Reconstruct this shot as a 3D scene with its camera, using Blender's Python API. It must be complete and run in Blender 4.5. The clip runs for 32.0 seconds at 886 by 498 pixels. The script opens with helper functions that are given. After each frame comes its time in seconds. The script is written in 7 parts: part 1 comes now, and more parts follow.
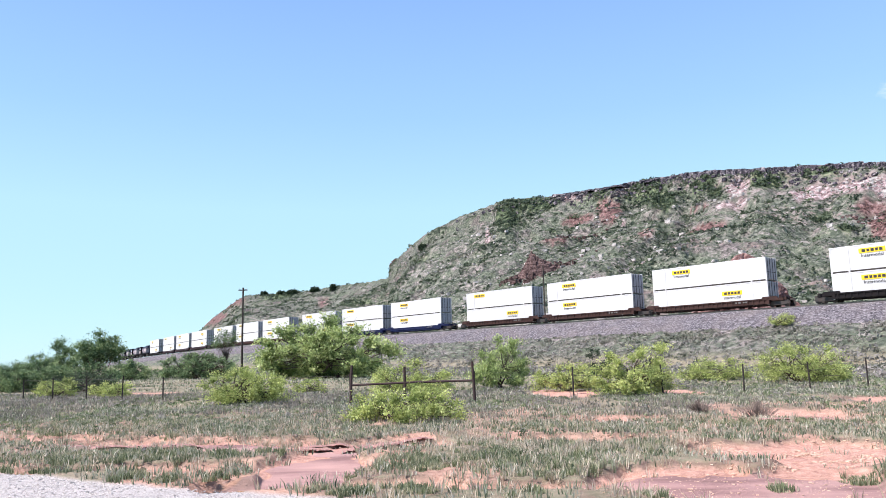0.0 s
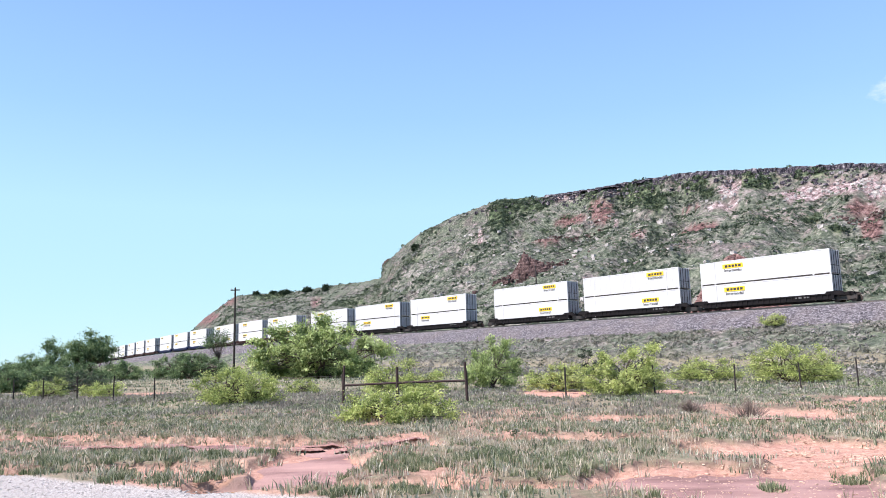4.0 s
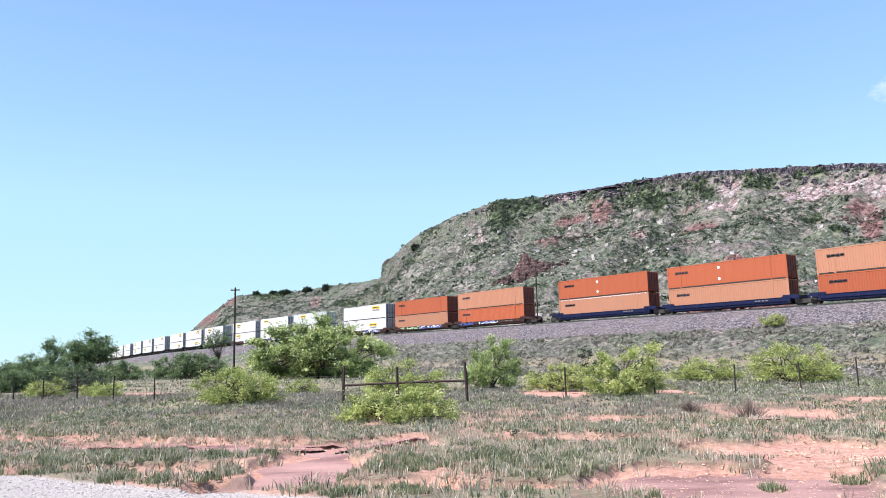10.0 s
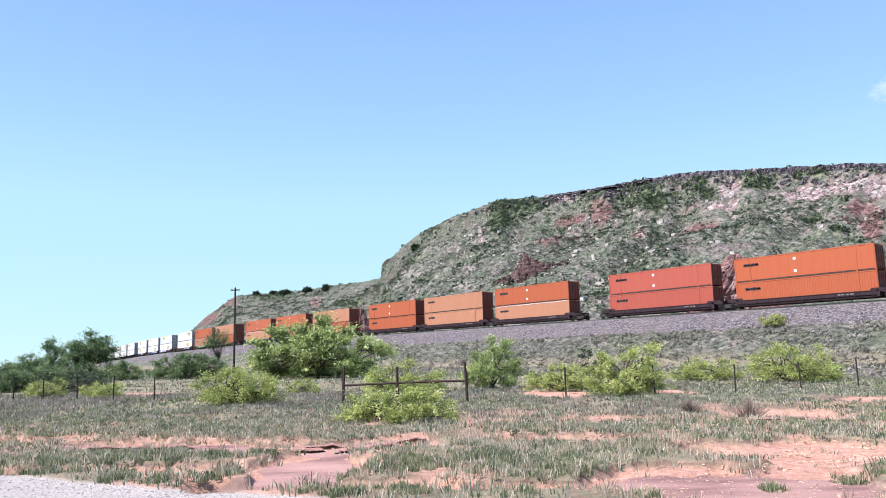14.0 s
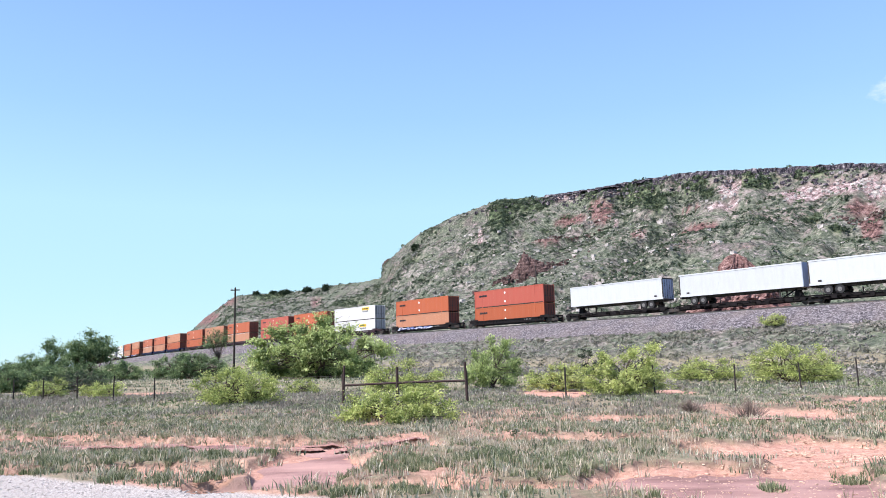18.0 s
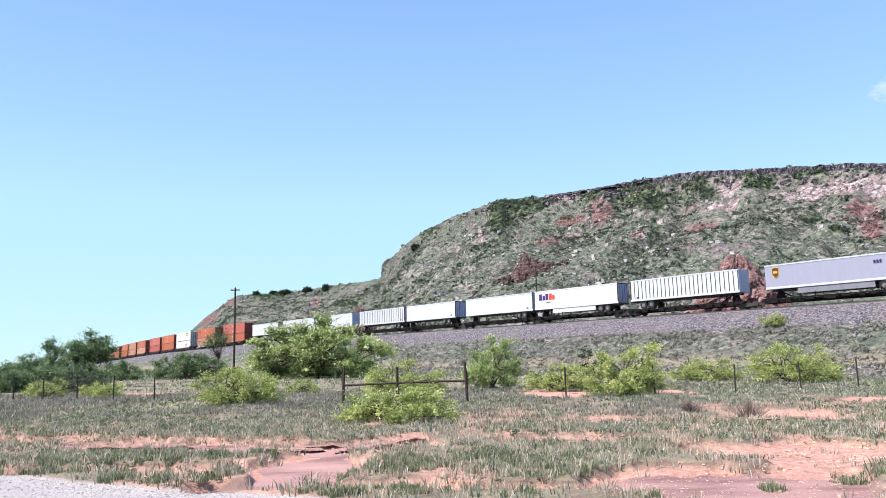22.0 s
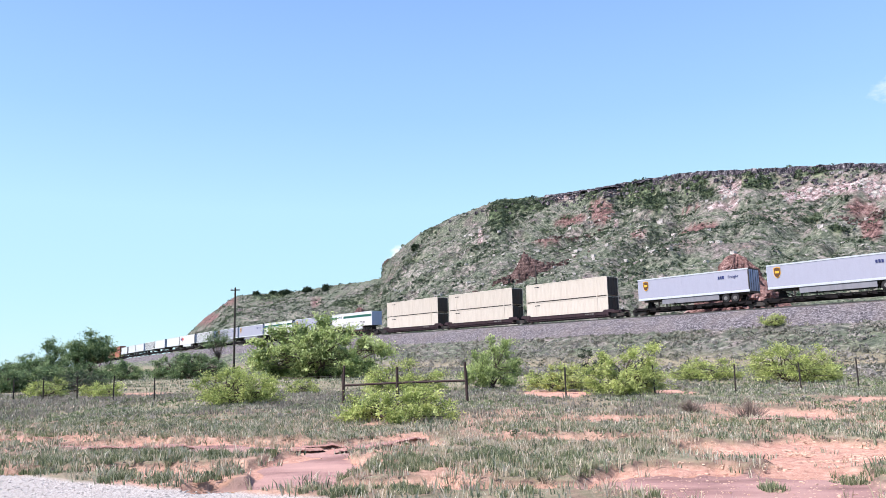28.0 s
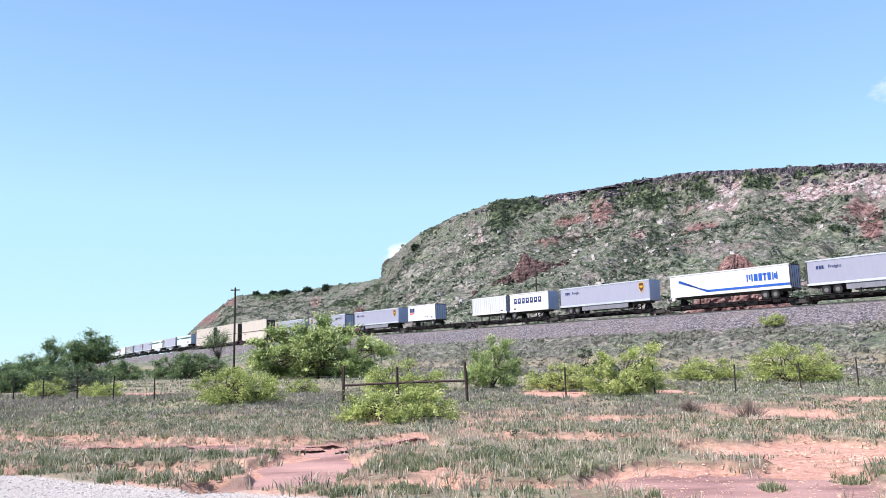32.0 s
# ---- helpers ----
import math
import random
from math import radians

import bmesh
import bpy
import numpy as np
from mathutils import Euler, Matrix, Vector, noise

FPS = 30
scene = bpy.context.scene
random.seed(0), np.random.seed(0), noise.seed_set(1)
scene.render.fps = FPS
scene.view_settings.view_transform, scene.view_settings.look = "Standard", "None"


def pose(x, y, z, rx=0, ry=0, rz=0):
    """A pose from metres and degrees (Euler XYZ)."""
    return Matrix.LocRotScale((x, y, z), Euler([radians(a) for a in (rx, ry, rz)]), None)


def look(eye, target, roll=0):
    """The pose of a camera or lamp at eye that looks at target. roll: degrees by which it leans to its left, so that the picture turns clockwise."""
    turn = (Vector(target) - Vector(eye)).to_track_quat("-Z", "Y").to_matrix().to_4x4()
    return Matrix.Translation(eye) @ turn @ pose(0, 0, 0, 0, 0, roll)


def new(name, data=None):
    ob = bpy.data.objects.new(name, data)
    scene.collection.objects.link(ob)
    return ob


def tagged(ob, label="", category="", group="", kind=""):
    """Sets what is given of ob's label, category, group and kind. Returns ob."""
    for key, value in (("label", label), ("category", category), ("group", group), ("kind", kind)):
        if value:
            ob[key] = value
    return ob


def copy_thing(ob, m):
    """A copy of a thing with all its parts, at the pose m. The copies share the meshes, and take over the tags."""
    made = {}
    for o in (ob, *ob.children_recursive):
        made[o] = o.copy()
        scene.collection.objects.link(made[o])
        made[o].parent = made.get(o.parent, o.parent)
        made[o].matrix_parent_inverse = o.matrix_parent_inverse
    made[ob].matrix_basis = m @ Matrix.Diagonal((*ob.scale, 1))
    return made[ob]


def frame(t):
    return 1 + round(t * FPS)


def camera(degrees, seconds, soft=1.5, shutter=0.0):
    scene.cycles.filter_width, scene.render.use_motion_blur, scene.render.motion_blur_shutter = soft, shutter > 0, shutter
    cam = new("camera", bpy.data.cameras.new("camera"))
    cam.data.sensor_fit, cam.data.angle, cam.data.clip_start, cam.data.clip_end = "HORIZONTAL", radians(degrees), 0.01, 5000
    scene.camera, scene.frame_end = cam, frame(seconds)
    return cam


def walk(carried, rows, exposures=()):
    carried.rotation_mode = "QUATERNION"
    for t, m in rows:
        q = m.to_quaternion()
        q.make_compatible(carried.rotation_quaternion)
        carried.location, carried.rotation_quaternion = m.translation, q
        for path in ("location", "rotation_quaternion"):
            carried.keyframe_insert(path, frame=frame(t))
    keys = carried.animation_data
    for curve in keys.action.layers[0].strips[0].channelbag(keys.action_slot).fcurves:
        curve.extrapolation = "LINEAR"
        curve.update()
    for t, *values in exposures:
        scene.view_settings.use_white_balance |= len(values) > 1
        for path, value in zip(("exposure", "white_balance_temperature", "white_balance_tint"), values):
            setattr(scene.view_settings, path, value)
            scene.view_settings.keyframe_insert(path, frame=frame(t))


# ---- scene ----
# camera: hand-held for a moment, then at rest
cam = camera(62.62, 32.0, soft=0.55)
EYE = Vector((0.0, 0.0, 1.65))
PITCH, ROLL = 8.509, -1.427


def view(yaw=0.0, up=0.0):
    a, b = radians(-yaw), radians(PITCH + up)
    d = Vector((math.sin(a) * math.cos(b), math.cos(a) * math.cos(b), math.sin(b)))
    return look(EYE, EYE + d * 100, ROLL)


walk(cam, [(0.0, view(0.575)), (0.1, view(0.585, 0.01)), (0.2, view(0.48, 0.02)), (0.3, view(0.34, 0.03)), (0.4, view(0.1, 0.05)),
           (0.5, view(-0.19, 0.067)), (0.6, view(-0.40, 0.075)), (0.7, view(-0.43, 0.08)), (0.8, view(-0.42, 0.085)),
           (0.9, view(-0.40, 0.09)), (1.0, view(-0.345, 0.085)), (1.1, view(-0.13, 0.03)), (1.2, view(-0.01, 0.0)),
           (1.3, view()), (1.5, view()), (32.0, view())])

# sky and sun
SUN_AZ, SUN_EL = -112.0, 54.0   # degrees from +y towards +x, and above the horizon
world = bpy.data.worlds.new("sky")
scene.world = world
world.use_nodes = True
wn, wl = world.node_tree.nodes, world.node_tree.links
wn.clear()
sky = wn.new("ShaderNodeTexSky")
sky.sky_type, sky.sun_disc = "NISHITA", False
sky.sun_elevation, sky.sun_rotation = radians(SUN_EL), radians(SUN_AZ)
sky.air_density, sky.dust_density, sky.ozone_density, sky.altitude = 1.0, 0.1, 1.6, 600
bg = wn.new("ShaderNodeBackground")
bg.inputs["Strength"].default_value = 0.142
wo = wn.new("ShaderNodeOutputWorld")
even = wn.new("ShaderNodeMix")          # thin haze evens out the clear sky
even.data_type = "RGBA"
even.inputs[0].default_value = 0.9
wdir = wn.new("ShaderNodeTexCoord")
wsep = wn.new("ShaderNodeSeparateXYZ")
wl.new(wdir.outputs["Generated"], wsep.inputs[0])
haze = wn.new("ShaderNodeValToRGB")     # pale near the horizon, deep blue high up
while len(haze.color_ramp.elements) < 5:
    haze.color_ramp.elements.new(0.5)
for stop, (height, tint) in zip(haze.color_ramp.elements, ((0.0, (0.53, 0.83, 0.99)), (0.20, (0.50, 0.80, 0.98)), (0.32, (0.375, 0.645, 0.99)), (0.46, (0.29, 0.51, 1.0)), (0.95, (0.07, 0.17, 0.42)))):
    stop.position, stop.color = height, (*tint, 1.0)
wl.new(wsep.outputs["Z"], haze.inputs["Fac"])
scaled = wn.new("ShaderNodeVectorMath")
scaled.operation = "SCALE"
scaled.inputs["Scale"].default_value = 4.05
wl.new(haze.outputs["Color"], scaled.inputs[0])
wl.new(scaled.outputs[0], even.inputs[7])
wl.new(sky.outputs[0], even.inputs[6])
wl.new(even.outputs[2], bg.inputs["Color"])
wl.new(bg.outputs[0], wo.inputs["Surface"])
sd = Vector((math.sin(radians(SUN_AZ)) * math.cos(radians(SUN_EL)), math.cos(radians(SUN_AZ)) * math.cos(radians(SUN_EL)), math.sin(radians(SUN_EL))))
sun = new("sun", bpy.data.lights.new("sun", "SUN"))
sun.data.energy, sun.data.angle, sun.data.color = 5.0, radians(0.53), (1.0, 0.93, 0.95)
sun.matrix_world = look(sd * 200, (0, 0, 0))
scene.view_settings.exposure = 0.88

# ---- materials ----
def shader(name, rough=0.7, metal=0.0, spec=0.4):
    m = bpy.data.materials.new(name)
    m.use_nodes = True
    n, l = m.node_tree.nodes, m.node_tree.links
    b = n["Principled BSDF"]
    b.inputs["Roughness"].default_value, b.inputs["Metallic"].default_value = rough, metal
    b.inputs["Specular IOR Level"].default_value = spec
    return m, n, l, b


def noise_tex(n, l, scale, detail=5.0, rough=0.6, vec=None, stretch=None):
    t = n.new("ShaderNodeTexNoise")
    t.inputs["Scale"].default_value, t.inputs["Detail"].default_value, t.inputs["Roughness"].default_value = scale, detail, rough
    if vec is None:
        vec = n.new("ShaderNodeTexCoord").outputs["Object"]
    if stretch:
        mp = n.new("ShaderNodeMapping")
        mp.inputs["Scale"].default_value = stretch
        l.new(vec, mp.inputs["Vector"])
        vec = mp.outputs[0]
    l.new(vec, t.inputs["Vector"])
    return t.outputs["Fac"]


def ramp(n, l, fac, stops):
    r = n.new("ShaderNodeValToRGB")
    e = r.color_ramp.elements
    while len(e) < len(stops):
        e.new(0.5)
    for k, (pos, col) in zip(e, stops):
        k.position, k.color = pos, (*col, 1.0) if len(col) == 3 else col
    l.new(fac, r.inputs["Fac"])
    return r.outputs["Color"]


def mix(n, l, fac, a, b, mode="MIX"):
    x = n.new("ShaderNodeMix")
    x.data_type, x.blend_type = "RGBA", mode
    for sock, v in ((x.inputs[0], fac), (x.inputs[6], a), (x.inputs[7], b)):
        if isinstance(v, (int, float)):
            sock.default_value = v
        elif isinstance(v, tuple):
            sock.default_value = (*v, 1.0)
        else:
            l.new(v, sock)
    return x.outputs[2]


def bump(n, l, b, height, strength=0.4, dist=0.02):
    k = n.new("ShaderNodeBump")
    k.inputs["Strength"].default_value, k.inputs["Distance"].default_value = strength, dist
    l.new(height, k.inputs["Height"])
    l.new(k.outputs[0], b.inputs["Normal"])


def painted(name, col, dirt=(0.2, 0.15, 0.11), amount=0.25, rough=0.45, metal=0.0, vary=0.06):
    """Paint on steel: streaks that run down, grime at two scales, a little change from one to the next."""
    m, n, l, b = shader(name, rough, metal)
    streak = noise_tex(n, l, 1.0, 6.0, 0.65, stretch=(2.2, 2.2, 0.35))
    fine = noise_tex(n, l, 9.0, 4.0, 0.6)
    mask = ramp(n, l, streak, [(0.42, (0, 0, 0)), (0.78, (amount, amount, amount))])
    c = mix(n, l, mask, col, dirt)
    c = mix(n, l, 0.12, c, ramp(n, l, fine, [(0.3, tuple(v * 0.6 for v in col)), (0.7, tuple(min(1, v * 1.15) for v in col))]))
    info = n.new("ShaderNodeObjectInfo")
    hsv = n.new("ShaderNodeHueSaturation")
    mr = n.new("ShaderNodeMapRange")
    mr.inputs["To Min"].default_value, mr.inputs["To Max"].default_value = 1 - vary, 1 + vary
    l.new(info.outputs["Random"], mr.inputs["Value"])
    l.new(mr.outputs[0], hsv.inputs["Value"])
    l.new(c, hsv.inputs["Color"])
    l.new(hsv.outputs[0], b.inputs["Base Color"])
    bump(n, l, b, fine, 0.15, 0.004)
    return m


def plain(name, col, rough=0.6, metal=0.0):
    m, n, l, b = shader(name, rough, metal)
    f = noise_tex(n, l, 14.0, 4.0)
    l.new(ramp(n, l, f, [(0.25, tuple(v * 0.75 for v in col)), (0.75, tuple(min(1, v * 1.15) for v in col))]), b.inputs["Base Color"])
    return m


WHITE = painted("white_paint", (0.58, 0.58, 0.57), (0.36, 0.32, 0.28), 0.35)
OFFWHITE = painted("aged_white_paint", (0.50, 0.525, 0.535), (0.36, 0.33, 0.30), 0.3)
ORANGE = painted("orange_paint", (0.37, 0.088, 0.034), (0.34, 0.14, 0.08), 0.3, vary=0.1)
FADED = painted("faded_orange_paint", (0.41, 0.185, 0.105), (0.30, 0.17, 0.115), 0.5, vary=0.08)
# orange door colour with the back end's shade mixed in, plus grime streaks
SHADEDORANGE = painted("shaded_orange_door", (0.20, 0.05, 0.032), (0.09, 0.045, 0.035), 0.6, 0.7)
REDOR = painted("red_orange_paint", (0.36, 0.078, 0.052), (0.32, 0.13, 0.09), 0.3, vary=0.08)
TAN = painted("cream_paint", (0.52, 0.465, 0.40), (0.30, 0.24, 0.18), 0.4)
GREY = painted("silver_grey_paint", (0.30, 0.305, 0.375), (0.21, 0.20, 0.23), 0.2, 0.5)
# white doors greyed: the unlit back end's shade is set in the paint
SHADEDWHITE = painted("shaded_white_door", (0.40, 0.40, 0.42), (0.14, 0.12, 0.11), 0.5)
BLUISH = painted("pale_blue_grey_panel", (0.36, 0.42, 0.55), (0.2, 0.2, 0.25), 0.25)
BROWNCAR = painted("rust_brown_car_paint", (0.058, 0.031, 0.026), (0.012, 0.010, 0.010), 0.8, 0.8)
PURPLECAR = painted("dark_maroon_car_paint", (0.045, 0.028, 0.033), (0.012, 0.010, 0.011), 0.8, 0.8)
BLUECAR = painted("blue_car_paint", (0.008, 0.013, 0.05), (0.03, 0.028, 0.035), 0.4, 0.6)
BLACKCAR = painted("black_car_paint", (0.010, 0.009, 0.010), (0.035, 0.025, 0.022), 0.4, 0.85)
for car_paint in (BLACKCAR, BROWNCAR, PURPLECAR, BLUECAR):
    car_paint.node_tree.nodes["Principled BSDF"].inputs["Specular IOR Level"].default_value = 0.15
STEEL = painted("dark_steel", (0.05, 0.045, 0.042), (0.12, 0.07, 0.045), 0.5, 0.6, 0.3)
LOCO = painted("navy_locomotive_paint", (0.012, 0.014, 0.04), (0.03, 0.025, 0.03), 0.4, 0.5)
CREAM = painted("pale_locomotive_panel", (0.42, 0.36, 0.36), (0.2, 0.1, 0.08), 0.5)
HUB = painted("dull_wheel_hub", (0.17, 0.165, 0.16), (0.10, 0.08, 0.07), 0.5, 0.6, 0.3)
# skirt grey is set darker to hold the shade under the trailer box
DARKSKIRT = painted("grey_skirt", (0.19, 0.19, 0.215), (0.05, 0.045, 0.045), 0.4, 0.7)
ALU = painted("bare_aluminium", (0.62, 0.63, 0.65), (0.3, 0.28, 0.26), 0.2, 0.4, 0.5)
RAILTOP = plain("worn_rail_steel", (0.22, 0.19, 0.17), 0.35, 0.8)
RUBBER = plain("tyre_rubber", (0.018, 0.018, 0.019), 0.85)
YELLOW = plain("yellow_panel", (0.80, 0.55, 0.02), 0.5)
INK = plain("dark_ink", (0.035, 0.03, 0.035), 0.5)
NAVY = plain("navy_ink", (0.02, 0.03, 0.12), 0.5)
BLUE = plain("blue_stripe", (0.015, 0.09, 0.42), 0.5)
GREEN = plain("green_stripe", (0.004, 0.085, 0.058), 0.5)
PURPLE = plain("purple_shape", (0.05, 0.02, 0.13), 0.5)
ORANGESHAPE = plain("orange_shape", (0.62, 0.07, 0.03), 0.5)
BROWN = plain("brown_shape", (0.09, 0.04, 0.015), 0.5)
GOLD = plain("gold_shape", (0.65, 0.34, 0.03), 0.5)
WHITEMARK = plain("white_marking", (0.8, 0.8, 0.8), 0.5)
SPRAYB = plain("blue_spray", (0.06, 0.09, 0.27), 0.6)
SPRAYW = plain("white_spray", (0.62, 0.66, 0.74), 0.6)
SPRAYG = plain("green_spray", (0.35, 0.55, 0.30), 0.6)


# ---- mesh tools ----
class Geo:
    """Collects plain solids into one mesh."""

    def __init__(self):
        self.v, self.f = [], []

    def add(self, verts, faces):
        k = len(self.v)
        self.v += [tuple(p) for p in verts]
        self.f += [tuple(i + k for i in f) for f in faces]
        return self

    def box(self, x0, x1, y0, y1, z0, z1):
        v = [(x, y, z) for z in (z0, z1) for y in (y0, y1) for x in (x0, x1)]
        return self.add(v, [(0, 2, 3, 1), (4, 5, 7, 6), (0, 1, 5, 4), (2, 6, 7, 3), (0, 4, 6, 2), (1, 3, 7, 5)])

    def cbox(self, x0, x1, y0, y1, z0, z1, c):
        """A box whose long edges along x are cut off by c."""
        return self.prism([(y0 + c, z0), (y1 - c, z0), (y1, z0 + c), (y1, z1 - c), (y1 - c, z1), (y0 + c, z1), (y0, z1 - c), (y0, z0 + c)], x0, x1)

    def prism(self, yz, x0, x1):
        n = len(yz)
        v = [(x0, y, z) for y, z in yz] + [(x1, y, z) for y, z in yz]
        f = [(i, (i + 1) % n, n + (i + 1) % n, n + i) for i in range(n)]
        return self.add(v, f + [tuple(range(n - 1, -1, -1)), tuple(range(n, 2 * n))])

    def slab(self, xz, y0, y1):
        n = len(xz)
        v = [(x, y0, z) for x, z in xz] + [(x, y1, z) for x, z in xz]
        f = [(i, n + i, n + (i + 1) % n, (i + 1) % n) for i in range(n)]
        return self.add(v, f + [tuple(range(n)), tuple(range(2 * n - 1, n - 1, -1))])

    def cyl(self, p, q, r0, r1=None, n=8):
        r1 = r0 if r1 is None else r1
        p, q = Vector(p), Vector(q)
        a = (q - p).normalized()
        u = a.orthogonal().normalized()
        w = a.cross(u)
        v = []
        for c, r in ((p, r0), (q, r1)):
            v += [c + (u * math.cos(2 * math.pi * i / n) + w * math.sin(2 * math.pi * i / n)) * r for i in range(n)]
        f = [(i, (i + 1) % n, n + (i + 1) % n, n + i) for i in range(n)]
        return self.add(v, f + [tuple(range(n - 1, -1, -1)), tuple(range(n, 2 * n))])

    def mesh(self, name, mat):
        me = bpy.data.meshes.new(name)
        me.from_pydata(self.v, [], self.f)
        me.materials.append(mat)
        me.update()
        return me


def part(name, geo, mat, parent, label="", at=None):
    me = geo if isinstance(geo, bpy.types.Mesh) else geo.mesh(name, mat)
    ob = new(name, me)
    ob.parent = parent
    if at is not None:
        ob.matrix_basis = at
    return tagged(ob, label)


def thing(name, label, category, group="", m=None, kind=""):
    ob = new(name)
    ob.empty_display_size = 0.3
    if m is not None:
        ob.matrix_basis = m
    return tagged(ob, label, category, group, kind)


def sheet(name, verts, faces, mat, smooth=False):
    """A mesh from arrays: faces all of one size."""
    me = bpy.data.meshes.new(name)
    verts, faces = np.asarray(verts, np.float32), np.asarray(faces, np.int32)
    k = faces.shape[1]
    me.vertices.add(len(verts))
    me.vertices.foreach_set("co", verts.ravel())
    me.loops.add(faces.size)
    me.loops.foreach_set("vertex_index", faces.ravel())
    me.polygons.add(len(faces))
    me.polygons.foreach_set("loop_start", np.arange(0, faces.size, k, dtype=np.int32))
    me.polygons.foreach_set("loop_total", np.full(len(faces), k, np.int32))
    me.polygons.foreach_set("use_smooth", np.full(len(faces), smooth))
    me.update(calc_edges=True)
    me.validate()
    if mat:
        me.materials.append(mat)
    return me


def hash2(ix, iy, seed):
    h = (ix * 374761393 + iy * 668265263 + seed * 974711) & 0x7FFFFFFF
    h = ((h ^ (h >> 13)) * 1274126177) & 0x7FFFFFFF
    return ((h ^ (h >> 16)) & 0xFFFF) / 65535.0


def vnoise(x, y, seed=0):
    """Value noise from 0 to 1, on arrays."""
    x, y = np.asarray(x, float), np.asarray(y, float)
    ix, iy = np.floor(x).astype(np.int64), np.floor(y).astype(np.int64)
    fx, fy = x - ix, y - iy
    fx, fy = fx * fx * (3 - 2 * fx), fy * fy * (3 - 2 * fy)
    a, b = hash2(ix, iy, seed), hash2(ix + 1, iy, seed)
    c, d = hash2(ix, iy + 1, seed), hash2(ix + 1, iy + 1, seed)
    return (a * (1 - fx) + b * fx) * (1 - fy) + (c * (1 - fx) + d * fx) * fy


def fbm(x, y, octaves=4, seed=0, gain=0.5):
    t, amp, tot = 0.0, 1.0, 0.0
    for o in range(octaves):
        t = t + amp * vnoise(x * 2 ** o + 17.3 * o, y * 2 ** o - 9.1 * o, seed + o)
        tot += amp
        amp *= gain
    return t / tot


def lerp(x, xs, ys):
    return np.interp(x, xs, ys)


def lettering(text, size):
    cu = bpy.data.curves.new("lettering", "FONT")
    cu.body, cu.size, cu.extrude, cu.align_x, cu.align_y = text, size, 0.004, "CENTER", "CENTER"
    cu.resolution_u = 2
    ob = bpy.data.objects.new("lettering", cu)
    scene.collection.objects.link(ob)
    me = bpy.data.meshes.new_from_object(ob.evaluated_get(bpy.context.evaluated_depsgraph_get()))
    bpy.data.objects.remove(ob)
    bpy.data.curves.remove(cu)
    return me

# ---- track line ----
TRACK_S = np.arange(-700.0, 1400.0, 1.0)
_k = np.interp(TRACK_S, [-20, 40, 160, 260, 420, 520], [0, 0.000596, 0.000596, 0.000518, 0.000518, 0.0])
_g = np.interp(TRACK_S, [40, 140, 420, 520], [0.0003, -0.01233, -0.01233, 0.0])


def _run(a):
    c = np.concatenate([[0.0], np.cumsum((a[1:] + a[:-1]) / 2)])
    return c - c[700]


_h = radians(49.97) + _run(_k)
HALF = 1.32                                    # half a container's width: the line was taken along the near side
TRACK_X = -_run(np.cos(_h)) + HALF * np.sin(_h)
TRACK_Y = 133.80 + _run(np.sin(_h)) + HALF * np.cos(_h)
TRACK_Z = 6.736 + _run(_g)


def rail_at(s):
    """Centre of the track at rail height, and the heading as a turn about z of a thing that faces along it."""
    x, y, z, h = (float(np.interp(s, TRACK_S, a)) for a in (TRACK_X, TRACK_Y, TRACK_Z, _h))
    return x, y, z, 180.0 - math.degrees(h), math.degrees(math.atan(float(np.interp(s, TRACK_S, _g))))


def track_near(x, y):
    """For arrays of places: distance to the side of the track (positive beyond it), and the rail's height there."""
    x, y = np.asarray(x, float), np.asarray(y, float)
    pts = slice(0, None, 4)
    tx, ty, tz, th = TRACK_X[pts], TRACK_Y[pts], TRACK_Z[pts], _h[pts]
    side, rz = np.empty(x.shape), np.empty(x.shape)
    fx, fy, fs, fz = x.ravel(), y.ravel(), side.ravel(), rz.ravel()
    for a in range(0, len(fx), 4000):
        dx, dy = fx[a:a + 4000, None] - tx, fy[a:a + 4000, None] - ty
        i = np.argmin(dx * dx + dy * dy, axis=1)
        r = np.arange(len(i))
        fs[a:a + 4000] = dx[r, i] * np.sin(th[i]) + dy[r, i] * np.cos(th[i])
        fz[a:a + 4000] = tz[i]
    return fs.reshape(x.shape), fz.reshape(x.shape)


# ---- land ----
# crest of the mesa: bearing, slope of the sight line from the eye, distance
CREST_AZ = [-40, -23, -21, -19.5, -18.9, -18.3, -17.5, -16.9, -16.4, -15.9, -14.6, -12.5, -10.4, -8.2, -6.0, -4.96, -4.75, -3.77, -2.87, -1.95, -1.04, -0.13, 0.79, 2.16, 3.53, 4.45, 7.6, 9.83, 12.0, 14.2, 16.35, 18.45, 20.1, 22.5, 26.3, 29.8, 32.1, 45, 70, 95, 115, 130]
CREST_TAN = [0, 0.0, 0.004, 0.036, 0.047, 0.058, 0.069, 0.077, 0.084, 0.0885, 0.0907, 0.0921, 0.0972, 0.1031, 0.1073, 0.1117, 0.129, 0.1452, 0.1584, 0.1709, 0.180, 0.1862, 0.1954, 0.2027, 0.2115, 0.2173, 0.2179, 0.2204, 0.2233, 0.2282, 0.2315, 0.234, 0.2347, 0.2313, 0.2263, 0.222, 0.215, 0.21, 0.2, 0.18, 0.12, 0.02]
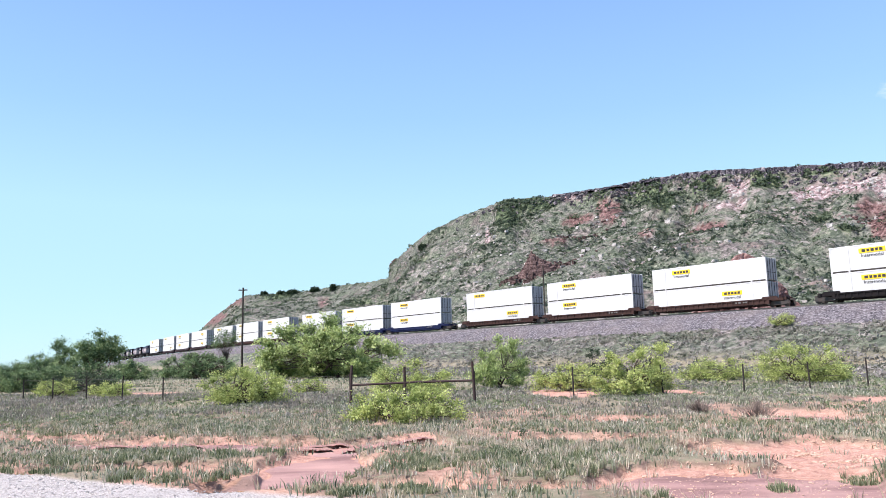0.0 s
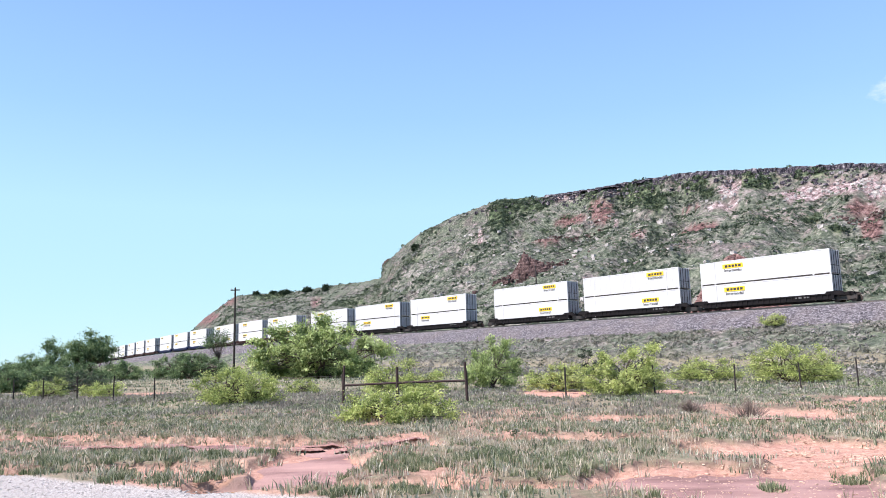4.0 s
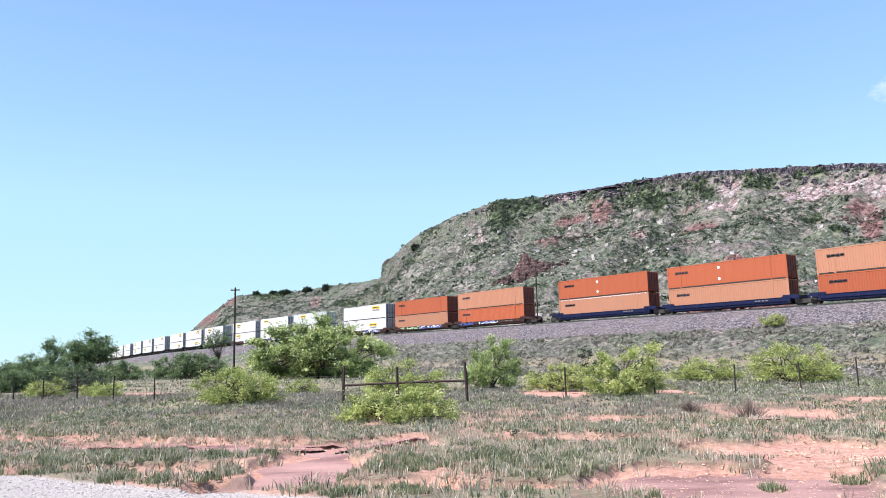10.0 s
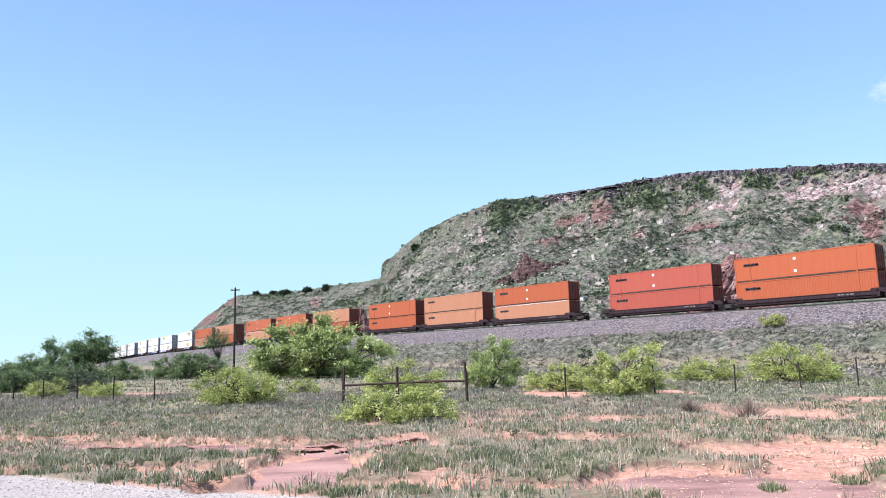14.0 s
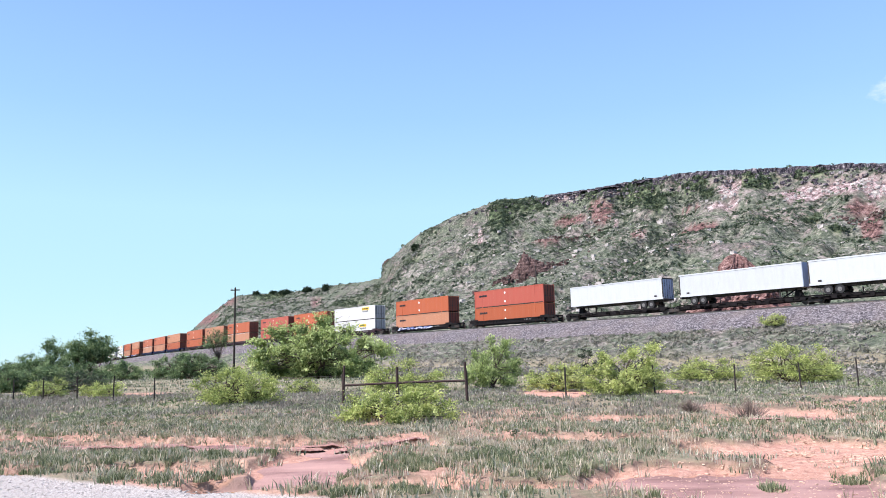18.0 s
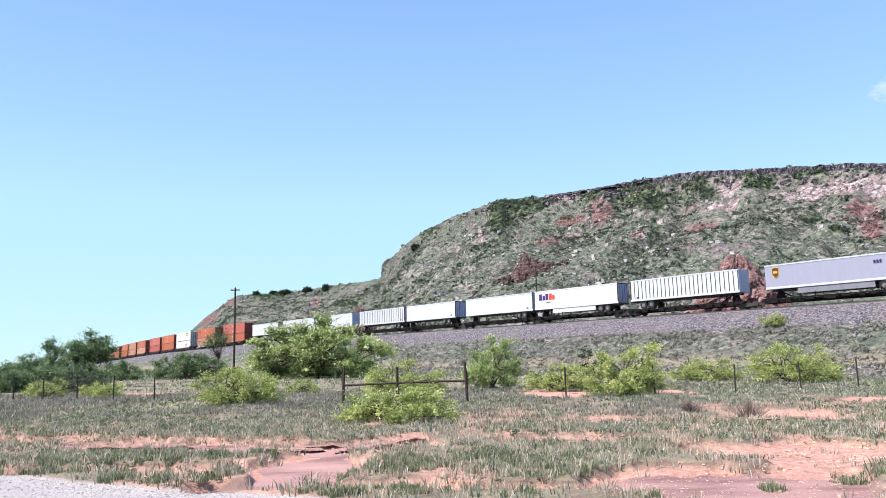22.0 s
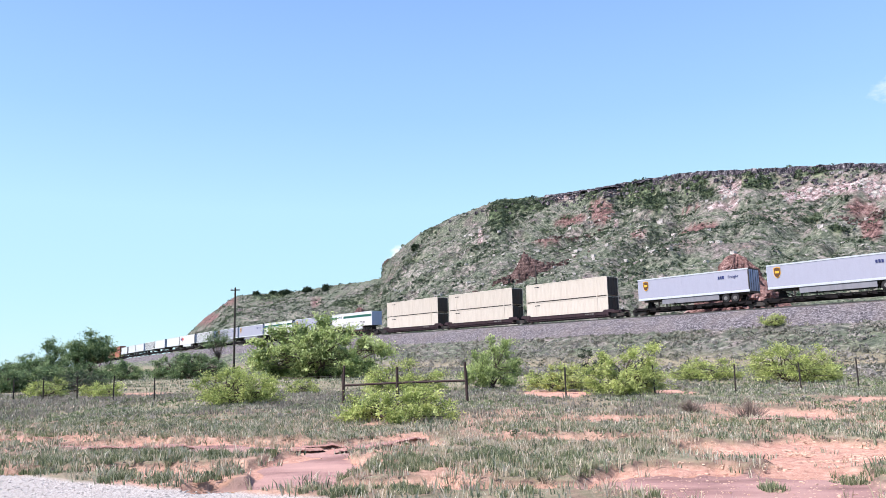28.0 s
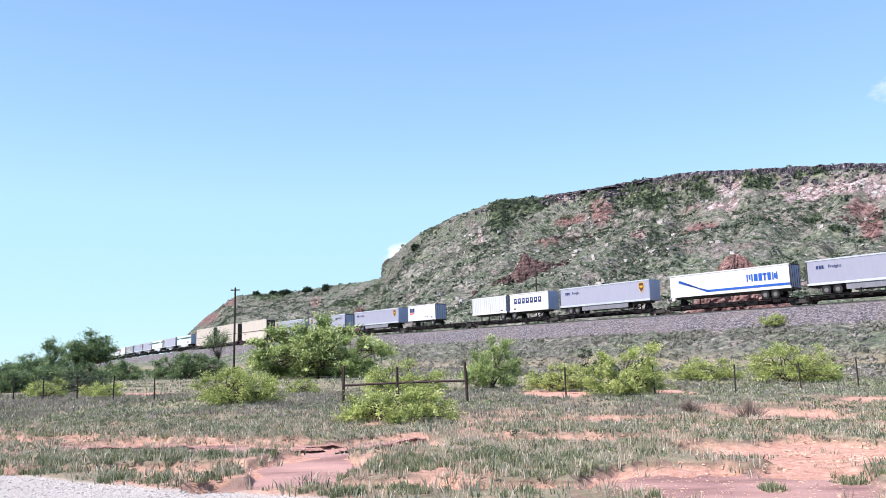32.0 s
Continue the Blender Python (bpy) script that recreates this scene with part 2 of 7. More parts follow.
CREST_R = list(np.interp(CREST_AZ, [-40, -23, -19.3, -15.5, -10.8, -6.0, -4.9, -4.6, -2.0, 1.7, 9.15, 14.2, 20.1, 26.3, 32.1, 45, 70, 95, 115, 130],
                         [700, 640, 590, 520, 460, 405, 395, 350, 320, 300, 280, 266, 250, 240, 234, 230, 230, 240, 260, 300]))
_ta = np.degrees(np.arctan2(TRACK_X, TRACK_Y))
_tr = np.hypot(TRACK_X, TRACK_Y)
_front = slice(300, 1150)
BACK_AZ, BACK_R = _ta[_front][::-1], _tr[_front][::-1]


def plain_height(x, y):
    r = np.hypot(x, y)
    z = (fbm(x / 14, y / 14, 3, 5) - 0.5) * 0.5 * np.clip((r - 12) / 30, 0, 1)
    return z + (fbm(x / 2.1, y / 2.1, 3, 9) - 0.5) * 0.10 * np.clip((r - 3) / 6, 0, 1)


def hill_height(x, y):
    """Height of the mesa alone, and where on its slope a place lies (0 foot, 1 crest)."""
    az = np.degrees(np.arctan2(x, y))
    r = np.hypot(x, y)
    tan, rc = np.interp(az, CREST_AZ, CREST_TAN), np.interp(az, CREST_AZ, CREST_R)
    rc = rc + 16 * (fbm(az / 3.0, az * 0 + 3.1, 3, 21) - 0.5)
    top = 1.65 + rc * tan + (fbm(az / 0.5, az * 0, 3, 33) - 0.5) * 0.7 * np.clip(tan / 0.2, 0, 1)
    foot = np.interp(az, BACK_AZ, BACK_R) + 13
    foot = np.minimum(foot, rc - 60)
    t = (r - foot) / (rc - foot)
    tc = np.clip(t, 0, 1)
    steep = np.clip((tan - 0.10) / 0.08, 0, 1)
    rise = 0.90 * tc ** 1.12
    rim = np.clip((tc - 0.935) / 0.03, 0, 1)
    rim2 = np.clip((tc - 0.76 - 0.08 * fbm(az / 2.2, az * 0, 3, 63)) / 0.05, 0, 1)
    prof = rise * (1 - 0.03 * steep) + steep * (0.045 * rim * rim * (3 - 2 * rim) + 0.035 * rim2 * rim2 * (3 - 2 * rim2))
    prof = prof / (0.90 * (1 - 0.03 * steep) + 0.08 * steep)
    low = 3.0
    along, up = -0.643 * x + 0.766 * y, 0.766 * x + 0.643 * y
    along = along + 14 * (fbm(x / 40, y / 40, 2, 61) - 0.5)
    gully = 1 - np.abs(2 * fbm(along / 26, up / 110, 3, 41) - 1)
    rill = 1 - np.abs(2 * fbm(along / 7.5, up / 34, 2, 43) - 1)
    rough = fbm(x / 9, y / 9, 4, 51) - 0.5
    edge = np.clip(tc * 5, 0, 1) * np.clip((1 - tc) * 7, 0, 1)
    size = np.clip((top - low) / 50, 0, 1.2)
    z = low + (top - low) * prof
    fine = fbm(x / 3.2 + 0.3 * az, y / 3.2, 4, 57) - 0.5
    z = z - ((gully ** 3) * 4.2 + (rill ** 3) * 1.1) * edge * size + rough * 3.0 * edge * np.clip(size * 1.5, 0.15, 1) + fine * 1.7 * np.clip(tc * 9, 0, 1) * np.clip((1 - tc) * 12, 0.25, 1)
    q = (z + 7 * (fbm(x / 55, y / 55, 3, 65) - 0.5)) / 6.5
    fr = q - np.floor(q)
    ledge = np.clip((fr - 0.62) / 0.25, 0, 1)
    z = z + 0.4 * (ledge - fr) * 6.5 * edge * np.clip((fbm(x / 18, y / 18, 3, 67) - 0.42) * 5, 0, 1) * np.clip(size * 1.4, 0, 1)
    over = np.clip(r - rc, 0, None)
    z = np.where(t > 1, top - over * 0.02 - np.clip(over - 300, 0, None) * 0.05, z)
    return np.where(t < 0, -50, z), t, steep


def ground_height(x, y):
    x, y = np.asarray(x, float), np.asarray(y, float)
    side, rz = track_near(x, y)
    z0 = plain_height(x, y)
    hz, t, steep = hill_height(x, y)
    # the bank that carries the track
    bed = rz - 2.3
    near = np.clip(-side - 5.2, 0, None)
    wob = 1 + 0.35 * (fbm(x / 17, y / 17, 2, 71) - 0.5)
    bank = bed - near * 0.36 * wob + np.clip(near - 8, 0, None) * 0.12 + (fbm(x / 3.5, y / 3.5, 3, 77) - 0.5) * 0.7 * np.clip(near / 3, 0, 1) * np.clip((18 - near) / 6, 0, 1)
    z = np.where(side < 0, np.maximum(z0, bank), z0)
    soft = np.clip((z - z0) / 0.5, 0, 1)
    z = z0 + (z - z0) * soft
    back = np.clip(side - 5.2, 0, None)
    far = np.maximum(bed - back * 0.05, hz)
    far = np.maximum(far, z0)
    return np.where(side >= 0, far, z), t, steep, side


# faces of the mesa that differ: bearing, height, half breadth in degrees, half height
THICK = [(6.7, 59.8, 2.0, 4.0), (4.6, 55.2, 1.0, 7.6), (15.4, 57.8, 1.7, 5.5), (16.6, 50.7, 0.85, 4.5), (19.7, 55.2, 1.05, 3.6), (20.4, 50.8, 0.6, 2.5), (24.1, 51.9, 1.4, 3.7), (27.3, 53.3, 1.4, 1.3), (-2.4, 41.7, 0.6, 2.2),
         (27.4, 35.6, 0.65, 1.5), (28.7, 30.1, 0.85, 1.4), (12.0, 59.9, 0.5, 4.0), (-13.4, 43.2, 1.3, 3.6), (-7.4, 28.7, 1.3, 3.0)]
PALE = [(18.2, 61.9, 1.0, 1.2), (22.0, 51.1, 0.8, 5.2), (21.7, 44.3, 1.5, 1.7), (27.0, 45.1, 1.6, 3.5), (29.7, 45.3, 2.05, 3.4), (31.3, 43.8, 0.75, 4.6), (13.7, 61.1, 0.5, 2.6), (3.0, 46.4, 0.2, 6.0), (10.0, 61.5, 1.1, 1.6), (13.6, 44.5, 0.25, 1.9)]
RED = [(10.2, 49.6, 1.2, 2.9), (12.6, 51.6, 1.0, 6.0), (8.3, 38.6, 1.3, 1.7), (18.9, 45.6, 1.05, 1.2), (30.4, 37.2, 0.95, 2.9), (30.9, 29.0, 0.75, 4.9), (6.3, 24.5, 0.9, 1.6), (-10.0, 32.5, 0.45, 4.0), (-16.8, 44.0, 0.9, 5.0), (-18.1, 33.0, 0.9, 6.0), (15.2, 36.1, 0.6, 2.2), (19.6, 35.9, 1.4, 2.0)]


def face_mask(faces, x, y, z, seed, ragged=1.6):
    az = np.degrees(np.arctan2(x, y))
    n = (fbm(x / 5, y / 5 + z / 2.5, 4, seed) - 0.5) * ragged
    d = np.full(np.shape(x), 9.0)
    for a, h, da, dh in faces:
        d = np.minimum(d, ((az - a) / da) ** 2 + ((z - h) / dh) ** 2)
    return np.clip((1.1 - d + n) * 2.2, 0, 1)


def road_mask(x, y):
    """The pale gravel road that runs past the camera: 1 on it."""
    edge = 9.05 - (x + 0.9) * 0.475 + (fbm(x / 1.3, y / 1.3, 3, 81) - 0.5) * 0.5
    return np.clip((edge - y) / 0.12, 0, 1) * (y > -9)


# washes of bare red soil before and behind the fence: middle, half length, half depth
WASHES = [(-7.0, 16.2, 1.5, 1.0), (-4.2, 15.4, 1.6, 1.2), (-1.45, 14.9, 1.4, 1.2), (-2.3, 12.2, 0.95, 1.8), (-5.4, 12.5, 1.8, 0.42), (-2.85, 10.5, 0.8, 0.55), (-0.7, 10.25, 0.8, 0.36), (1.0, 9.95, 1.15, 0.34),
          (3.85, 9.95, 2.2, 1.65), (5.9, 13.0, 1.9, 1.55), (2.6, 15.0, 1.9, 0.8), (4.7, 31.3, 1.4, 3.6), (9.1, 30.4, 0.75, 2.4), (8.7, 19.3, 1.35, 2.5), (13.6, 23.8, 0.7, 1.1), (4.2, 19.1, 1.6, 0.6), (-18.2, 44.0, 1.7, 1.5), (-9.6, 17.6, 1.3, 0.8), (-20.3, 43.0, 1.0, 1.2)]
# smooth drying mud inside them
MUD = [(-2.3, 12.1, 0.95, 1.6), (-2.6, 10.6, 0.9, 0.6), (3.9, 9.6, 2.3, 1.55), (0.4, 10.0, 1.9, 0.3), (-6.0, 15.4, 2.2, 0.9), (-1.6, 14.5, 1.3, 0.8)]

def soil_mask(x, y):
    """Bare red soil: 1 in the washes, with ragged edges."""
    d = np.full(np.shape(x), 9.0)
    for cx, cy, rx, ry in WASHES:
        d = np.minimum(d, ((x - cx) / rx) ** 2 + ((y - cy) / ry) ** 2)
    n = fbm(x / 0.9, y / 1.4, 4, 91) - 0.5
    return np.clip((1.15 - d + n * 1.8) * 3.5, 0, 1)


def mud_mask(x, y):
    d = np.full(np.shape(x), 9.0)
    for cx, cy, rx, ry in MUD:
        d = np.minimum(d, ((x - cx) / rx) ** 2 + ((y - cy) / ry) ** 2)
    return np.clip((1.1 - d + (fbm(x / 0.7, y / 1.0, 4, 92) - 0.5) * 1.3) * 3, 0, 1)


# rain puddles: middle, half length, half depth
PUDDLES = [(-2.95, 10.6, 0.55, 0.3), (-6.4, 12.4, 0.7, 0.3), (-4.6, 11.7, 0.55, 0.24)]


def puddle_level(x, y):
    x, y = np.array([x]), np.array([y])
    return float(ground_height(x, y)[0][0]) - 0.17


def puddle_near(x, y, k):
    _, _, a, b = PUDDLES[k]
    return ((x - PUDDLES[k][0]) / a) ** 2 + ((y - PUDDLES[k][1]) / b) ** 2


def land_material():
    m, n, l, b = shader("land", 0.95, 0.0, 0.1)
    att = n.new("ShaderNodeAttribute")
    att.attribute_name = "cover"
    sep = n.new("ShaderNodeSeparateColor")
    l.new(att.outputs["Color"], sep.inputs[0])
    pos = n.new("ShaderNodeNewGeometry").outputs["Position"]
    big, mid = noise_tex(n, l, 0.12, 4, 0.6, pos), noise_tex(n, l, 0.9, 5, 0.65, pos)
    fine, dust = noise_tex(n, l, 7.0, 6, 0.7, pos), noise_tex(n, l, 38.0, 4, 0.7, pos)
    # short dry pasture between the tufts
    turf = ramp(n, l, mid, [(0.28, (0.105, 0.105, 0.070)), (0.5, (0.19, 0.188, 0.122)), (0.72, (0.28, 0.255, 0.180))])
    turf = mix(n, l, ramp(n, l, fine, [(0.4, (0, 0, 0)), (0.7, (0.6, 0.6, 0.6))]), turf, (0.36, 0.235, 0.185))
    # red soil: pale crumbs on salmon earth, mud smoother and darker
    soil = ramp(n, l, fine, [(0.32, (0.22, 0.112, 0.088)), (0.5, (0.44, 0.248, 0.192)), (0.68, (0.64, 0.42, 0.335))])
    soil = mix(n, l, 0.35, soil, ramp(n, l, mid, [(0.3, (0.36, 0.18, 0.14)), (0.7, (0.60, 0.345, 0.245))]))
    soil = mix(n, l, ramp(n, l, dust, [(0.52, (0, 0, 0)), (0.70, (0.6, 0.6, 0.6))]), soil, (0.70, 0.50, 0.40))
    wet = noise_tex(n, l, 0.8, 4, 0.6, pos, (0.5, 1.6, 1.0))
    mud = ramp(n, l, wet, [(0.36, (0.22, 0.130, 0.122)), (0.50, (0.37, 0.228, 0.210)), (0.66, (0.47, 0.292, 0.252))])
    mud = mix(n, l, ramp(n, l, att.outputs["Alpha"], [(0.10, (0.0, 0.0, 0.0)), (0.30, (0.8, 0.8, 0.8)), (0.65, (0, 0, 0))]), mud, (0.58, 0.30, 0.175))
    soil = mix(n, l, ramp(n, l, att.outputs["Alpha"], [(0.15, (0, 0, 0)), (0.45, (0.92, 0.92, 0.92))]), soil, mud)
    # slope of the mesa: dry grass and mauve-brown earth, streaked down the slope
    turn = n.new("ShaderNodeMapping")
    turn.inputs["Rotation"].default_value = (0, 0, radians(-130))
    l.new(pos, turn.inputs["Vector"])
    run = noise_tex(n, l, 1.0, 5, 0.62, turn.outputs[0], (0.05, 0.22, 0.12))
    mott = noise_tex(n, l, 0.55, 4, 0.55, pos)
    grain = noise_tex(n, l, 1.5, 4, 0.62, pos)
    slope = ramp(n, l, mott, [(0.32, (0.066, 0.070, 0.065)), (0.46, (0.106, 0.118, 0.094)), (0.56, (0.146, 0.148, 0.126)), (0.70, (0.215, 0.19, 0.186))])
    slope = mix(n, l, ramp(n, l, run, [(0.44, (0, 0, 0)), (0.58, (0.75, 0.75, 0.75))]), slope, ramp(n, l, mott, [(0.35, (0.066, 0.085, 0.060)), (0.65, (0.135, 0.160, 0.108))]))
    slope = mix(n, l, ramp(n, l, big, [(0.54, (0, 0, 0)), (0.66, (0.5, 0.5, 0.5))]), slope, ramp(n, l, mott, [(0.35, (0.095, 0.067, 0.074)), (0.65, (0.21, 0.157, 0.170))]))
    speck = ramp(n, l, grain, [(0.36, (0.30, 0.32, 0.30)), (0.46, (0.72, 0.74, 0.70)), (0.54, (1.05, 1.0, 1.0)), (0.66, (1.75, 1.65, 1.65))])
    slope = mix(n, l, 0.9, slope, speck, "MULTIPLY")
    strata = noise_tex(n, l, 1.0, 8, 0.75, pos, (0.5, 0.5, 1.3))
    rock = ramp(n, l, strata, [(0.3, (0.08, 0.06, 0.058)), (0.46, (0.20, 0.15, 0.14)), (0.55, (0.33, 0.28, 0.265)), (0.7, (0.14, 0.11, 0.105))])
    redrock = ramp(n, l, strata, [(0.3, (0.12, 0.075, 0.066)), (0.55, (0.23, 0.15, 0.135)), (0.75, (0.34, 0.265, 0.245))])
    road = ramp(n, l, dust, [(0.34, (0.20, 0.18, 0.165)), (0.5, (0.43, 0.395, 0.37)), (0.70, (0.62, 0.57, 0.54))])
    bank = ramp(n, l, sep.outputs[0], [(0.12, (0, 0, 0)), (0.3, (0.75, 0.75, 0.75)), (0.55, (0, 0, 0))])      # dark broken edge of a wash
    c = mix(n, l, mix(n, l, 1.0, bank, ramp(n, l, fine, [(0.4, (0.2, 0.2, 0.2)), (0.6, (1, 1, 1))]), "MULTIPLY"), mix(n, l, sep.outputs[0], turf, soil), (0.10, 0.062, 0.058))
    hill = n.new("ShaderNodeMath")
    hill.operation, hill.use_clamp = "MULTIPLY", True
    l.new(sep.outputs[1], hill.inputs[0])
    hill.inputs[1].default_value = 2.0
    c = mix(n, l, hill.outputs[0], c, slope)
    cliff = n.new("ShaderNodeMapRange")
    cliff.inputs["From Min"].default_value, cliff.inputs["From Max"].default_value = 0.55, 0.95
    l.new(sep.outputs[1], cliff.inputs["Value"])
    broken = n.new("ShaderNodeMath")
    broken.operation = "MULTIPLY"
    l.new(cliff.outputs[0], broken.inputs[0])
    l.new(ramp(n, l, mott, [(0.44, (0.0, 0.0, 0.0)), (0.60, (0.8, 0.8, 0.8))]), broken.inputs[1])
    c = mix(n, l, broken.outputs[0], c, mix(n, l, ramp(n, l, big, [(0.5, (0, 0, 0)), (0.62, (1, 1, 1))]), rock, redrock))
    face = n.new("ShaderNodeAttribute")
    face.attribute_name = "face"
    fsep = n.new("ShaderNodeSeparateColor")
    l.new(face.outputs["Color"], fsep.inputs[0])
    crag = noise_tex(n, l, 0.7, 6, 0.72, pos, (1.0, 1.0, 0.7))
    pale = ramp(n, l, crag, [(0.38, (0.06, 0.042, 0.045)), (0.47, (0.17, 0.118, 0.115)), (0.55, (0.31, 0.235, 0.23)), (0.66, (0.58, 0.50, 0.49))])
    red = ramp(n, l, crag, [(0.38, (0.04, 0.024, 0.024)), (0.47, (0.105, 0.060, 0.056)), (0.56, (0.19, 0.115, 0.105)), (0.68, (0.36, 0.265, 0.245))])
    c = mix(n, l, fsep.outputs[0], c, ramp(n, l, mott, [(0.38, (0.018, 0.028, 0.018)), (0.52, (0.07, 0.095, 0.05)), (0.66, (0.19, 0.21, 0.13))]))
    c = mix(n, l, fsep.outputs[2], c, red)
    c = mix(n, l, fsep.outputs[1], c, pale)
    band = n.new("ShaderNodeMath")
    band.operation = "MULTIPLY"
    l.new(face.outputs["Alpha"], band.inputs[0])
    l.new(ramp(n, l, mott, [(0.46, (0, 0, 0)), (0.58, (0.45, 0.45, 0.45))]), band.inputs[1])
    c = mix(n, l, band.outputs[0], c, (0.34, 0.30, 0.27))
    c = mix(n, l, sep.outputs[2], c, road)
    l.new(c, b.inputs["Base Color"])
    add = n.new("ShaderNodeMath")
    l.new(fine, add.inputs[0])
    l.new(dust, add.inputs[1])
    tall = n.new("ShaderNodeMath")
    tall.operation = "MULTIPLY"
    l.new(mott, tall.inputs[0])
    l.new(hill.outputs[0], tall.inputs[1])
    both = n.new("ShaderNodeMath")
    both.operation = "MULTIPLY_ADD"
    l.new(tall.outputs[0], both.inputs[0])
    both.inputs[1].default_value = 9.0
    l.new(add.outputs[0], both.inputs[2])
    bump(n, l, b, both.outputs[0], 0.7, 0.05)
    return m


LAND = land_material()


def build_ground():
    az = np.concatenate([np.arange(-180, -40, 2.5), np.arange(-40, -33, 0.5), np.arange(-33, 34, 0.15), np.arange(34, 42, 0.5), np.arange(42, 180, 2.5)])
    r = np.concatenate([[0.0], np.geomspace(1.5, 8, 12), np.geomspace(8.2, 20, 130), np.geomspace(20.3, 46, 50), np.arange(47.5, 90, 1.8), np.arange(91, 340, 2.1), np.geomspace(344, 720, 44), np.geomspace(760, 4600, 24)])
    A, R = np.meshgrid(np.radians(az), r, indexing="ij")
    X, Y = R * np.sin(A), R * np.cos(A)
    Z, T, steep, side = ground_height(X, Y)
    road, soil = road_mask(X, Y), soil_mask(X, Y)
    mud = mud_mask(X, Y)
    Z = Z - 0.15 * soil * np.clip((30 - R) / 8, 0, 1) - 0.03 * road
    Z = Z + (fbm(X / 0.42, Y / 0.42, 4, 95) - 0.5) * 0.13 * soil * (1 - 0.85 * mud) * np.clip((24 - R) / 8, 0, 1)
    for k, (px, py, _, _) in enumerate(PUDDLES):
        w = np.clip(2.6 - puddle_near(X, Y, k), 0, 1)
        Z = Z * (1 - w) + w * (puddle_level(px, py) - 0.012)
    na, nr = X.shape
    i = np.arange(na)[:, None]
    j = np.arange(nr - 1)[None, :]
    i2 = (i + 1) % na
    F = np.stack([i * nr + j, i * nr + j + 1, i2 * nr + j + 1, i2 * nr + j], -1).reshape(-1, 4)
    me = sheet("ground", np.stack([X, Y, Z], -1).reshape(-1, 3), F, LAND, True)
    dR = np.gradient(Z, axis=1) / np.maximum(np.gradient(R, axis=1), 1e-3)
    hill = np.clip(T * 8, 0, 1) * (side > 0) * 0.5
    az_deg = np.degrees(A)
    lum = fbm(X / 24, Y / 24, 3, 97)
    cliff = np.clip((dR - 0.8) / 0.4, 0, 1) * (T > 0.92) * (T < 1.01) * np.clip((az_deg - 15) / 5, 0, 1)
    east = np.clip((az_deg - 17) / 6, 0, 1)
    pale = np.clip((T - 0.72) / 0.04, 0, 1) * np.clip((0.97 - T) / 0.04, 0, 1) * np.clip((lum - 0.47) * 8, 0, 1) * east
    streak = 0.55 * np.clip((dR - 0.85) / 0.4, 0, 1) * (T > 0.06) * (T < 0.92) * np.clip((lum - 0.36) * 5, 0, 1)
    patch = np.maximum(np.maximum(pale, streak), np.clip((fbm(X / 22, Y / 22 + Z / 8, 4, 99) - 0.635) * 9, 0, 1) * (T > 0.25) * (T < 0.93))
    hill = hill + 0.5 * np.maximum(cliff, 0.8 * patch) * (side > 0)
    bankside = ((side < 0) & (side > -24) & (R > 55)) * 0.5 * np.clip((Z - 0.6) / 1.2, 0, 1)
    hill = np.maximum(hill, bankside)
    soil = np.maximum(soil, 0.75 * np.clip((fbm(X / 1.1, Y / 1.8, 4, 93) - 0.40) * 4, 0, 1) * np.clip((27 - Y) / 6, 0, 1))
    col = np.stack([np.where(R < 60, soil, 0.85 * (side > 0) * np.clip((az_deg - 13) / 10, 0, 1) * np.clip((fbm(X / 19, Y / 19, 3, 107) - 0.30) * 4, 0, 1)), hill, road, mud], -1).reshape(-1, 4).astype(np.float32)
    att = me.attributes.new("cover", "FLOAT_COLOR", "POINT")
    att.data.foreach_set("color", col.ravel())
    on = (side > 0) & (T > 0.02) & (T < 1.02)
    bands = np.clip((fbm(az_deg / 1.6 + 0.8 * fbm(X / 20, Y / 20, 3, 103), T * 30, 3, 101) - 0.60) * 7, 0, 1) * np.clip((0.95 - T) * 9, 0, 1)
    masks = [face_mask(THICK, X, Y, Z, 171), face_mask(PALE, X, Y, Z, 173), face_mask(RED, X, Y, Z, 175), bands]
    col = (np.stack(masks, -1) * on[..., None]).reshape(-1, 4).astype(np.float32)
    me.attributes.new("face", "FLOAT_COLOR", "POINT").data.foreach_set("color", col.ravel())
    return tagged(new("ground", me), "dry grass plain with red soil rising to a scrubby mesa", "ground", kind="structure")


build_ground()


# ---- track ----
def ballast_material():
    m, n, l, b = shader("ballast", 0.95, 0, 0.15)
    pos = n.new("ShaderNodeNewGeometry").outputs["Position"]
    v = n.new("ShaderNodeTexVoronoi")
    v.inputs["Scale"].default_value = 7.0
    l.new(pos, v.inputs["Vector"])
    sepc = n.new("ShaderNodeSeparateColor")
    l.new(v.outputs["Color"], sepc.inputs[0])
    c = ramp(n, l, sepc.outputs[0], [(0.0, (0.035, 0.032, 0.037)), (0.5, (0.098, 0.09, 0.10)), (1.0, (0.25, 0.232, 0.245))])
    big = noise_tex(n, l, 0.35, 4, 0.6, pos)
    c = mix(n, l, ramp(n, l, big, [(0.4, (0, 0, 0)), (0.75, (0.5, 0.5, 0.5))]), c, (0.17, 0.14, 0.13))
    l.new(c, b.inputs["Base Color"])
    bump(n, l, b, v.outputs["Distance"], 1.0, 0.08)
    return m


BALLAST = ballast_material()


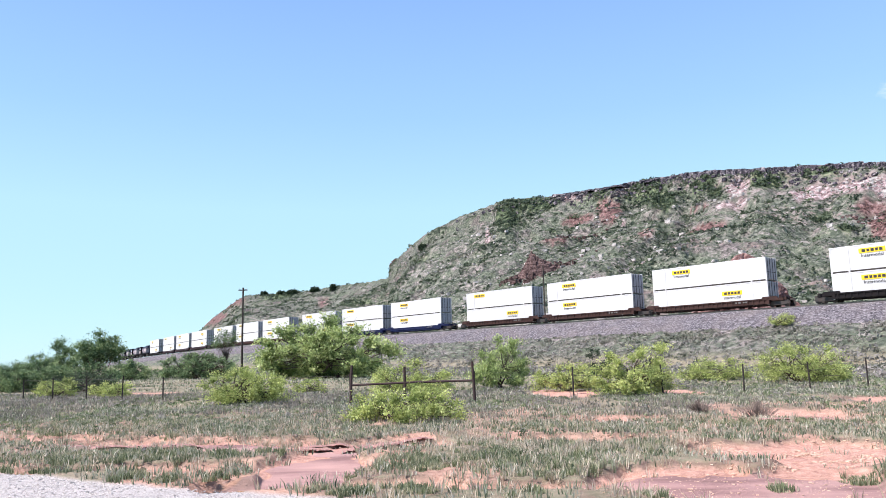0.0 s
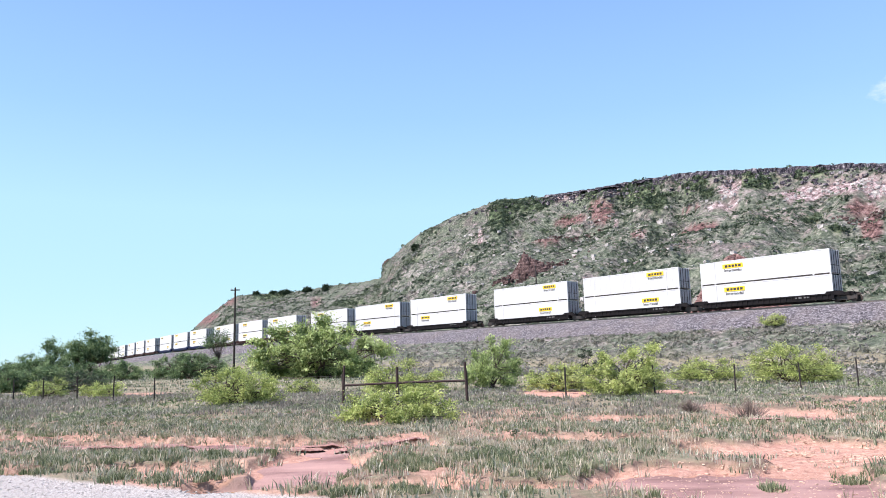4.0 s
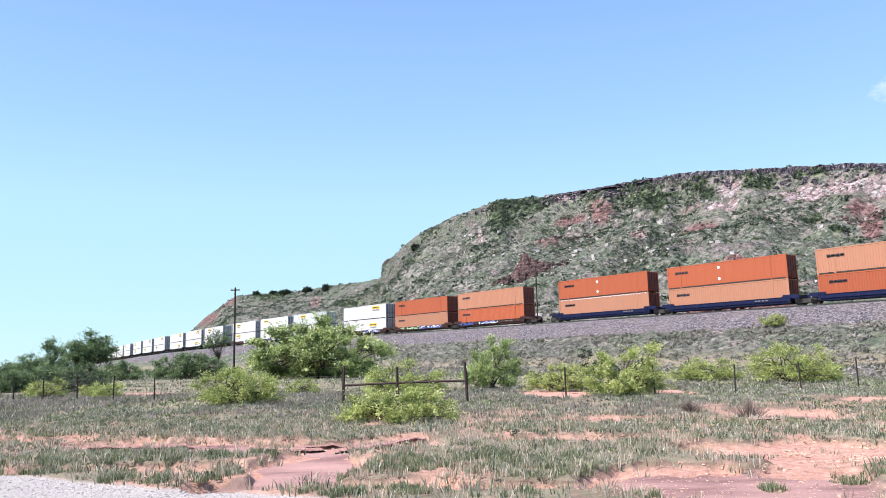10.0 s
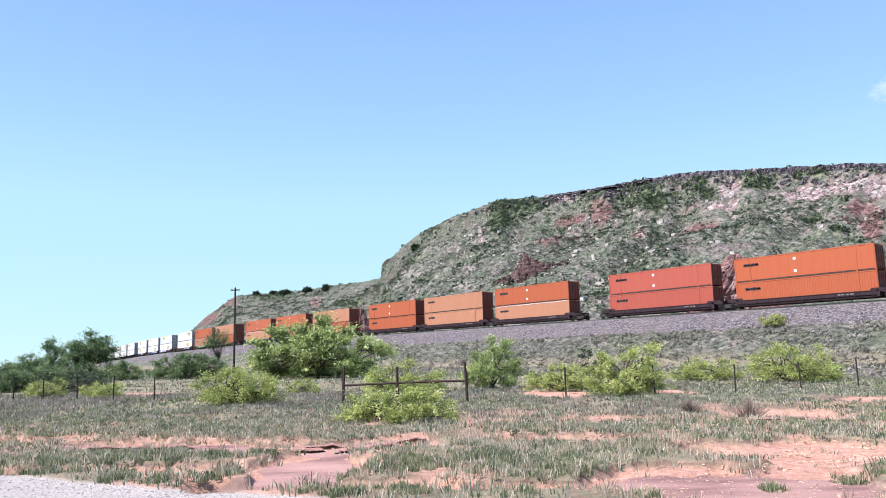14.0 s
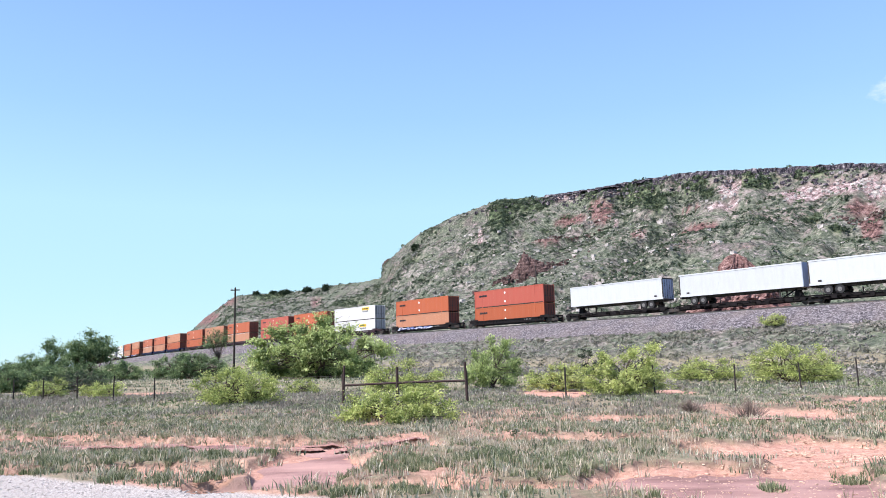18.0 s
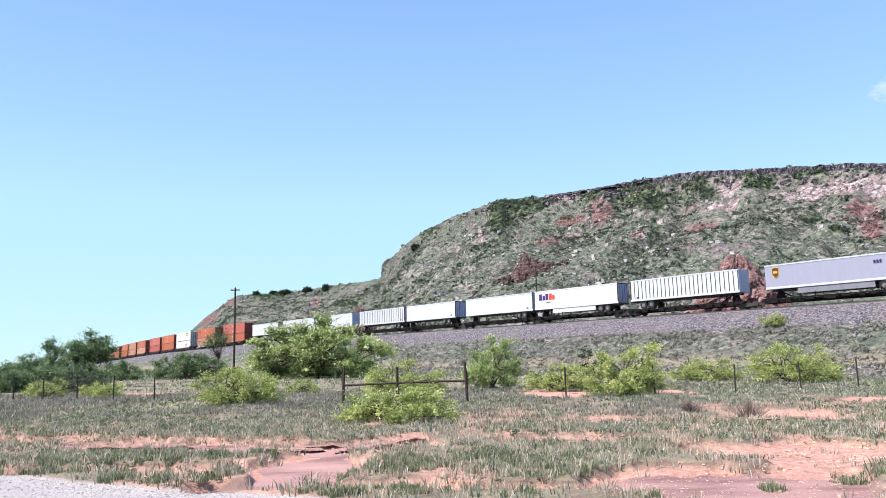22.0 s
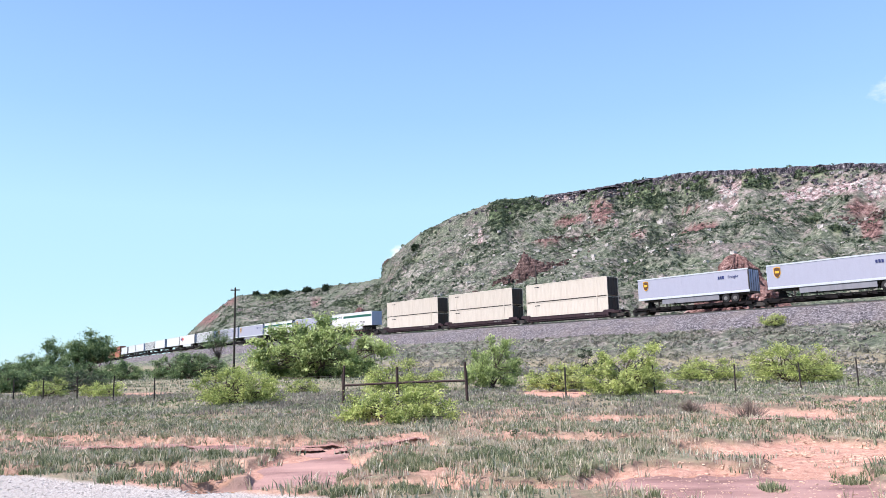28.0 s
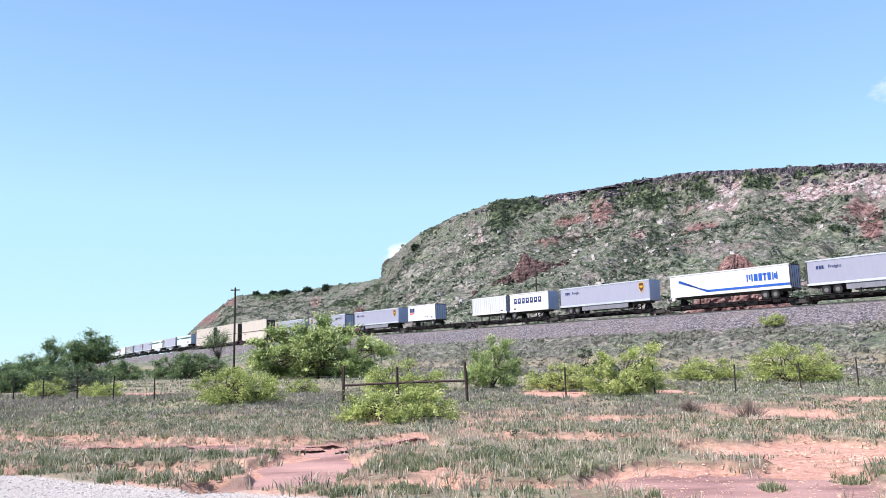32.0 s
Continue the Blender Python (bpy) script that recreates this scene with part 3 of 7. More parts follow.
def sweep(name, section, mat, s0, s1, step=4.0, rough=0.0):
    """A section (across, up) drawn along the track."""
    ss = np.arange(s0, s1 + 0.1, step)
    n = len(section)
    x, y, z, h = (np.interp(ss, TRACK_S, a) for a in (TRACK_X, TRACK_Y, TRACK_Z, _h))
    V = []
    for k, (a, u) in enumerate(section):
        da = rough * (np.array([vnoise(s / 3.0, k * 7.7, 3) for s in ss]) - 0.5)
        V.append(np.stack([x + (a + da) * np.sin(h), y + (a + da) * np.cos(h), z + u + da * 0.25], -1))
    V = np.stack(V, 1).reshape(-1, 3)
    m = len(ss)
    F = [(i * n + k, i * n + (k + 1) % n, (i + 1) * n + (k + 1) % n, (i + 1) * n + k) for i in range(m - 1) for k in range(n)]
    return new(name, sheet(name, V, F, mat))


tagged(sweep("ballast_bed", [(-6.6, -3.0), (-5.3, -2.35), (-3.6, -1.15), (-2.3, -0.38), (-1.9, -0.24), (1.9, -0.24), (2.3, -0.38), (5.0, -2.2), (6.2, -3.0)], BALLAST, -690, 1390, 2.0, 0.5),
       "long bank of grey crushed stone ballast under the track", "ballast", kind="structure")
railway = thing("railway_track", "steel rails on sleepers along the ballast", "railway track", kind="structure")
for a in (-0.7175, 0.7175):
    o = sweep("rail", [(a - 0.07, -0.17), (a - 0.03, -0.15), (a - 0.036, -0.03), (a - 0.036, 0.0), (a + 0.036, 0.0), (a + 0.036, -0.03), (a + 0.03, -0.15), (a + 0.07, -0.17)], RAILTOP, -690, 1390, 4.0)
    o.parent = railway
SLEEPER = plain("sleeper_concrete", (0.30, 0.28, 0.26), 0.9)


def sleepers():
    g = Geo()
    for s in np.arange(-200, 420, 0.65):
        x, y, z, a, _ = rail_at(s)
        m = pose(x, y, z, 0, 0, a)
        k = len(g.v)
        g.box(-0.12, 0.12, -1.27, 1.27, -0.40, -0.175)
        g.v[k:] = [tuple(m @ Vector(p)) for p in g.v[k:]]
    part("sleepers", g, SLEEPER, railway)["kind"] = "stuff"


sleepers()


# ---- the train: each thing faces +x, the way it goes; its +y side faces the road ----
CL, CW, CH = 16.15, 2.60, 2.896
FACE_Y = pose(0, 0, 0, 90, 0, 180)      # lettering on the +y side


def corrugated(length, width, z0, z1, period, depth, flat=0.5):
    """Two folded side skins and a roof skin, as one mesh."""
    g = Geo()
    n = int(length / period)
    p = length / n
    xs, ys = [], []
    for i in range(n):
        a = -length / 2 + i * p
        xs += [a, a + p * flat * 0.8, a + p * 0.5, a + p * (0.5 + flat * 0.8)]
        ys += [0, 0, -depth, -depth]
    xs.append(length / 2)
    ys.append(0)
    m = len(xs)
    for sgn in (1, -1):
        v = [(x, sgn * (width / 2 + y), z) for z in (z0, z1) for x, y in zip(xs, ys)]
        g.add(v, [((i, i + 1, m + i + 1, m + i) if sgn < 0 else (i + 1, i, m + i, m + i + 1)) for i in range(m - 1)])
    return g


def bars(parent, spec, y, at_x, at_z, mat, name="marking", label=""):
    """Unreadable writing: plain bars, each (x, z, width, height), on the side at y."""
    g = Geo()
    for x, z, w, h in spec:
        g.box(at_x - x - w / 2, at_x - x + w / 2, y, y + 0.012, at_z + z - h / 2, at_z + z + h / 2)
    return part(name, g, mat, parent, label)


INTERMODAL = lettering("Intermodal", 0.52)
INTERMODAL.materials.append(INK)
FREIGHT = lettering("Freight", 0.5)
FREIGHT.materials.append(NAVY)
PARTS = {}


def container_meshes(paint, style):
    key = (paint.name, style)
    if key in PARTS:
        return PARTS[key]
    d = {}
    if style == "ribbed":
        d["side_skin"] = corrugated(CL - 0.3, CW - 0.03, 0.16, CH - 0.12, 0.29, 0.02).mesh("side_skin", paint)
    else:
        d["side_skin"] = corrugated(CL - 0.3, CW - 0.03, 0.16, CH - 0.12, 1.22, 0.012, 0.6).mesh("side_skin", paint)
    g = Geo().box(-CL / 2 + 0.1, CL / 2 - 0.06, -CW / 2 + 0.10, CW / 2 - 0.10, 0.10, CH - 0.05)
    d["box"] = g.mesh("box", paint)
    g = Geo()
    xs = [-CL / 2 + 0.1 + (CL - 0.2) * i / 52 for i in range(53)]
    v = [(x, y, CH - (0.02 if i % 4 in (1, 2) else 0.047)) for y in (-CW / 2 + 0.12, CW / 2 - 0.12) for i, x in enumerate(xs)]
    g.add(v, [(i, i + 1, 54 + i, 53 + i) for i in range(52)])
    d["roof"] = g.mesh("roof", paint)
    # bottom rail goes dark to draw the shadow line between stacked containers
    for nm, z0, z1 in (("top_rail", CH - 0.14, CH), ("bottom_rail", 0.0, 0.15)):
        d[nm] = Geo().cbox(-CL / 2 + 0.08, CL / 2 - 0.08, -0.045, 0.045, z0, z1, 0.012).mesh(nm, paint if nm == "top_rail" else STEEL)
    d["corner_post"] = Geo().box(-0.09, 0.09, -0.07, 0.07, 0.0, CH).box(-0.10, 0.10, -0.08, 0.08, -0.002, 0.13).box(-0.10, 0.10, -0.08, 0.08, CH - 0.13, CH + 0.002).mesh("corner_post", paint)
    d["lifting_post"] = Geo().box(-0.10, 0.10, -0.03, 0.03, 0.0, CH + 0.004).box(-0.11, 0.11, -0.035, 0.035, CH - 0.12, CH + 0.01).mesh("lifting_post", paint)
    # doors of white and orange containers carry the back end's shade in their colour
    d["door"] = Geo().cbox(-0.045, 0.045, -0.60, 0.60, 0.17, CH - 0.15, 0.03).box(-0.06, -0.045, -0.45, 0.45, 0.6, 1.2).mesh("door", SHADEDWHITE if paint in (WHITE, OFFWHITE) else STEEL if paint is TAN else SHADEDORANGE)
    d["lock_rod"] = Geo().cyl((0, 0, 0.1), (0, 0, CH - 0.1), 0.035, n=6).box(-0.05, 0.02, -0.05, 0.32, 1.0, 1.08).mesh("lock_rod", STEEL)
    PARTS[key] = d
    return d


def container(paint, style, label, logos, doors_back=True):
    c = thing("container", label, "container", "double-stacked containers of the train")
    d = container_meshes(paint, style)
    for nm in ("box", "side_skin", "roof"):
        part(nm, d[nm], paint, c)
    for sy in (1, -1):
        y = sy * (CW / 2 - 0.045)
        yb = sy * (CW / 2 - 0.085)
        part("top_rail", d["top_rail"], paint, c, at=pose(0, y, 0))
        part("bottom_rail", d["bottom_rail"], STEEL, c, "bottom rail darkened for the gap's shadow line", at=pose(0, yb, 0))
        for sx in (1, -1):
            part("corner_post", d["corner_post"], paint, c, at=pose(sx * (CL / 2 - 0.09), sy * (CW / 2 - 0.07), 0))
            part("lifting_post", d["lifting_post"], paint, c, at=pose(sx * 6.1, sy * (CW / 2 - 0.02), 0))
        e = -1 if doors_back else 1
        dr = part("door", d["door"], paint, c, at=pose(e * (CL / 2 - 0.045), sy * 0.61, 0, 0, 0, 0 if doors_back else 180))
        for k in (-0.28, 0.28):
            part("lock_rod", d["lock_rod"], STEEL, dr, "dark steel lock rod", at=pose(-0.06, k, 0))
    y = CW / 2
    for kind, x, z in logos:
        if kind == "yellow":
            sign = part("logo_panel", Geo().box(x - 1.35, x + 1.35, y, y + 0.012, z - 0.27, z + 0.27), YELLOW, c, "yellow panel with dark lettering bars")
            bars(sign, [(-0.85, 0, 0.38, 0.30), (-0.38, 0, 0.3, 0.30), (0.05, 0, 0.34, 0.3), (0.48, 0, 0.3, 0.3), (0.92, 0, 0.34, 0.3)], y + 0.012, x, z, INK)
        elif kind == "word":
            part("lettering", INTERMODAL, INK, c, "dark word Intermodal", at=pose(x, y + 0.012, z) @ FACE_Y)
        elif kind == "dark":
            bars(c, [(-0.75, 0, 0.42, 0.34), (-0.25, 0.0, 0.4, 0.30), (0.22, 0, 0.4, 0.34), (0.7, 0, 0.42, 0.30), (0, -0.02, 1.9, 0.12)], y, x, z, INK, "logo", "dark lettering bars")
        elif kind == "dot":
            part("reflector", Geo().cyl((x, y - 0.005, z), (x, y + 0.012, z), 0.19, n=10), WHITEMARK, c, "round white mark")
        elif kind == "code":
            bars(c, [(-0.5, 0, 0.35, 0.14), (0.1, 0, 0.6, 0.14)], y, x, z, INK, "marking", "small dark lettering bars")
        elif kind == "lashings":
            g = Geo()
            for i in range(34):
                a = -CL / 2 + 0.5 + i * (CL - 1) / 33
                g.box(a - 0.12, a + 0.12, y - 0.02, y + 0.015, z - 0.06 + 0.03 * math.sin(i * 1.7), z + 0.05 + 0.03 * math.sin(i * 1.7))
            part("edge_marks", g, WHITEMARK, c, "pale scuff marks along the edge")
    return c


WHEEL = Geo().cyl((0, -0.06, 0), (0, 0.06, 0), 0.42, n=16).cyl((0, -0.085, 0), (0, -0.06, 0), 0.45, n=16).cyl((0, 0.06, 0), (0, 0.10, 0), 0.12, n=8).mesh("wheel", STEEL)


def bogie(parent, x, paint=None):
    b = part("bogie", Geo().slab([(-1.25, 0.36), (-0.95, 0.62), (-0.35, 0.72), (0.35, 0.72), (0.95, 0.62), (1.25, 0.36), (0.95, 0.30), (0.5, 0.25), (-0.5, 0.25), (-0.95, 0.30)], 0.94, 1.06)
             .slab([(-1.25, 0.36), (-0.95, 0.62), (-0.35, 0.72), (0.35, 0.72), (0.95, 0.62), (1.25, 0.36), (0.95, 0.30), (0.5, 0.25), (-0.5, 0.25), (-0.95, 0.30)], -1.06, -0.94)
             .box(-0.22, 0.22, -1.0, 1.0, 0.38, 0.66).cyl((-0.875, -0.9, 0.42), (-0.875, 0.9, 0.42), 0.08).cyl((0.875, -0.9, 0.42), (0.875, 0.9, 0.42), 0.08), paint or STEEL, parent, "dark steel bogie frame", at=pose(x, 0, 0))
    for dx in (-0.875, 0.875):
        for sy in (1, -1):
            part("wheel", WHEEL, STEEL, b, at=pose(dx, sy * 0.775, 0.45, 0, 0, 0 if sy > 0 else 180))


def graffiti(parent, x0, x1, z0, z1, y, seed, cols):
    """Sprayed letters as crooked strokes on the sill."""
    rnd = random.Random(seed)
    for mat in cols:
        g = Geo()
        x = x0
        while x < x1:
            w = rnd.uniform(0.12, 0.42)
            lean = rnd.uniform(-0.25, 0.25)
            a, b2 = z0 + rnd.uniform(0, 0.25) * (z1 - z0), z1 - rnd.uniform(0, 0.3) * (z1 - z0)
            if rnd.random() < 0.7:
                g.slab([(x, a), (x + w, a), (x + w + lean, b2), (x + lean, b2)], y, y + 0.006 + 0.004 * rnd.random())
            if rnd.random() < 0.6:
                h = rnd.uniform(a, b2)
                g.slab([(x - 0.1, h), (x + 0.7, h - 0.08), (x + 0.7, h + 0.1), (x - 0.1, h + 0.14)], y, y + 0.011)
            x += rnd.uniform(0.3, 0.75)
        tagged(part("graffiti", g, mat, parent, "sprayed graffiti strokes"), kind="stuff")


def well_car(paint, style, label, front=True, back=True, tags=(), seed=0):
    """front, back: whether a coupler end follows there (else the bogie is shared with the next unit)."""
    w = thing("well_car", label, "railway wagon", "well wagons of the train")
    for sy in (1, -1):
        y0, y1 = sorted((sy * 1.34, sy * 1.46))
        if style == "posts":
            g = Geo().box(-7.9, 7.9, y0, y1, 0.42, 0.62).box(-7.9, 7.9, y0, y1, 0.94, 1.08).box(-7.9, 7.9, *sorted((sy * 1.33, sy * 1.37)), 0.6, 1.0)
        else:
            g = Geo().cbox(-7.9, 7.9, y0, y1, 0.55, 1.05, 0.03).box(-7.9, 7.9, *sorted((sy * 1.40, sy * 1.50)), 0.98, 1.05).box(-7.9, 7.9, *sorted((sy * 1.28, sy * 1.36)), 0.36, 0.58)
        sill = part("side_sill", g, paint, w)
        posts = 23 if style == "posts" else 9
        g2 = Geo().box(-0.06, 0.06, *sorted((sy * 1.44, sy * 1.50)), 0.45, 1.02)
        me = g2.mesh("stiffener", paint)
        for i in range(posts):
            part("stiffener", me, paint, sill, at=pose(-7.5 + i * 15.0 / (posts - 1), 0, 0))
        if sy > 0:
            bars(sill, [(-0.6, 0, 0.28, 0.16), (-0.2, 0, 0.34, 0.16), (0.3, 0, 0.3, 0.16), (0.75, 0, 0.36, 0.16)], 1.465, -4.6, 0.80, HUB, "stencil", "small pale lettering bars")["kind"] = "stuff"
            for k, (a, b2, cols) in enumerate(tags):
                graffiti(sill, a, b2, 0.46, 1.03, 1.505, seed + k, cols)
    part("floor", Geo().box(-7.9, 7.9, -1.34, 1.34, 0.30, 0.36), paint, w)
    for sx, coupler in ((1, front), (-1, back)):
        reach = 10.55 if coupler else 9.62
        s = lambda a, b2: sorted((sx * a, sx * b2))
        g = Geo().box(*s(8.15, reach - 0.55), -0.9, 0.9, 0.80, 1.12).box(*s(7.85, 8.15), -1.46, 1.46, 0.42, 1.16)
        part("end_platform", g, paint, w)
        for sy in (1, -1):
            g = Geo().slab([(sx * 7.2, 1.02), (sx * 7.35, 1.30), (sx * 9.0, 1.30), (sx * 9.25, 1.10), (sx * 9.25, 0.88), (sx * 7.9, 0.88), (sx * 7.9, 1.02)][::sx], *sorted((sy * 1.36, sy * 1.46)))
            part("end_gusset", g, paint, w)
        if coupler:
            g = Geo().box(*s(reach - 0.6, reach + 0.1), -0.14, 0.14, 0.78, 0.98).cyl((sx * (reach - 0.5), 0.3, 1.0), (sx * (reach - 0.5), 1.3, 1.35), 0.03, n=5).box(*s(reach - 1.0, reach - 0.85), -1.35, 1.35, 1.1, 1.18)
            part("coupler", g, STEEL, w, "dark steel coupler and handrail")
        if coupler:
            bogie(w, sx * 9.05)
        elif sx < 0:
            bogie(w, -9.68)
    return w


TYRE = Geo().cyl((0, -0.13, 0), (0, 0.13, 0), 0.51, n=18).mesh("tyre", RUBBER)
RIM = Geo().cyl((0, 0.05, 0), (0, 0.14, 0), 0.27, 0.25, n=14).cyl((0, 0.13, 0), (0, 0.19, 0), 0.10, n=8).mesh("rim", HUB)


def trailer(kind, length, label, flip, bare=False):
    """Origin under the middle at the tyres' foot; front towards +x, or -x when flipped."""
    t = thing("semi_trailer", label, "trailer", "road trailers riding on the train")
    f = -1 if flip else 1
    L, W, z0, z1 = length, 2.60, 1.12, 4.05
    paint = {"grey": GREY, "ribbed": OFFWHITE, "plain": OFFWHITE}.get(kind, WHITE)
    y = W / 2
    part("box", Geo().cbox(-L / 2 + 0.05, L / 2 - 0.05, -y + 0.03, y - 0.03, z0 + 0.05, z1 - 0.03, 0.06), paint, t)
    for sy in (1, -1):
        part("bottom_rail", Geo().box(-L / 2, L / 2, *sorted((sy * (y - 0.05), sy * (y + 0.005))), z0, z0 + 0.26), ALU if kind == "grey" else paint, t)
        part("top_rail", Geo().box(-L / 2, L / 2, *sorted((sy * (y - 0.05), sy * (y + 0.005))), z1 - 0.16, z1), ALU if kind == "grey" else paint, t)
        if kind == "ribbed":
            me = Geo().box(-0.045, 0.045, *sorted((sy * (y - 0.03), sy * (y + 0.004))), z0 + 0.2, z1 - 0.15).mesh("side_post", STEEL)
            for i in range(int(L / 0.6) + 1):
                part("side_post", me, STEEL, t, "dark vertical side post", at=pose(-L / 2 + 0.1 + i * (L - 0.2) / int(L / 0.6), 0, 0))
        elif kind == "pup_ribbed":
            me = Geo().box(-0.1, 0.1, *sorted((sy * (y - 0.03), sy * (y + 0.012))), z0 + 0.25, z1 - 0.15).mesh("side_post", OFFWHITE)
            for i in range(18):
                part("side_post", me, OFFWHITE, t, at=pose(-L / 2 + 0.25 + i * (L - 0.5) / 17, 0, 0))
        else:
            g = Geo()
            for i in range(13):
                x = -L / 2 + 0.6 + i * (L - 1.2) / 12
                g.box(x - 0.012, x + 0.012, *sorted((sy * (y - 0.031), sy * (y - 0.024))), z0 + 0.26, z1 - 0.16)
            part("panel_seams", g, paint, t)
    # rear frame with two doors, front wall with rounded corners
    back = -f * L / 2
    for sy in (1, -1):
        dr = part("door", Geo().box(*sorted((back, back + f * 0.05)), *sorted((sy * 0.02, sy * (y - 0.12))), z0 + 0.12, z1 - 0.18), BLUISH, t, "pale grey rear door", at=pose(-f * 0.012, 0, 0))
        for k in (0.3, 0.85):
            part("lock_rod", Geo().cyl((back - f * 0.03, sy * k, z0 + 0.05), (back - f * 0.03, sy * k, z1 - 0.15), 0.02, n=5), STEEL, dr)
    part("rear_frame", Geo().box(*sorted((back, back + f * 0.12)), -y, -y + 0.12, z0 - 0.05, z1).box(*sorted((back, back + f * 0.12)), y - 0.12, y, z0 - 0.05, z1).box(*sorted((back, back + f * 0.12)), -y, y, z1 - 0.18, z1).box(*sorted((back - f * 0.02, back + f * 0.1)), -y, y, 0.95, 1.2), STEEL, t, "dark rear door frame")
    part("front_wall", Geo().box(*sorted((-back, -back - f * 0.06)), -y + 0.06, y - 0.06, z0 + 0.02, z1 - 0.02), BLUISH, t)
    part("underframe", Geo().box(-L / 2 + 0.4, L / 2 - 0.4, -0.5, -0.38, 0.85, z0).box(-L / 2 + 0.4, L / 2 - 0.4, 0.38, 0.5, 0.85, z0), STEEL, t)
    pup = L < 10
    axles = [-f * (L / 2 - 1.0)] if pup else [-f * (L / 2 - 2.0), -f * (L / 2 - 3.25)]
    for ax in axles:
        a = part("axle", Geo().cyl((ax, -1.1, 0.51), (ax, 1.1, 0.51), 0.07).box(ax - 0.12, ax + 0.12, -0.55, 0.55, 0.55, 0.9), STEEL, t)
        for sy in (1, -1):
            part("tyre", TYRE, RUBBER, a, "black tyre", at=pose(ax, sy * 1.12, 0.51))
            part("rim", RIM, HUB, a, "dull steel wheel rim", at=pose(ax, sy * 1.12, 0.51, 0, 0, 0 if sy > 0 else 180))
    lx = f * (L / 2 - (2.0 if pup else 3.0))
    for sy in (1, -1):
        part("landing_leg", Geo().box(lx - 0.07, lx + 0.07, *sorted((sy * 0.85, sy * 1.0)), 0.12, z0).box(lx - 0.16, lx + 0.16, *sorted((sy * 0.8, sy * 1.05)), 0.06, 0.12).cyl((lx, sy * 0.9, 0.5), (lx - f * 0.8, sy * 0.45, 1.0), 0.03, n=5), STEEL, t)
    if kind in ("grey", "green", "purple"):
        a, b2 = lx - f * 0.7, axles[-1] + f * 0.9
        part("side_skirt", Geo().box(*sorted((a, b2)), y - 0.12, y - 0.08, 0.42, z0).box(*sorted((a, b2)), -y + 0.08, -y + 0.12, 0.42, z0), OFFWHITE if kind != "grey" else DARKSKIRT, t, "side skirt")
    if kind == "grey":
        x = f * (L / 2 - 1.3)
        z = 3.05
        sh = [(-0.36, 0.52), (0.0, 0.6), (0.36, 0.52), (0.36, -0.15), (0.2, -0.45), (0.0, -0.6), (-0.2, -0.45), (-0.36, -0.15)]
        em = part("emblem", Geo().slab([(x + a * 1.15, z + b2 * 1.15) for a, b2 in sh][::-1], y, y + 0.01), GOLD, t, "gold and brown shield shape")
        part("shield", Geo().slab([(x + a, z + b2) for a, b2 in sh][::-1], y + 0.01, y + 0.02), BROWN, em)
        part("shield_bar", Geo().box(x - 0.25, x + 0.25, y + 0.02, y + 0.028, z - 0.08, z + 0.2), GOLD, em)
        bx = -f * (L / 2 - 2.6)
    if kind == "grey" and not bare:
        part("lettering", FREIGHT, NAVY, t, "dark word Freight", at=pose(bx - 0.55, y + 0.008, 3.15) @ FACE_Y)
        bars(t, [(-0.36, 0, 0.22, 0.36), (-0.06, 0, 0.22, 0.36), (0.24, 0, 0.22, 0.36)], y, bx + 1.0, 3.15, NAVY, "logo")
    if kind == "green":
        part("stripe", Geo().box(-L / 2 + 0.2, L / 2 - 0.1, y - 0.02, y + 0.006, 3.0, 3.46), GREEN, t, "dark green stripe")
        x = -f * (L / 2 - 4.3) if not flip else 4.4
        sg = part("logo_panel", Geo().box(x - 1.25, x + 1.25, y + 0.006, y + 0.014, 2.85, 3.62), WHITEMARK, t, "white panel with green letter shapes")
        bars(sg, [(-0.55, 0, 0.35, 0.5), (-0.1, 0, 0.14, 0.5), (0.35, 0, 0.4, 0.5)], y + 0.014, x, 3.3, GREEN, "letter_shapes")
        bars(t, [(-0.6, 0, 0.9, 0.12), (0.4, 0, 0.7, 0.12), (0, -0.3, 1.5, 0.12)], y, f * (L / 2 - 3.5), 2.0, INK)
        bars(t, [(-0.8, 0, 0.25, 0.28), (0, 0, 0.25, 0.28), (0.8, 0, 0.25, 0.28)], y, 0, 2.0, INK)
    elif kind == "purple":
        x = f * (L / 2 - 2.6)
        bars(t, [(-1.3, 0.05, 0.62, 0.95), (-0.62, -0.08, 0.48, 0.68), (0.0, 0.05, 0.52, 0.95)], y, x, 3.0, PURPLE, "letter_shapes", "purple letter shapes")
        bars(t, [(0.72, 0.05, 0.62, 0.95), (1.36, -0.08, 0.5, 0.68)], y, x, 3.0, ORANGESHAPE, "letter_shapes", "orange letter shapes")
        bars(t, [(0.3, 0, 0.8, 0.1)], y, x, 2.2, INK)
    elif kind == "swoosh":
        x0 = f * (L / 2 - 1.4)
        g = Geo().slab([(x0 - 0.3 * f, 3.05), (x0, 3.35), (x0 + 0.1 * f, 3.0), (x0 - 4.2 * f, 1.75), (x0 - 4.4 * f, 1.5), (x0 - 4.0 * f, 1.5)][::f], y, y + 0.01)
        g.box(*sorted((x0 - 4.0 * f, -f * (L / 2 - 0.1))), y, y + 0.01, 1.52, 1.78)
        part("stripe", g, BLUE, t, "blue rising stripe")
        bx = -f * (L / 2 - 3.6)
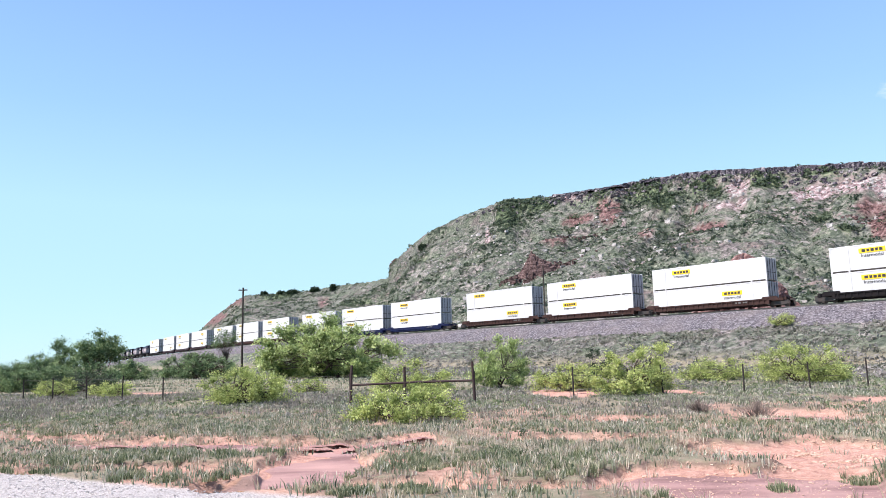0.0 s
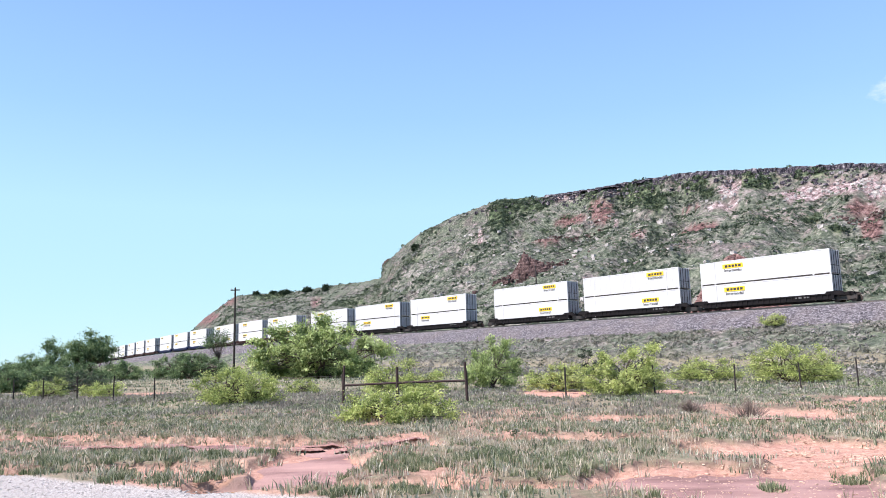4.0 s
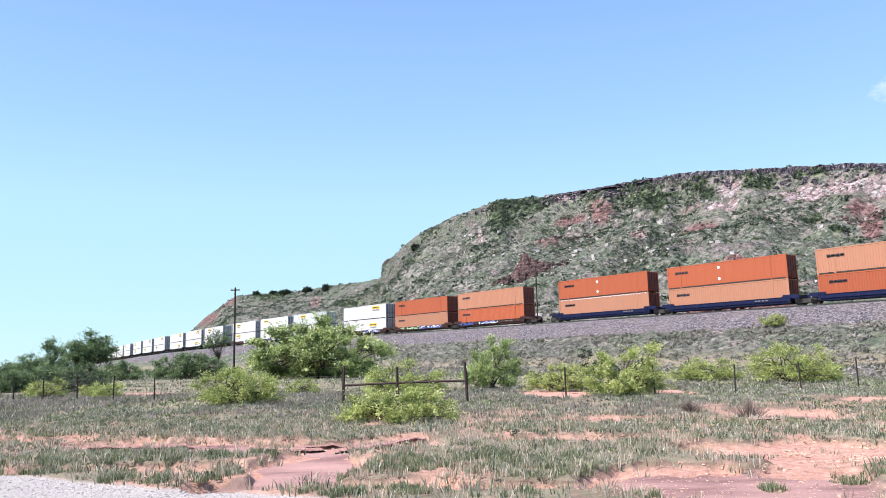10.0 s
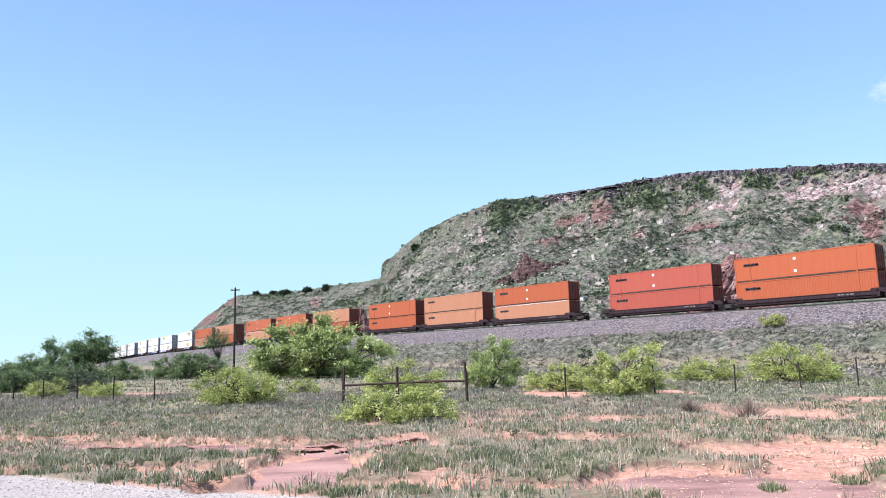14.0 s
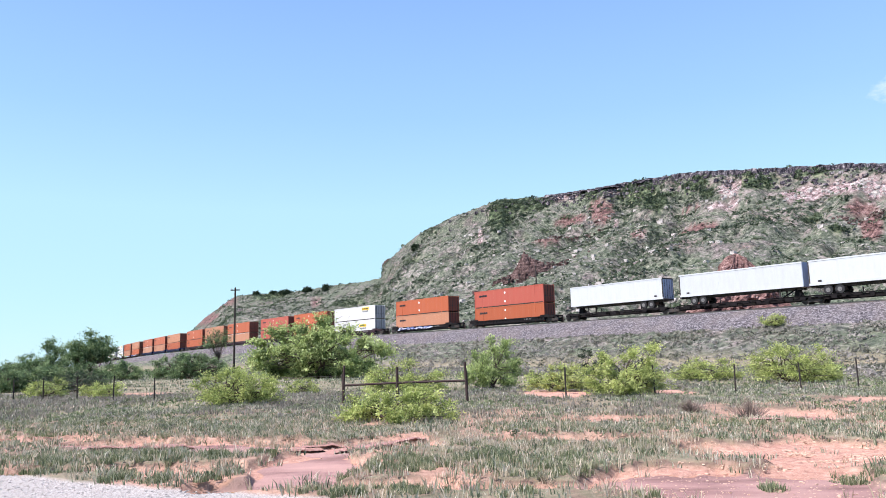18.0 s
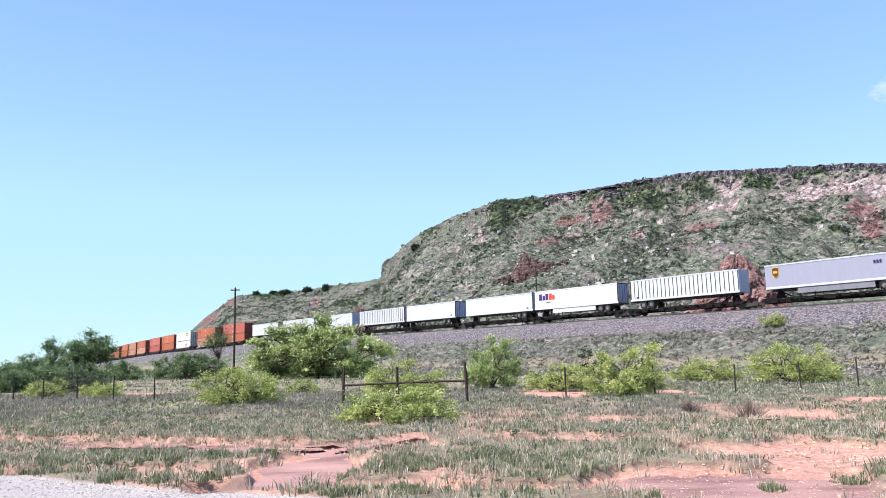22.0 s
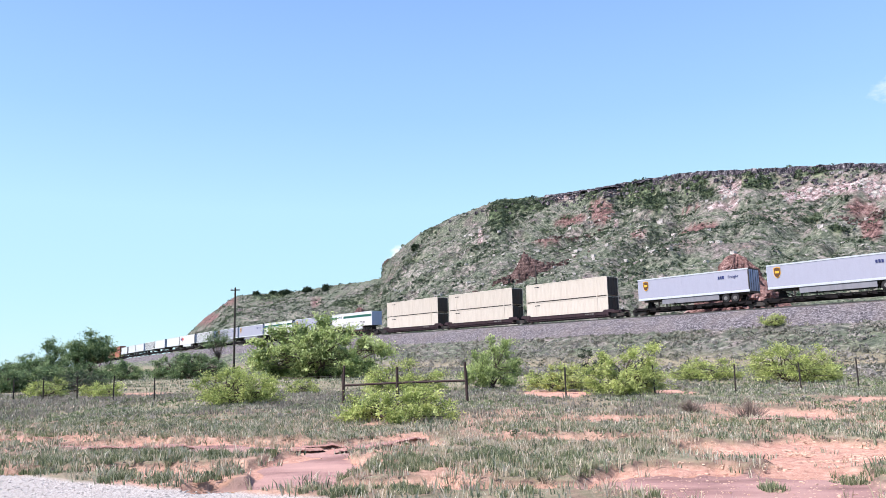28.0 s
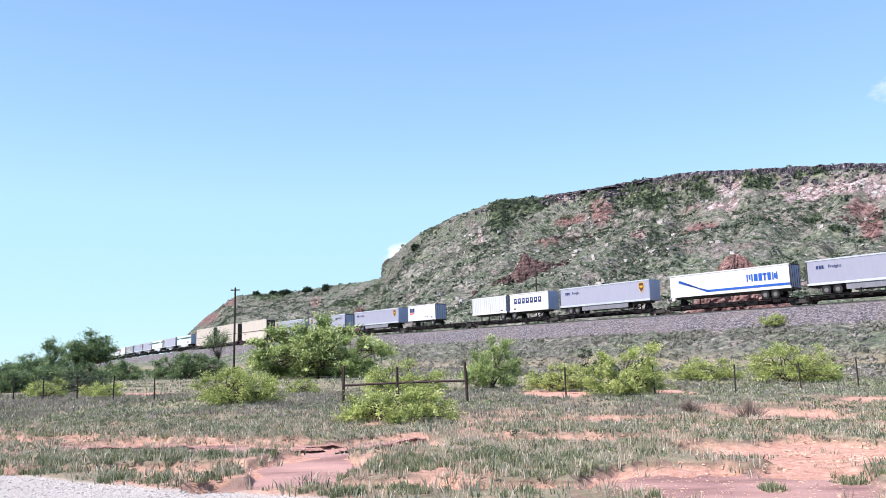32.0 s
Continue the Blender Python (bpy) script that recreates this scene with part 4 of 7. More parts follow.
        bars(t, [(-1.7, 0, 0.16, 0.9), (-1.4, 0.1, 0.2, 0.6), (-1.1, 0, 0.16, 0.9), (-0.62, 0, 0.45, 0.85), (-0.05, 0, 0.42, 0.9), (0.5, 0.3, 0.5, 0.2), (0.5, 0, 0.18, 0.9), (1.05, 0, 0.4, 0.9), (1.5, 0, 0.16, 0.9), (1.75, 0, 0.2, 0.6), (1.98, 0, 0.16, 0.9)], y, bx, 2.75, BLUE, "letter_shapes", "blue slanting letter shapes")
    elif kind == "pup_blue":
        x = f * (L / 2 - 1.5)
        bars(t, [(-0.7, 0, 0.35, 0.75), (-0.2, 0, 0.42, 0.75), (0.35, 0, 0.42, 0.75)], y, x, 3.15, NAVY, "letter_shapes", "navy letter shapes")
        bars(t, [(-0.2, 0, 1.3, 0.14), (-0.45, -0.16, 0.7, 0.1)], y, x, 2.55, ORANGESHAPE, "logo", "orange underline")
        bars(t, [(-0.3, 0, 0.2, 0.15), (0.3, 0, 0.3, 0.15)], y, -f * 1.5, 1.8, INK)
    elif kind == "pup_navy":
        bars(t, [(-2.7 + i * 0.9, 0.0, 0.68 if i % 2 else 0.62, 0.85) for i in range(7)], y, 0.2, 2.85, NAVY, "letter_shapes", "navy block letter shapes")
        bars(t, [(-2.7 + i * 0.9, 0.02, 0.2, 0.34) for i in range(7)], y + 0.012, 0.2, 2.9, WHITE, "letter_counters")
    if kind.startswith("pup") or kind in ("plain", "ribbed"):
        bars(t, [(0, 0, 0.4, 0.2)], y, -f * (L / 2 - 1.2), 1.6, INK)
    return t


def spine_car(label, front=True, back=True, hitch=1):
    w = thing("spine_car", label, "railway wagon", "spine wagons of the train")
    part("centre_beam", Geo().cbox(-8.9, 8.9, -0.38, 0.38, 0.42, 0.92, 0.05), BLACKCAR, w)
    g = Geo().box(-3.6, 3.6, -1.35, -0.75, 0.92, 1.0).box(-3.6, 3.6, 0.75, 1.35, 0.92, 1.0)
    for x in (-7.2, -5.4, -3.4, -1.7, 0.0, 1.7, 3.4, 5.4, 7.2):
        g.box(x - 0.09, x + 0.09, -1.35, 1.35, 0.74, 0.93)
    part("cross_bearers", g, BLACKCAR, w)
    for sx in (1, -1):
        part("wheel_platform", Geo().box(*sorted((sx * 3.4, sx * 8.6)), -1.36, -0.7, 0.92, 1.0).box(*sorted((sx * 3.4, sx * 8.6)), 0.7, 1.36, 0.92, 1.0).box(*sorted((sx * 3.4, sx * 8.6)), 1.30, 1.36, 0.88, 1.02), BLACKCAR, w)
    hx = hitch * 6.9
    part("hitch_stand", Geo().slab([(hx - 0.55, 1.0), (hx + 0.45, 1.0), (hx + 0.2, 2.02), (hx - 0.1, 2.02)], -0.35, 0.35).box(hx - 0.45, hx + 0.55, -0.45, 0.45, 2.02, 2.1).cyl((hx - hitch * 1.7, 0.5, 1.05), (hx, 0.5, 1.95), 0.07, n=6), BLACKCAR, w)
    rnd = random.Random(int(10 * hitch + 2 * front + back))
    g = Geo()
    for k in range(13):
        x = -8.2 + k * 1.36 + rnd.uniform(-0.25, 0.25)
        g.box(x, x + rnd.uniform(0.35, 1.0), 0.95 + 0.3 * rnd.random(), 1.36, 0.50 + 0.22 * rnd.random(), 0.88)
    g.cyl((-8.5, 1.2, 0.66), (8.5, 1.2, 0.66), 0.035, n=5).cyl((-8.5, 1.32, 0.8), (8.5, 1.32, 0.8), 0.03, n=5)
    part("brake_gear", g, BLACKCAR, w, "brake boxes and pipes under the deck")
    for x, up in ((-4.5, 0.35), (2.4, 0.5), (5.2, 0.3), (-7.6, 0.4)):
        part("guide_post", Geo().box(x - 0.05, x + 0.05, 1.28, 1.36, 0.9, 1.0 + up).cyl((x - 0.4, 1.32, 1.0), (x, 1.32, 1.0 + up), 0.03, n=5), BLACKCAR, w)
    for sx, coupler in ((1, front), (-1, back)):
        if coupler:
            part("coupler", Geo().box(*sorted((sx * 8.9, sx * 9.6)), -0.14, 0.14, 0.72, 0.95).box(*sorted((sx * 8.75, sx * 8.9)), -1.3, 1.3, 0.9, 1.15), STEEL, w)
    bogie(w, -8.2 if back else -8.75)
    if front:
        bogie(w, 8.2)
    return w


def locomotive(n):
    w = thing("locomotive", "dark navy diesel freight locomotive with pale panels", "locomotive", "locomotives leading the train")
    L = 21.8
    part("frame", Geo().box(-L / 2, L / 2, -1.5, 1.5, 1.15, 1.5), BLACKCAR, w)
    part("long_hood", Geo().cbox(-L / 2 + 0.6, 4.6, -0.95, 0.95, 1.5, 4.15, 0.25), LOCO, w)
    part("radiator", Geo().cbox(-L / 2 + 0.9, -L / 2 + 5.2, -1.5, 1.5, 3.3, 4.5, 0.2), LOCO, w)
    part("hood_panel", Geo().box(-4.4, 1.2, 0.95, 0.97, 1.9, 3.5).box(2.2, 3.6, 0.95, 0.97, 2.3, 3.3), CREAM, w, "pale worn side panel")
    cabin = part("cab", Geo().cbox(4.6, 7.8, -1.5, 1.5, 1.5, 4.45, 0.2), BLACKCAR, w, "black cab")
    part("cab_panel", Geo().box(4.9, 7.5, 1.5, 1.512, 1.7, 2.7), CREAM, cabin, "pale cab panel")
    part("cab_window", Geo().box(5.0, 5.9, 1.49, 1.515, 3.1, 3.8), BLUISH, cabin)
    part("cab_window", Geo().box(6.3, 7.2, 1.49, 1.515, 3.1, 3.8), BLUISH, cabin)
    part("nose", Geo().cbox(7.8, L / 2 - 0.9, -0.9, 0.9, 1.5, 3.2, 0.2), LOCO, w)
    part("fuel_tank", Geo().cbox(-3.2, 3.2, -1.4, 1.4, 0.35, 1.15, 0.3), BLACKCAR, w)
    for x in (-6.9, 6.9):
        b = part("bogie", Geo().box(x - 2.3, x + 2.3, 0.95, 1.1, 0.35, 0.95).box(x - 2.3, x + 2.3, -1.1, -0.95, 0.35, 0.95).box(x - 0.4, x + 0.4, -1, 1, 0.6, 1.15), STEEL, w)
        for dx in (-1.85, 0, 1.85):
            for sy in (1, -1):
                part("wheel", WHEEL, STEEL, b, at=pose(x + dx, sy * 0.775, 0.45, 0, 0, 0 if sy > 0 else 180))
    g = Geo().box(-L / 2, L / 2, 1.44, 1.48, 2.35, 2.40)
    for i in range(10):
        x = -L / 2 + 0.1 + i * (L - 0.2) / 9
        g.cyl((x, 1.46, 1.5), (x, 1.46, 2.4), 0.025, n=5)
    part("handrail", g, STEEL, w)
    return w


# places along the train, in metres at the sixth second: the back end of each load
TRAIN = []          # (thing, middle along the train, height above the rail)
G1, G2 = [("yellow", 3.6, 2.2), ("word", 3.6, 1.65)], [("yellow", -3.4, 1.75), ("word", -3.4, 1.2)]
G3, G4 = [("yellow", 4.6, 2.25)], [("yellow", -4.4, 2.3), ("word", -4.4, 1.8)]
WL = "white ribbed intermodal container with a small yellow logo panel"
OL, FL, RL = "bright orange intermodal container with dark lettering", "faded orange ribbed container with dark lettering", "reddish orange intermodal container with dark lettering"
TL = "cream ribbed container with dark ends"
DK, DOT = [("dark", 5.9, 2.0)], [("dark", 5.9, 2.0), ("dot", 0.6, 2.2), ("dot", 0.6, 0.75)]
LOADS = {
    "w1": (WHITE, "smooth", WL, G1), "w2": (WHITE, "smooth", WL, G2), "w3": (WHITE, "smooth", WL, G3), "w4": (WHITE, "ribbed", WL, G4),
    "v1": (OFFWHITE, "ribbed", WL, [("yellow", 3.2, 2.25), ("word", 3.2, 1.7)]),
    "o": (ORANGE, "smooth", OL, DOT), "p": (ORANGE, "ribbed", OL, DK), "f": (FADED, "ribbed", FL, DK), "g": (FADED, "smooth", FL, DK + [("lashings", 0, 2.8)]),
    "r": (REDOR, "smooth", RL, DOT), "s": (REDOR, "ribbed", RL, DK), "t": (TAN, "ribbed", TL, [("code", 5.6, 2.4)]),
}
# (back end, upper, lower, wagon paint, wagon style, couplers front and back, graffiti seed or 0)
STACKS = [
    (362.7, "w1", "w2", "k", "plain", 1, 1, 0),
    (339.3, "w3", "w2", "m", "plain", 1, 0, 0), (320.0, "w1", "w1", "m", "plain", 0, 0, 0), (300.7, "w2", "w2", "m", "plain", 0, 1, 0),
    (277.3, "w1", "w2", "b", "plain", 1, 0, 0), (258.0, "w3", "w3", "b", "plain", 0, 0, 0), (238.8, "w1", "w1", "b", "plain", 0, 1, 0),
    (215.3, "w3", "w2", "u", "plain", 1, 0, 0), (196.1, "w3", "w3", "u", "plain", 0, 0, 0), (176.9, "w1", "w1", "u", "plain", 0, 1, 0),
    (153.4, "w3", "w2", "b", "posts", 1, 0, 0), (133.9, "w1", "w1", "b", "posts", 0, 0, 0), (114.3, "w1", "w2", "b", "posts", 0, 1, 0),
    (90.7, "w1", "w1", "k", "posts", 1, 0, 0), (71.2, "w4", "w1", "k", "posts", 0, 0, 0), (51.5, "w4", "w1", "k", "posts", 0, 1, 0),
    (28.1, "w4", "w2", "k", "posts", 1, 0, 0), (8.8, "w4", "w2", "k", "posts", 0, 0, 0), (-10.5, "w1", "w1", "k", "posts", 0, 1, 0),
    (-34.5, "w1", "w1", "b", "plain", 1, 0, 11), (-54.0, "w3", "w2", "b", "plain", 0, 0, 12), (-73.2, "v1", "w2", "b", "plain", 0, 1, 13),
    (-96.8, "w4", "w2", "b", "plain", 1, 0, 14), (-116.2, "p", "f", "b", "plain", 0, 0, 15), (-135.4, "f", "p", "b", "plain", 0, 1, 16),
    (-159.1, "o", "g", "u", "plain", 1, 0, 0), (-178.4, "o", "f", "u", "plain", 0, 0, 0), (-197.9, "f", "p", "u", "plain", 0, 1, 0),
    (-221.7, "o", "p", "m", "plain", 1, 0, 0), (-240.6, "f", "f", "m", "plain", 0, 0, 0), (-259.9, "o", "g", "m", "plain", 0, 1, 0),
    (-283.7, "r", "s", "m", "plain", 1, 0, 0), (-303.0, "o", "p", "m", "plain", 0, 0, 0), (-322.4, "w4", "w2", "m", "plain", 0, 1, 0),
    (-346.0, "o", "f", "k", "plain", 1, 1, 17), (-369.3, "r", "o", "k", "posts", 1, 1, 0),
    (-625.3, "t", "t", "m", "plain", 1, 0, 0), (-644.7, "t", "t", "m", "plain", 0, 0, 0), (-664.1, "t", "t", "m", "plain", 0, 1, 0),
]
# (back end, length, kind, flipped, spine wagon's couplers front and back)
ROAD = [
    (-390.9, 16.15, "plain", False, 1, 0), (-409.6, 16.15, "plain", True, 0, 0), (-426.4, 16.15, "plain", True, 0, 1), (-445.4, 16.15, "ribbed", False, 1, 0),
    (-460.7, 14.63, "plain", False, 0, 0), (-479.7, 16.15, "plain", False, 0, 0), (-496.3, 16.15, "purple", False, 0, 1), (-514.6, 16.15, "ribbed", True, 1, 0),
    (-534.1, 16.15, "grey", False, 0, 0), (-551.2, 16.15, "grey", False, 0, 0), (-568.3, 16.15, "green", False, 0, 0), (-585.7, 16.15, "grey", False, 0, 0),
    (-603.6, 16.15, "green", True, 0, 1), (-685.5, 16.15, "grey", False, 1, 0), (-703.9, 16.15, "grey", False, 0, 0), (-723.8, 16.15, "grey", True, 0, 0),
    (-735.5, 8.55, "pup_blue", False, 0, 1), (-754.2, 8.55, "pup_ribbed", False, 0, 0), (-763.4, 8.55, "pup_navy", True, 0, 0),
    (-782.0, 16.15, "grey", True, 0, 0), (-801.4, 16.15, "swoosh", False, 0, 0), (-819.4, 16.15, "grey", True, 0, 1),
]
TRAILER_LABEL = {
    "plain": "plain white box trailer riding on a spine wagon", "ribbed": "white trailer with dark vertical side posts", "purple": "white trailer with purple and orange letter shapes",
    "grey": "silver-grey trailer with a gold and brown shield", "green": "white trailer with a dark green stripe", "swoosh": "white trailer with a rising blue stripe",
    "pup_blue": "short white trailer with navy letters and orange underline", "pup_ribbed": "short white ribbed trailer", "pup_navy": "short white trailer with navy block letters",
}


def build_train():
    paints = {"k": (BLACKCAR, "black well wagon"), "b": (BROWNCAR, "rust-brown well wagon"), "u": (BLUECAR, "dark blue well wagon"), "m": (PURPLECAR, "dark maroon well wagon")}
    made, cars = {}, {}

    def fresh(table, key, maker):
        """The first of a kind is built, the others are copied from it."""
        if key in table:
            return copy_thing(table[key], Matrix())
        table[key] = maker()
        return table[key]

    for back, up, low, car, style, cf, cb, tag in STACKS:
        mid = back + CL / 2
        paint, word = paints[car]
        word += {"posts": " with rows of side posts", "plain": " with smooth side sills"}[style] + (" and graffiti" if tag else "")
        tags = {11: [(-3.5, -0.5, (SPRAYB, SPRAYW))], 12: [(1.2, 7.6, (SPRAYB,)), (-6.8, 0.0, (SPRAYW, SPRAYB))], 13: [(-1.5, 7.4, (SPRAYB, SPRAYW))], 14: [(-6.0, -0.5, (SPRAYW, SPRAYB))],
                15: [(0.0, 5.6, (SPRAYG,)), (-6.5, -0.2, (SPRAYB, SPRAYW))], 16: [(4.0, 7.2, (SPRAYB,)), (-2.0, 2.5, (SPRAYB, SPRAYW))], 17: [(-3.5, 7.0, (SPRAYB, SPRAYW))]}.get(tag, ())
        TRAIN.append((fresh(cars, (car, style, cf, cb, tag), lambda: well_car(paint, style, word, cf, cb, tags, tag)), mid, 0.0))
        TRAIN.append((fresh(made, low, lambda: container(*LOADS[low])), mid, 0.36))
        TRAIN.append((fresh(made, up, lambda: container(*LOADS[up])), mid, 0.36 + CH + 0.035))
    for back, length, kind, flip, cf, cb in ROAD:
        mid = back + length / 2
        beam = mid
        if kind == "pup_blue":
            beam = mid - 4.0
        elif kind == "pup_ribbed":
            beam = None
        elif kind == "pup_navy":
            beam = mid + 4.3
        if beam is not None:
            TRAIN.append((fresh(cars, ("spine", cf, cb, flip), lambda: spine_car("black spine wagon with a low central beam", cf, cb, -1 if flip else 1)), beam, 0.0))
        TRAIN.append((fresh(made, (kind, flip, length, back == -585.7), lambda: trailer(kind, length, TRAILER_LABEL[kind], flip, back == -585.7)), mid, 0.98))
    for i in range(4):
        TRAIN.append((fresh(made, "loco", lambda: locomotive(i)), 393.0 + 22.6 * i, 0.0))


build_train()

# how far the train has come at each second, in metres, 0 at the sixth
RUN = [-173.7, -146.1, -115.8, -86.7, -57.4, -28.3, 0.0, 30.0, 58.6, 87.1, 115.4, 143.9, 174.1, 201.9, 230.4, 258.9, 287.4, 315.2, 344.9, 373.1,
       401.3, 428.9, 457.7, 486.2, 514.2, 542.2, 570.6, 598.8, 627.3, 655.0, 682.5, 710.1, 738.1]



# ---- plants ----
def leaf_material(name, stops, light=0.35, patch=0.22, scale=0.45, tone=False):
    """Leaves that differ from one to the next (tone: from one spray or bush to the next, and darker inside a crown) and
    let some light through.
    """
    m = bpy.data.materials.new(name)
    m.use_nodes = True
    n, l = m.node_tree.nodes, m.node_tree.links
    b = n["Principled BSDF"]
    b.inputs["Roughness"].default_value = 0.6
    b.inputs["Specular IOR Level"].default_value = 0.25
    geo = n.new("ShaderNodeNewGeometry")
    pick = geo.outputs["Random Per Island"]
    if tone:
        att = n.new("ShaderNodeAttribute")
        att.attribute_name = "tone"
        pick = att.outputs["Fac"]
    c = ramp(n, l, pick, stops)
    big = noise_tex(n, l, scale, 3, 0.6, geo.outputs["Position"])
    c = mix(n, l, patch, c, ramp(n, l, big, [(0.37 + 0.26 * p, k) for p, k in stops]))
    l.new(c, b.inputs["Base Color"])
    tr = n.new("ShaderNodeBsdfTranslucent")
    l.new(c, tr.inputs["Color"])
    mx = n.new("ShaderNodeMixShader")
    mx.inputs[0].default_value = light
    l.new(b.outputs[0], mx.inputs[1])
    l.new(tr.outputs[0], mx.inputs[2])
    l.new(mx.outputs[0], n["Material Output"].inputs["Surface"])
    return m


def give_tone(me, tone):
    me.attributes.new("tone", "FLOAT", "POINT").data.foreach_set("value", np.clip(tone, 0, 1).astype(np.float32))
    return me


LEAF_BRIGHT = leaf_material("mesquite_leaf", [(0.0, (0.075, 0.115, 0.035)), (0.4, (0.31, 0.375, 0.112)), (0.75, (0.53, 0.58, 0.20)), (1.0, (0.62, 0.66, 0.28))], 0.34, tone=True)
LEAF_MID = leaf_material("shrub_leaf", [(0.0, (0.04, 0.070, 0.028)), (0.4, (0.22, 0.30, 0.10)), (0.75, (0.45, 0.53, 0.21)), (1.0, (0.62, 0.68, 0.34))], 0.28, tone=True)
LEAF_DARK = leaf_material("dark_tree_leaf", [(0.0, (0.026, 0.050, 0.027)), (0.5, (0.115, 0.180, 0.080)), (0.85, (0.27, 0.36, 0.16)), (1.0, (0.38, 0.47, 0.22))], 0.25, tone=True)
LEAF_CEDAR = leaf_material("cedar_needles", [(0.0, (0.012, 0.028, 0.014)), (1.0, (0.04, 0.065, 0.03))], 0.15, tone=True)
THICKET = leaf_material("thicket_leaf", [(0.0, (0.022, 0.036, 0.024)), (0.5, (0.062, 0.09, 0.050)), (1.0, (0.13, 0.165, 0.090))], 0.25, tone=True)
SCRUB = leaf_material("hill_scrub_leaf", [(0.0, (0.030, 0.046, 0.032)), (0.35, (0.078, 0.108, 0.061)), (0.62, (0.15, 0.185, 0.113)), (0.86, (0.245, 0.24, 0.197)), (1.0, (0.42, 0.38, 0.384))], 0.2, 0.35, 0.12, tone=True)
WEED = leaf_material("grey_weed_leaf", [(0.0, (0.062, 0.070, 0.052)), (0.4, (0.160, 0.168, 0.121)), (0.7, (0.275, 0.255, 0.224)), (1.0, (0.34, 0.305, 0.29))], 0.25, 0.4, 0.25, tone=True)
PLAINWEED = leaf_material("grey_violet_weed_blade", [(0.0, (0.05, 0.054, 0.046)), (0.4, (0.175, 0.158, 0.128)), (0.7, (0.30, 0.265, 0.225)), (1.0, (0.52, 0.46, 0.41))], 0.25, 0.55, 1.1)
GRASS = leaf_material("pasture_grass_blade", [(0.0, (0.045, 0.068, 0.037)), (0.35, (0.14, 0.170, 0.101)), (0.72, (0.31, 0.34, 0.222)), (1.0, (0.80, 0.72, 0.618))], 0.3, 0.45, 3.0)
BUNCH = leaf_material("bunch_grass_blade", [(0.0, (0.06, 0.085, 0.045)), (0.4, (0.165, 0.195, 0.101)), (0.75, (0.30, 0.33, 0.181)), (1.0, (0.78, 0.69, 0.520))], 0.3, 0.3, 2.0)
HERB = leaf_material("low_herb_leaf", [(0.0, (0.05, 0.075, 0.035)), (0.5, (0.15, 0.19, 0.09)), (1.0, (0.30, 0.34, 0.18))], 0.25, 0.3, 0.8, tone=True)
STRAW = leaf_material("dry_grass_blade", [(0.0, (0.26, 0.22, 0.14)), (0.5, (0.50, 0.42, 0.31)), (1.0, (0.74, 0.65, 0.54))], 0.35)
BARK = plain("grey_brown_bark", (0.075, 0.055, 0.045), 0.95)
DRYTWIG = plain("dry_twig", (0.17, 0.13, 0.11), 0.95)


def ground_z(x, y):
    z = float(ground_height(np.array([x]), np.array([y]))[0][0])
    return z - 0.15 * float(soil_mask(np.array([x]), np.array([y]))[0]) * max(0.0, min(1.0, (30 - math.hypot(x, y)) / 8))


def leaf_quads(centres, dirs, length, width, rng, droop=0.3):
    """Small bent leaves: two triangles about a fold, one per centre."""
    n = len(centres)
    d = dirs + rng.normal(0, 0.5, (n, 3))
    d[:, 2] -= droop
    d /= np.linalg.norm(d, axis=1)[:, None] + 1e-6
    s = np.cross(d, rng.normal(0, 1, (n, 3)))
    s /= np.linalg.norm(s, axis=1)[:, None] + 1e-6
    ln = (length * rng.uniform(0.6, 1.4, n))[:, None]
    wd = (width * rng.uniform(0.6, 1.4, n))[:, None]
    V = np.stack([centres, centres + d * ln * 0.5 + s * wd * 0.5, centres + d * ln, centres + d * ln * 0.5 - s * wd * 0.5], 1)
    return V.reshape(-1, 3), np.arange(4 * n).reshape(-1, 4)


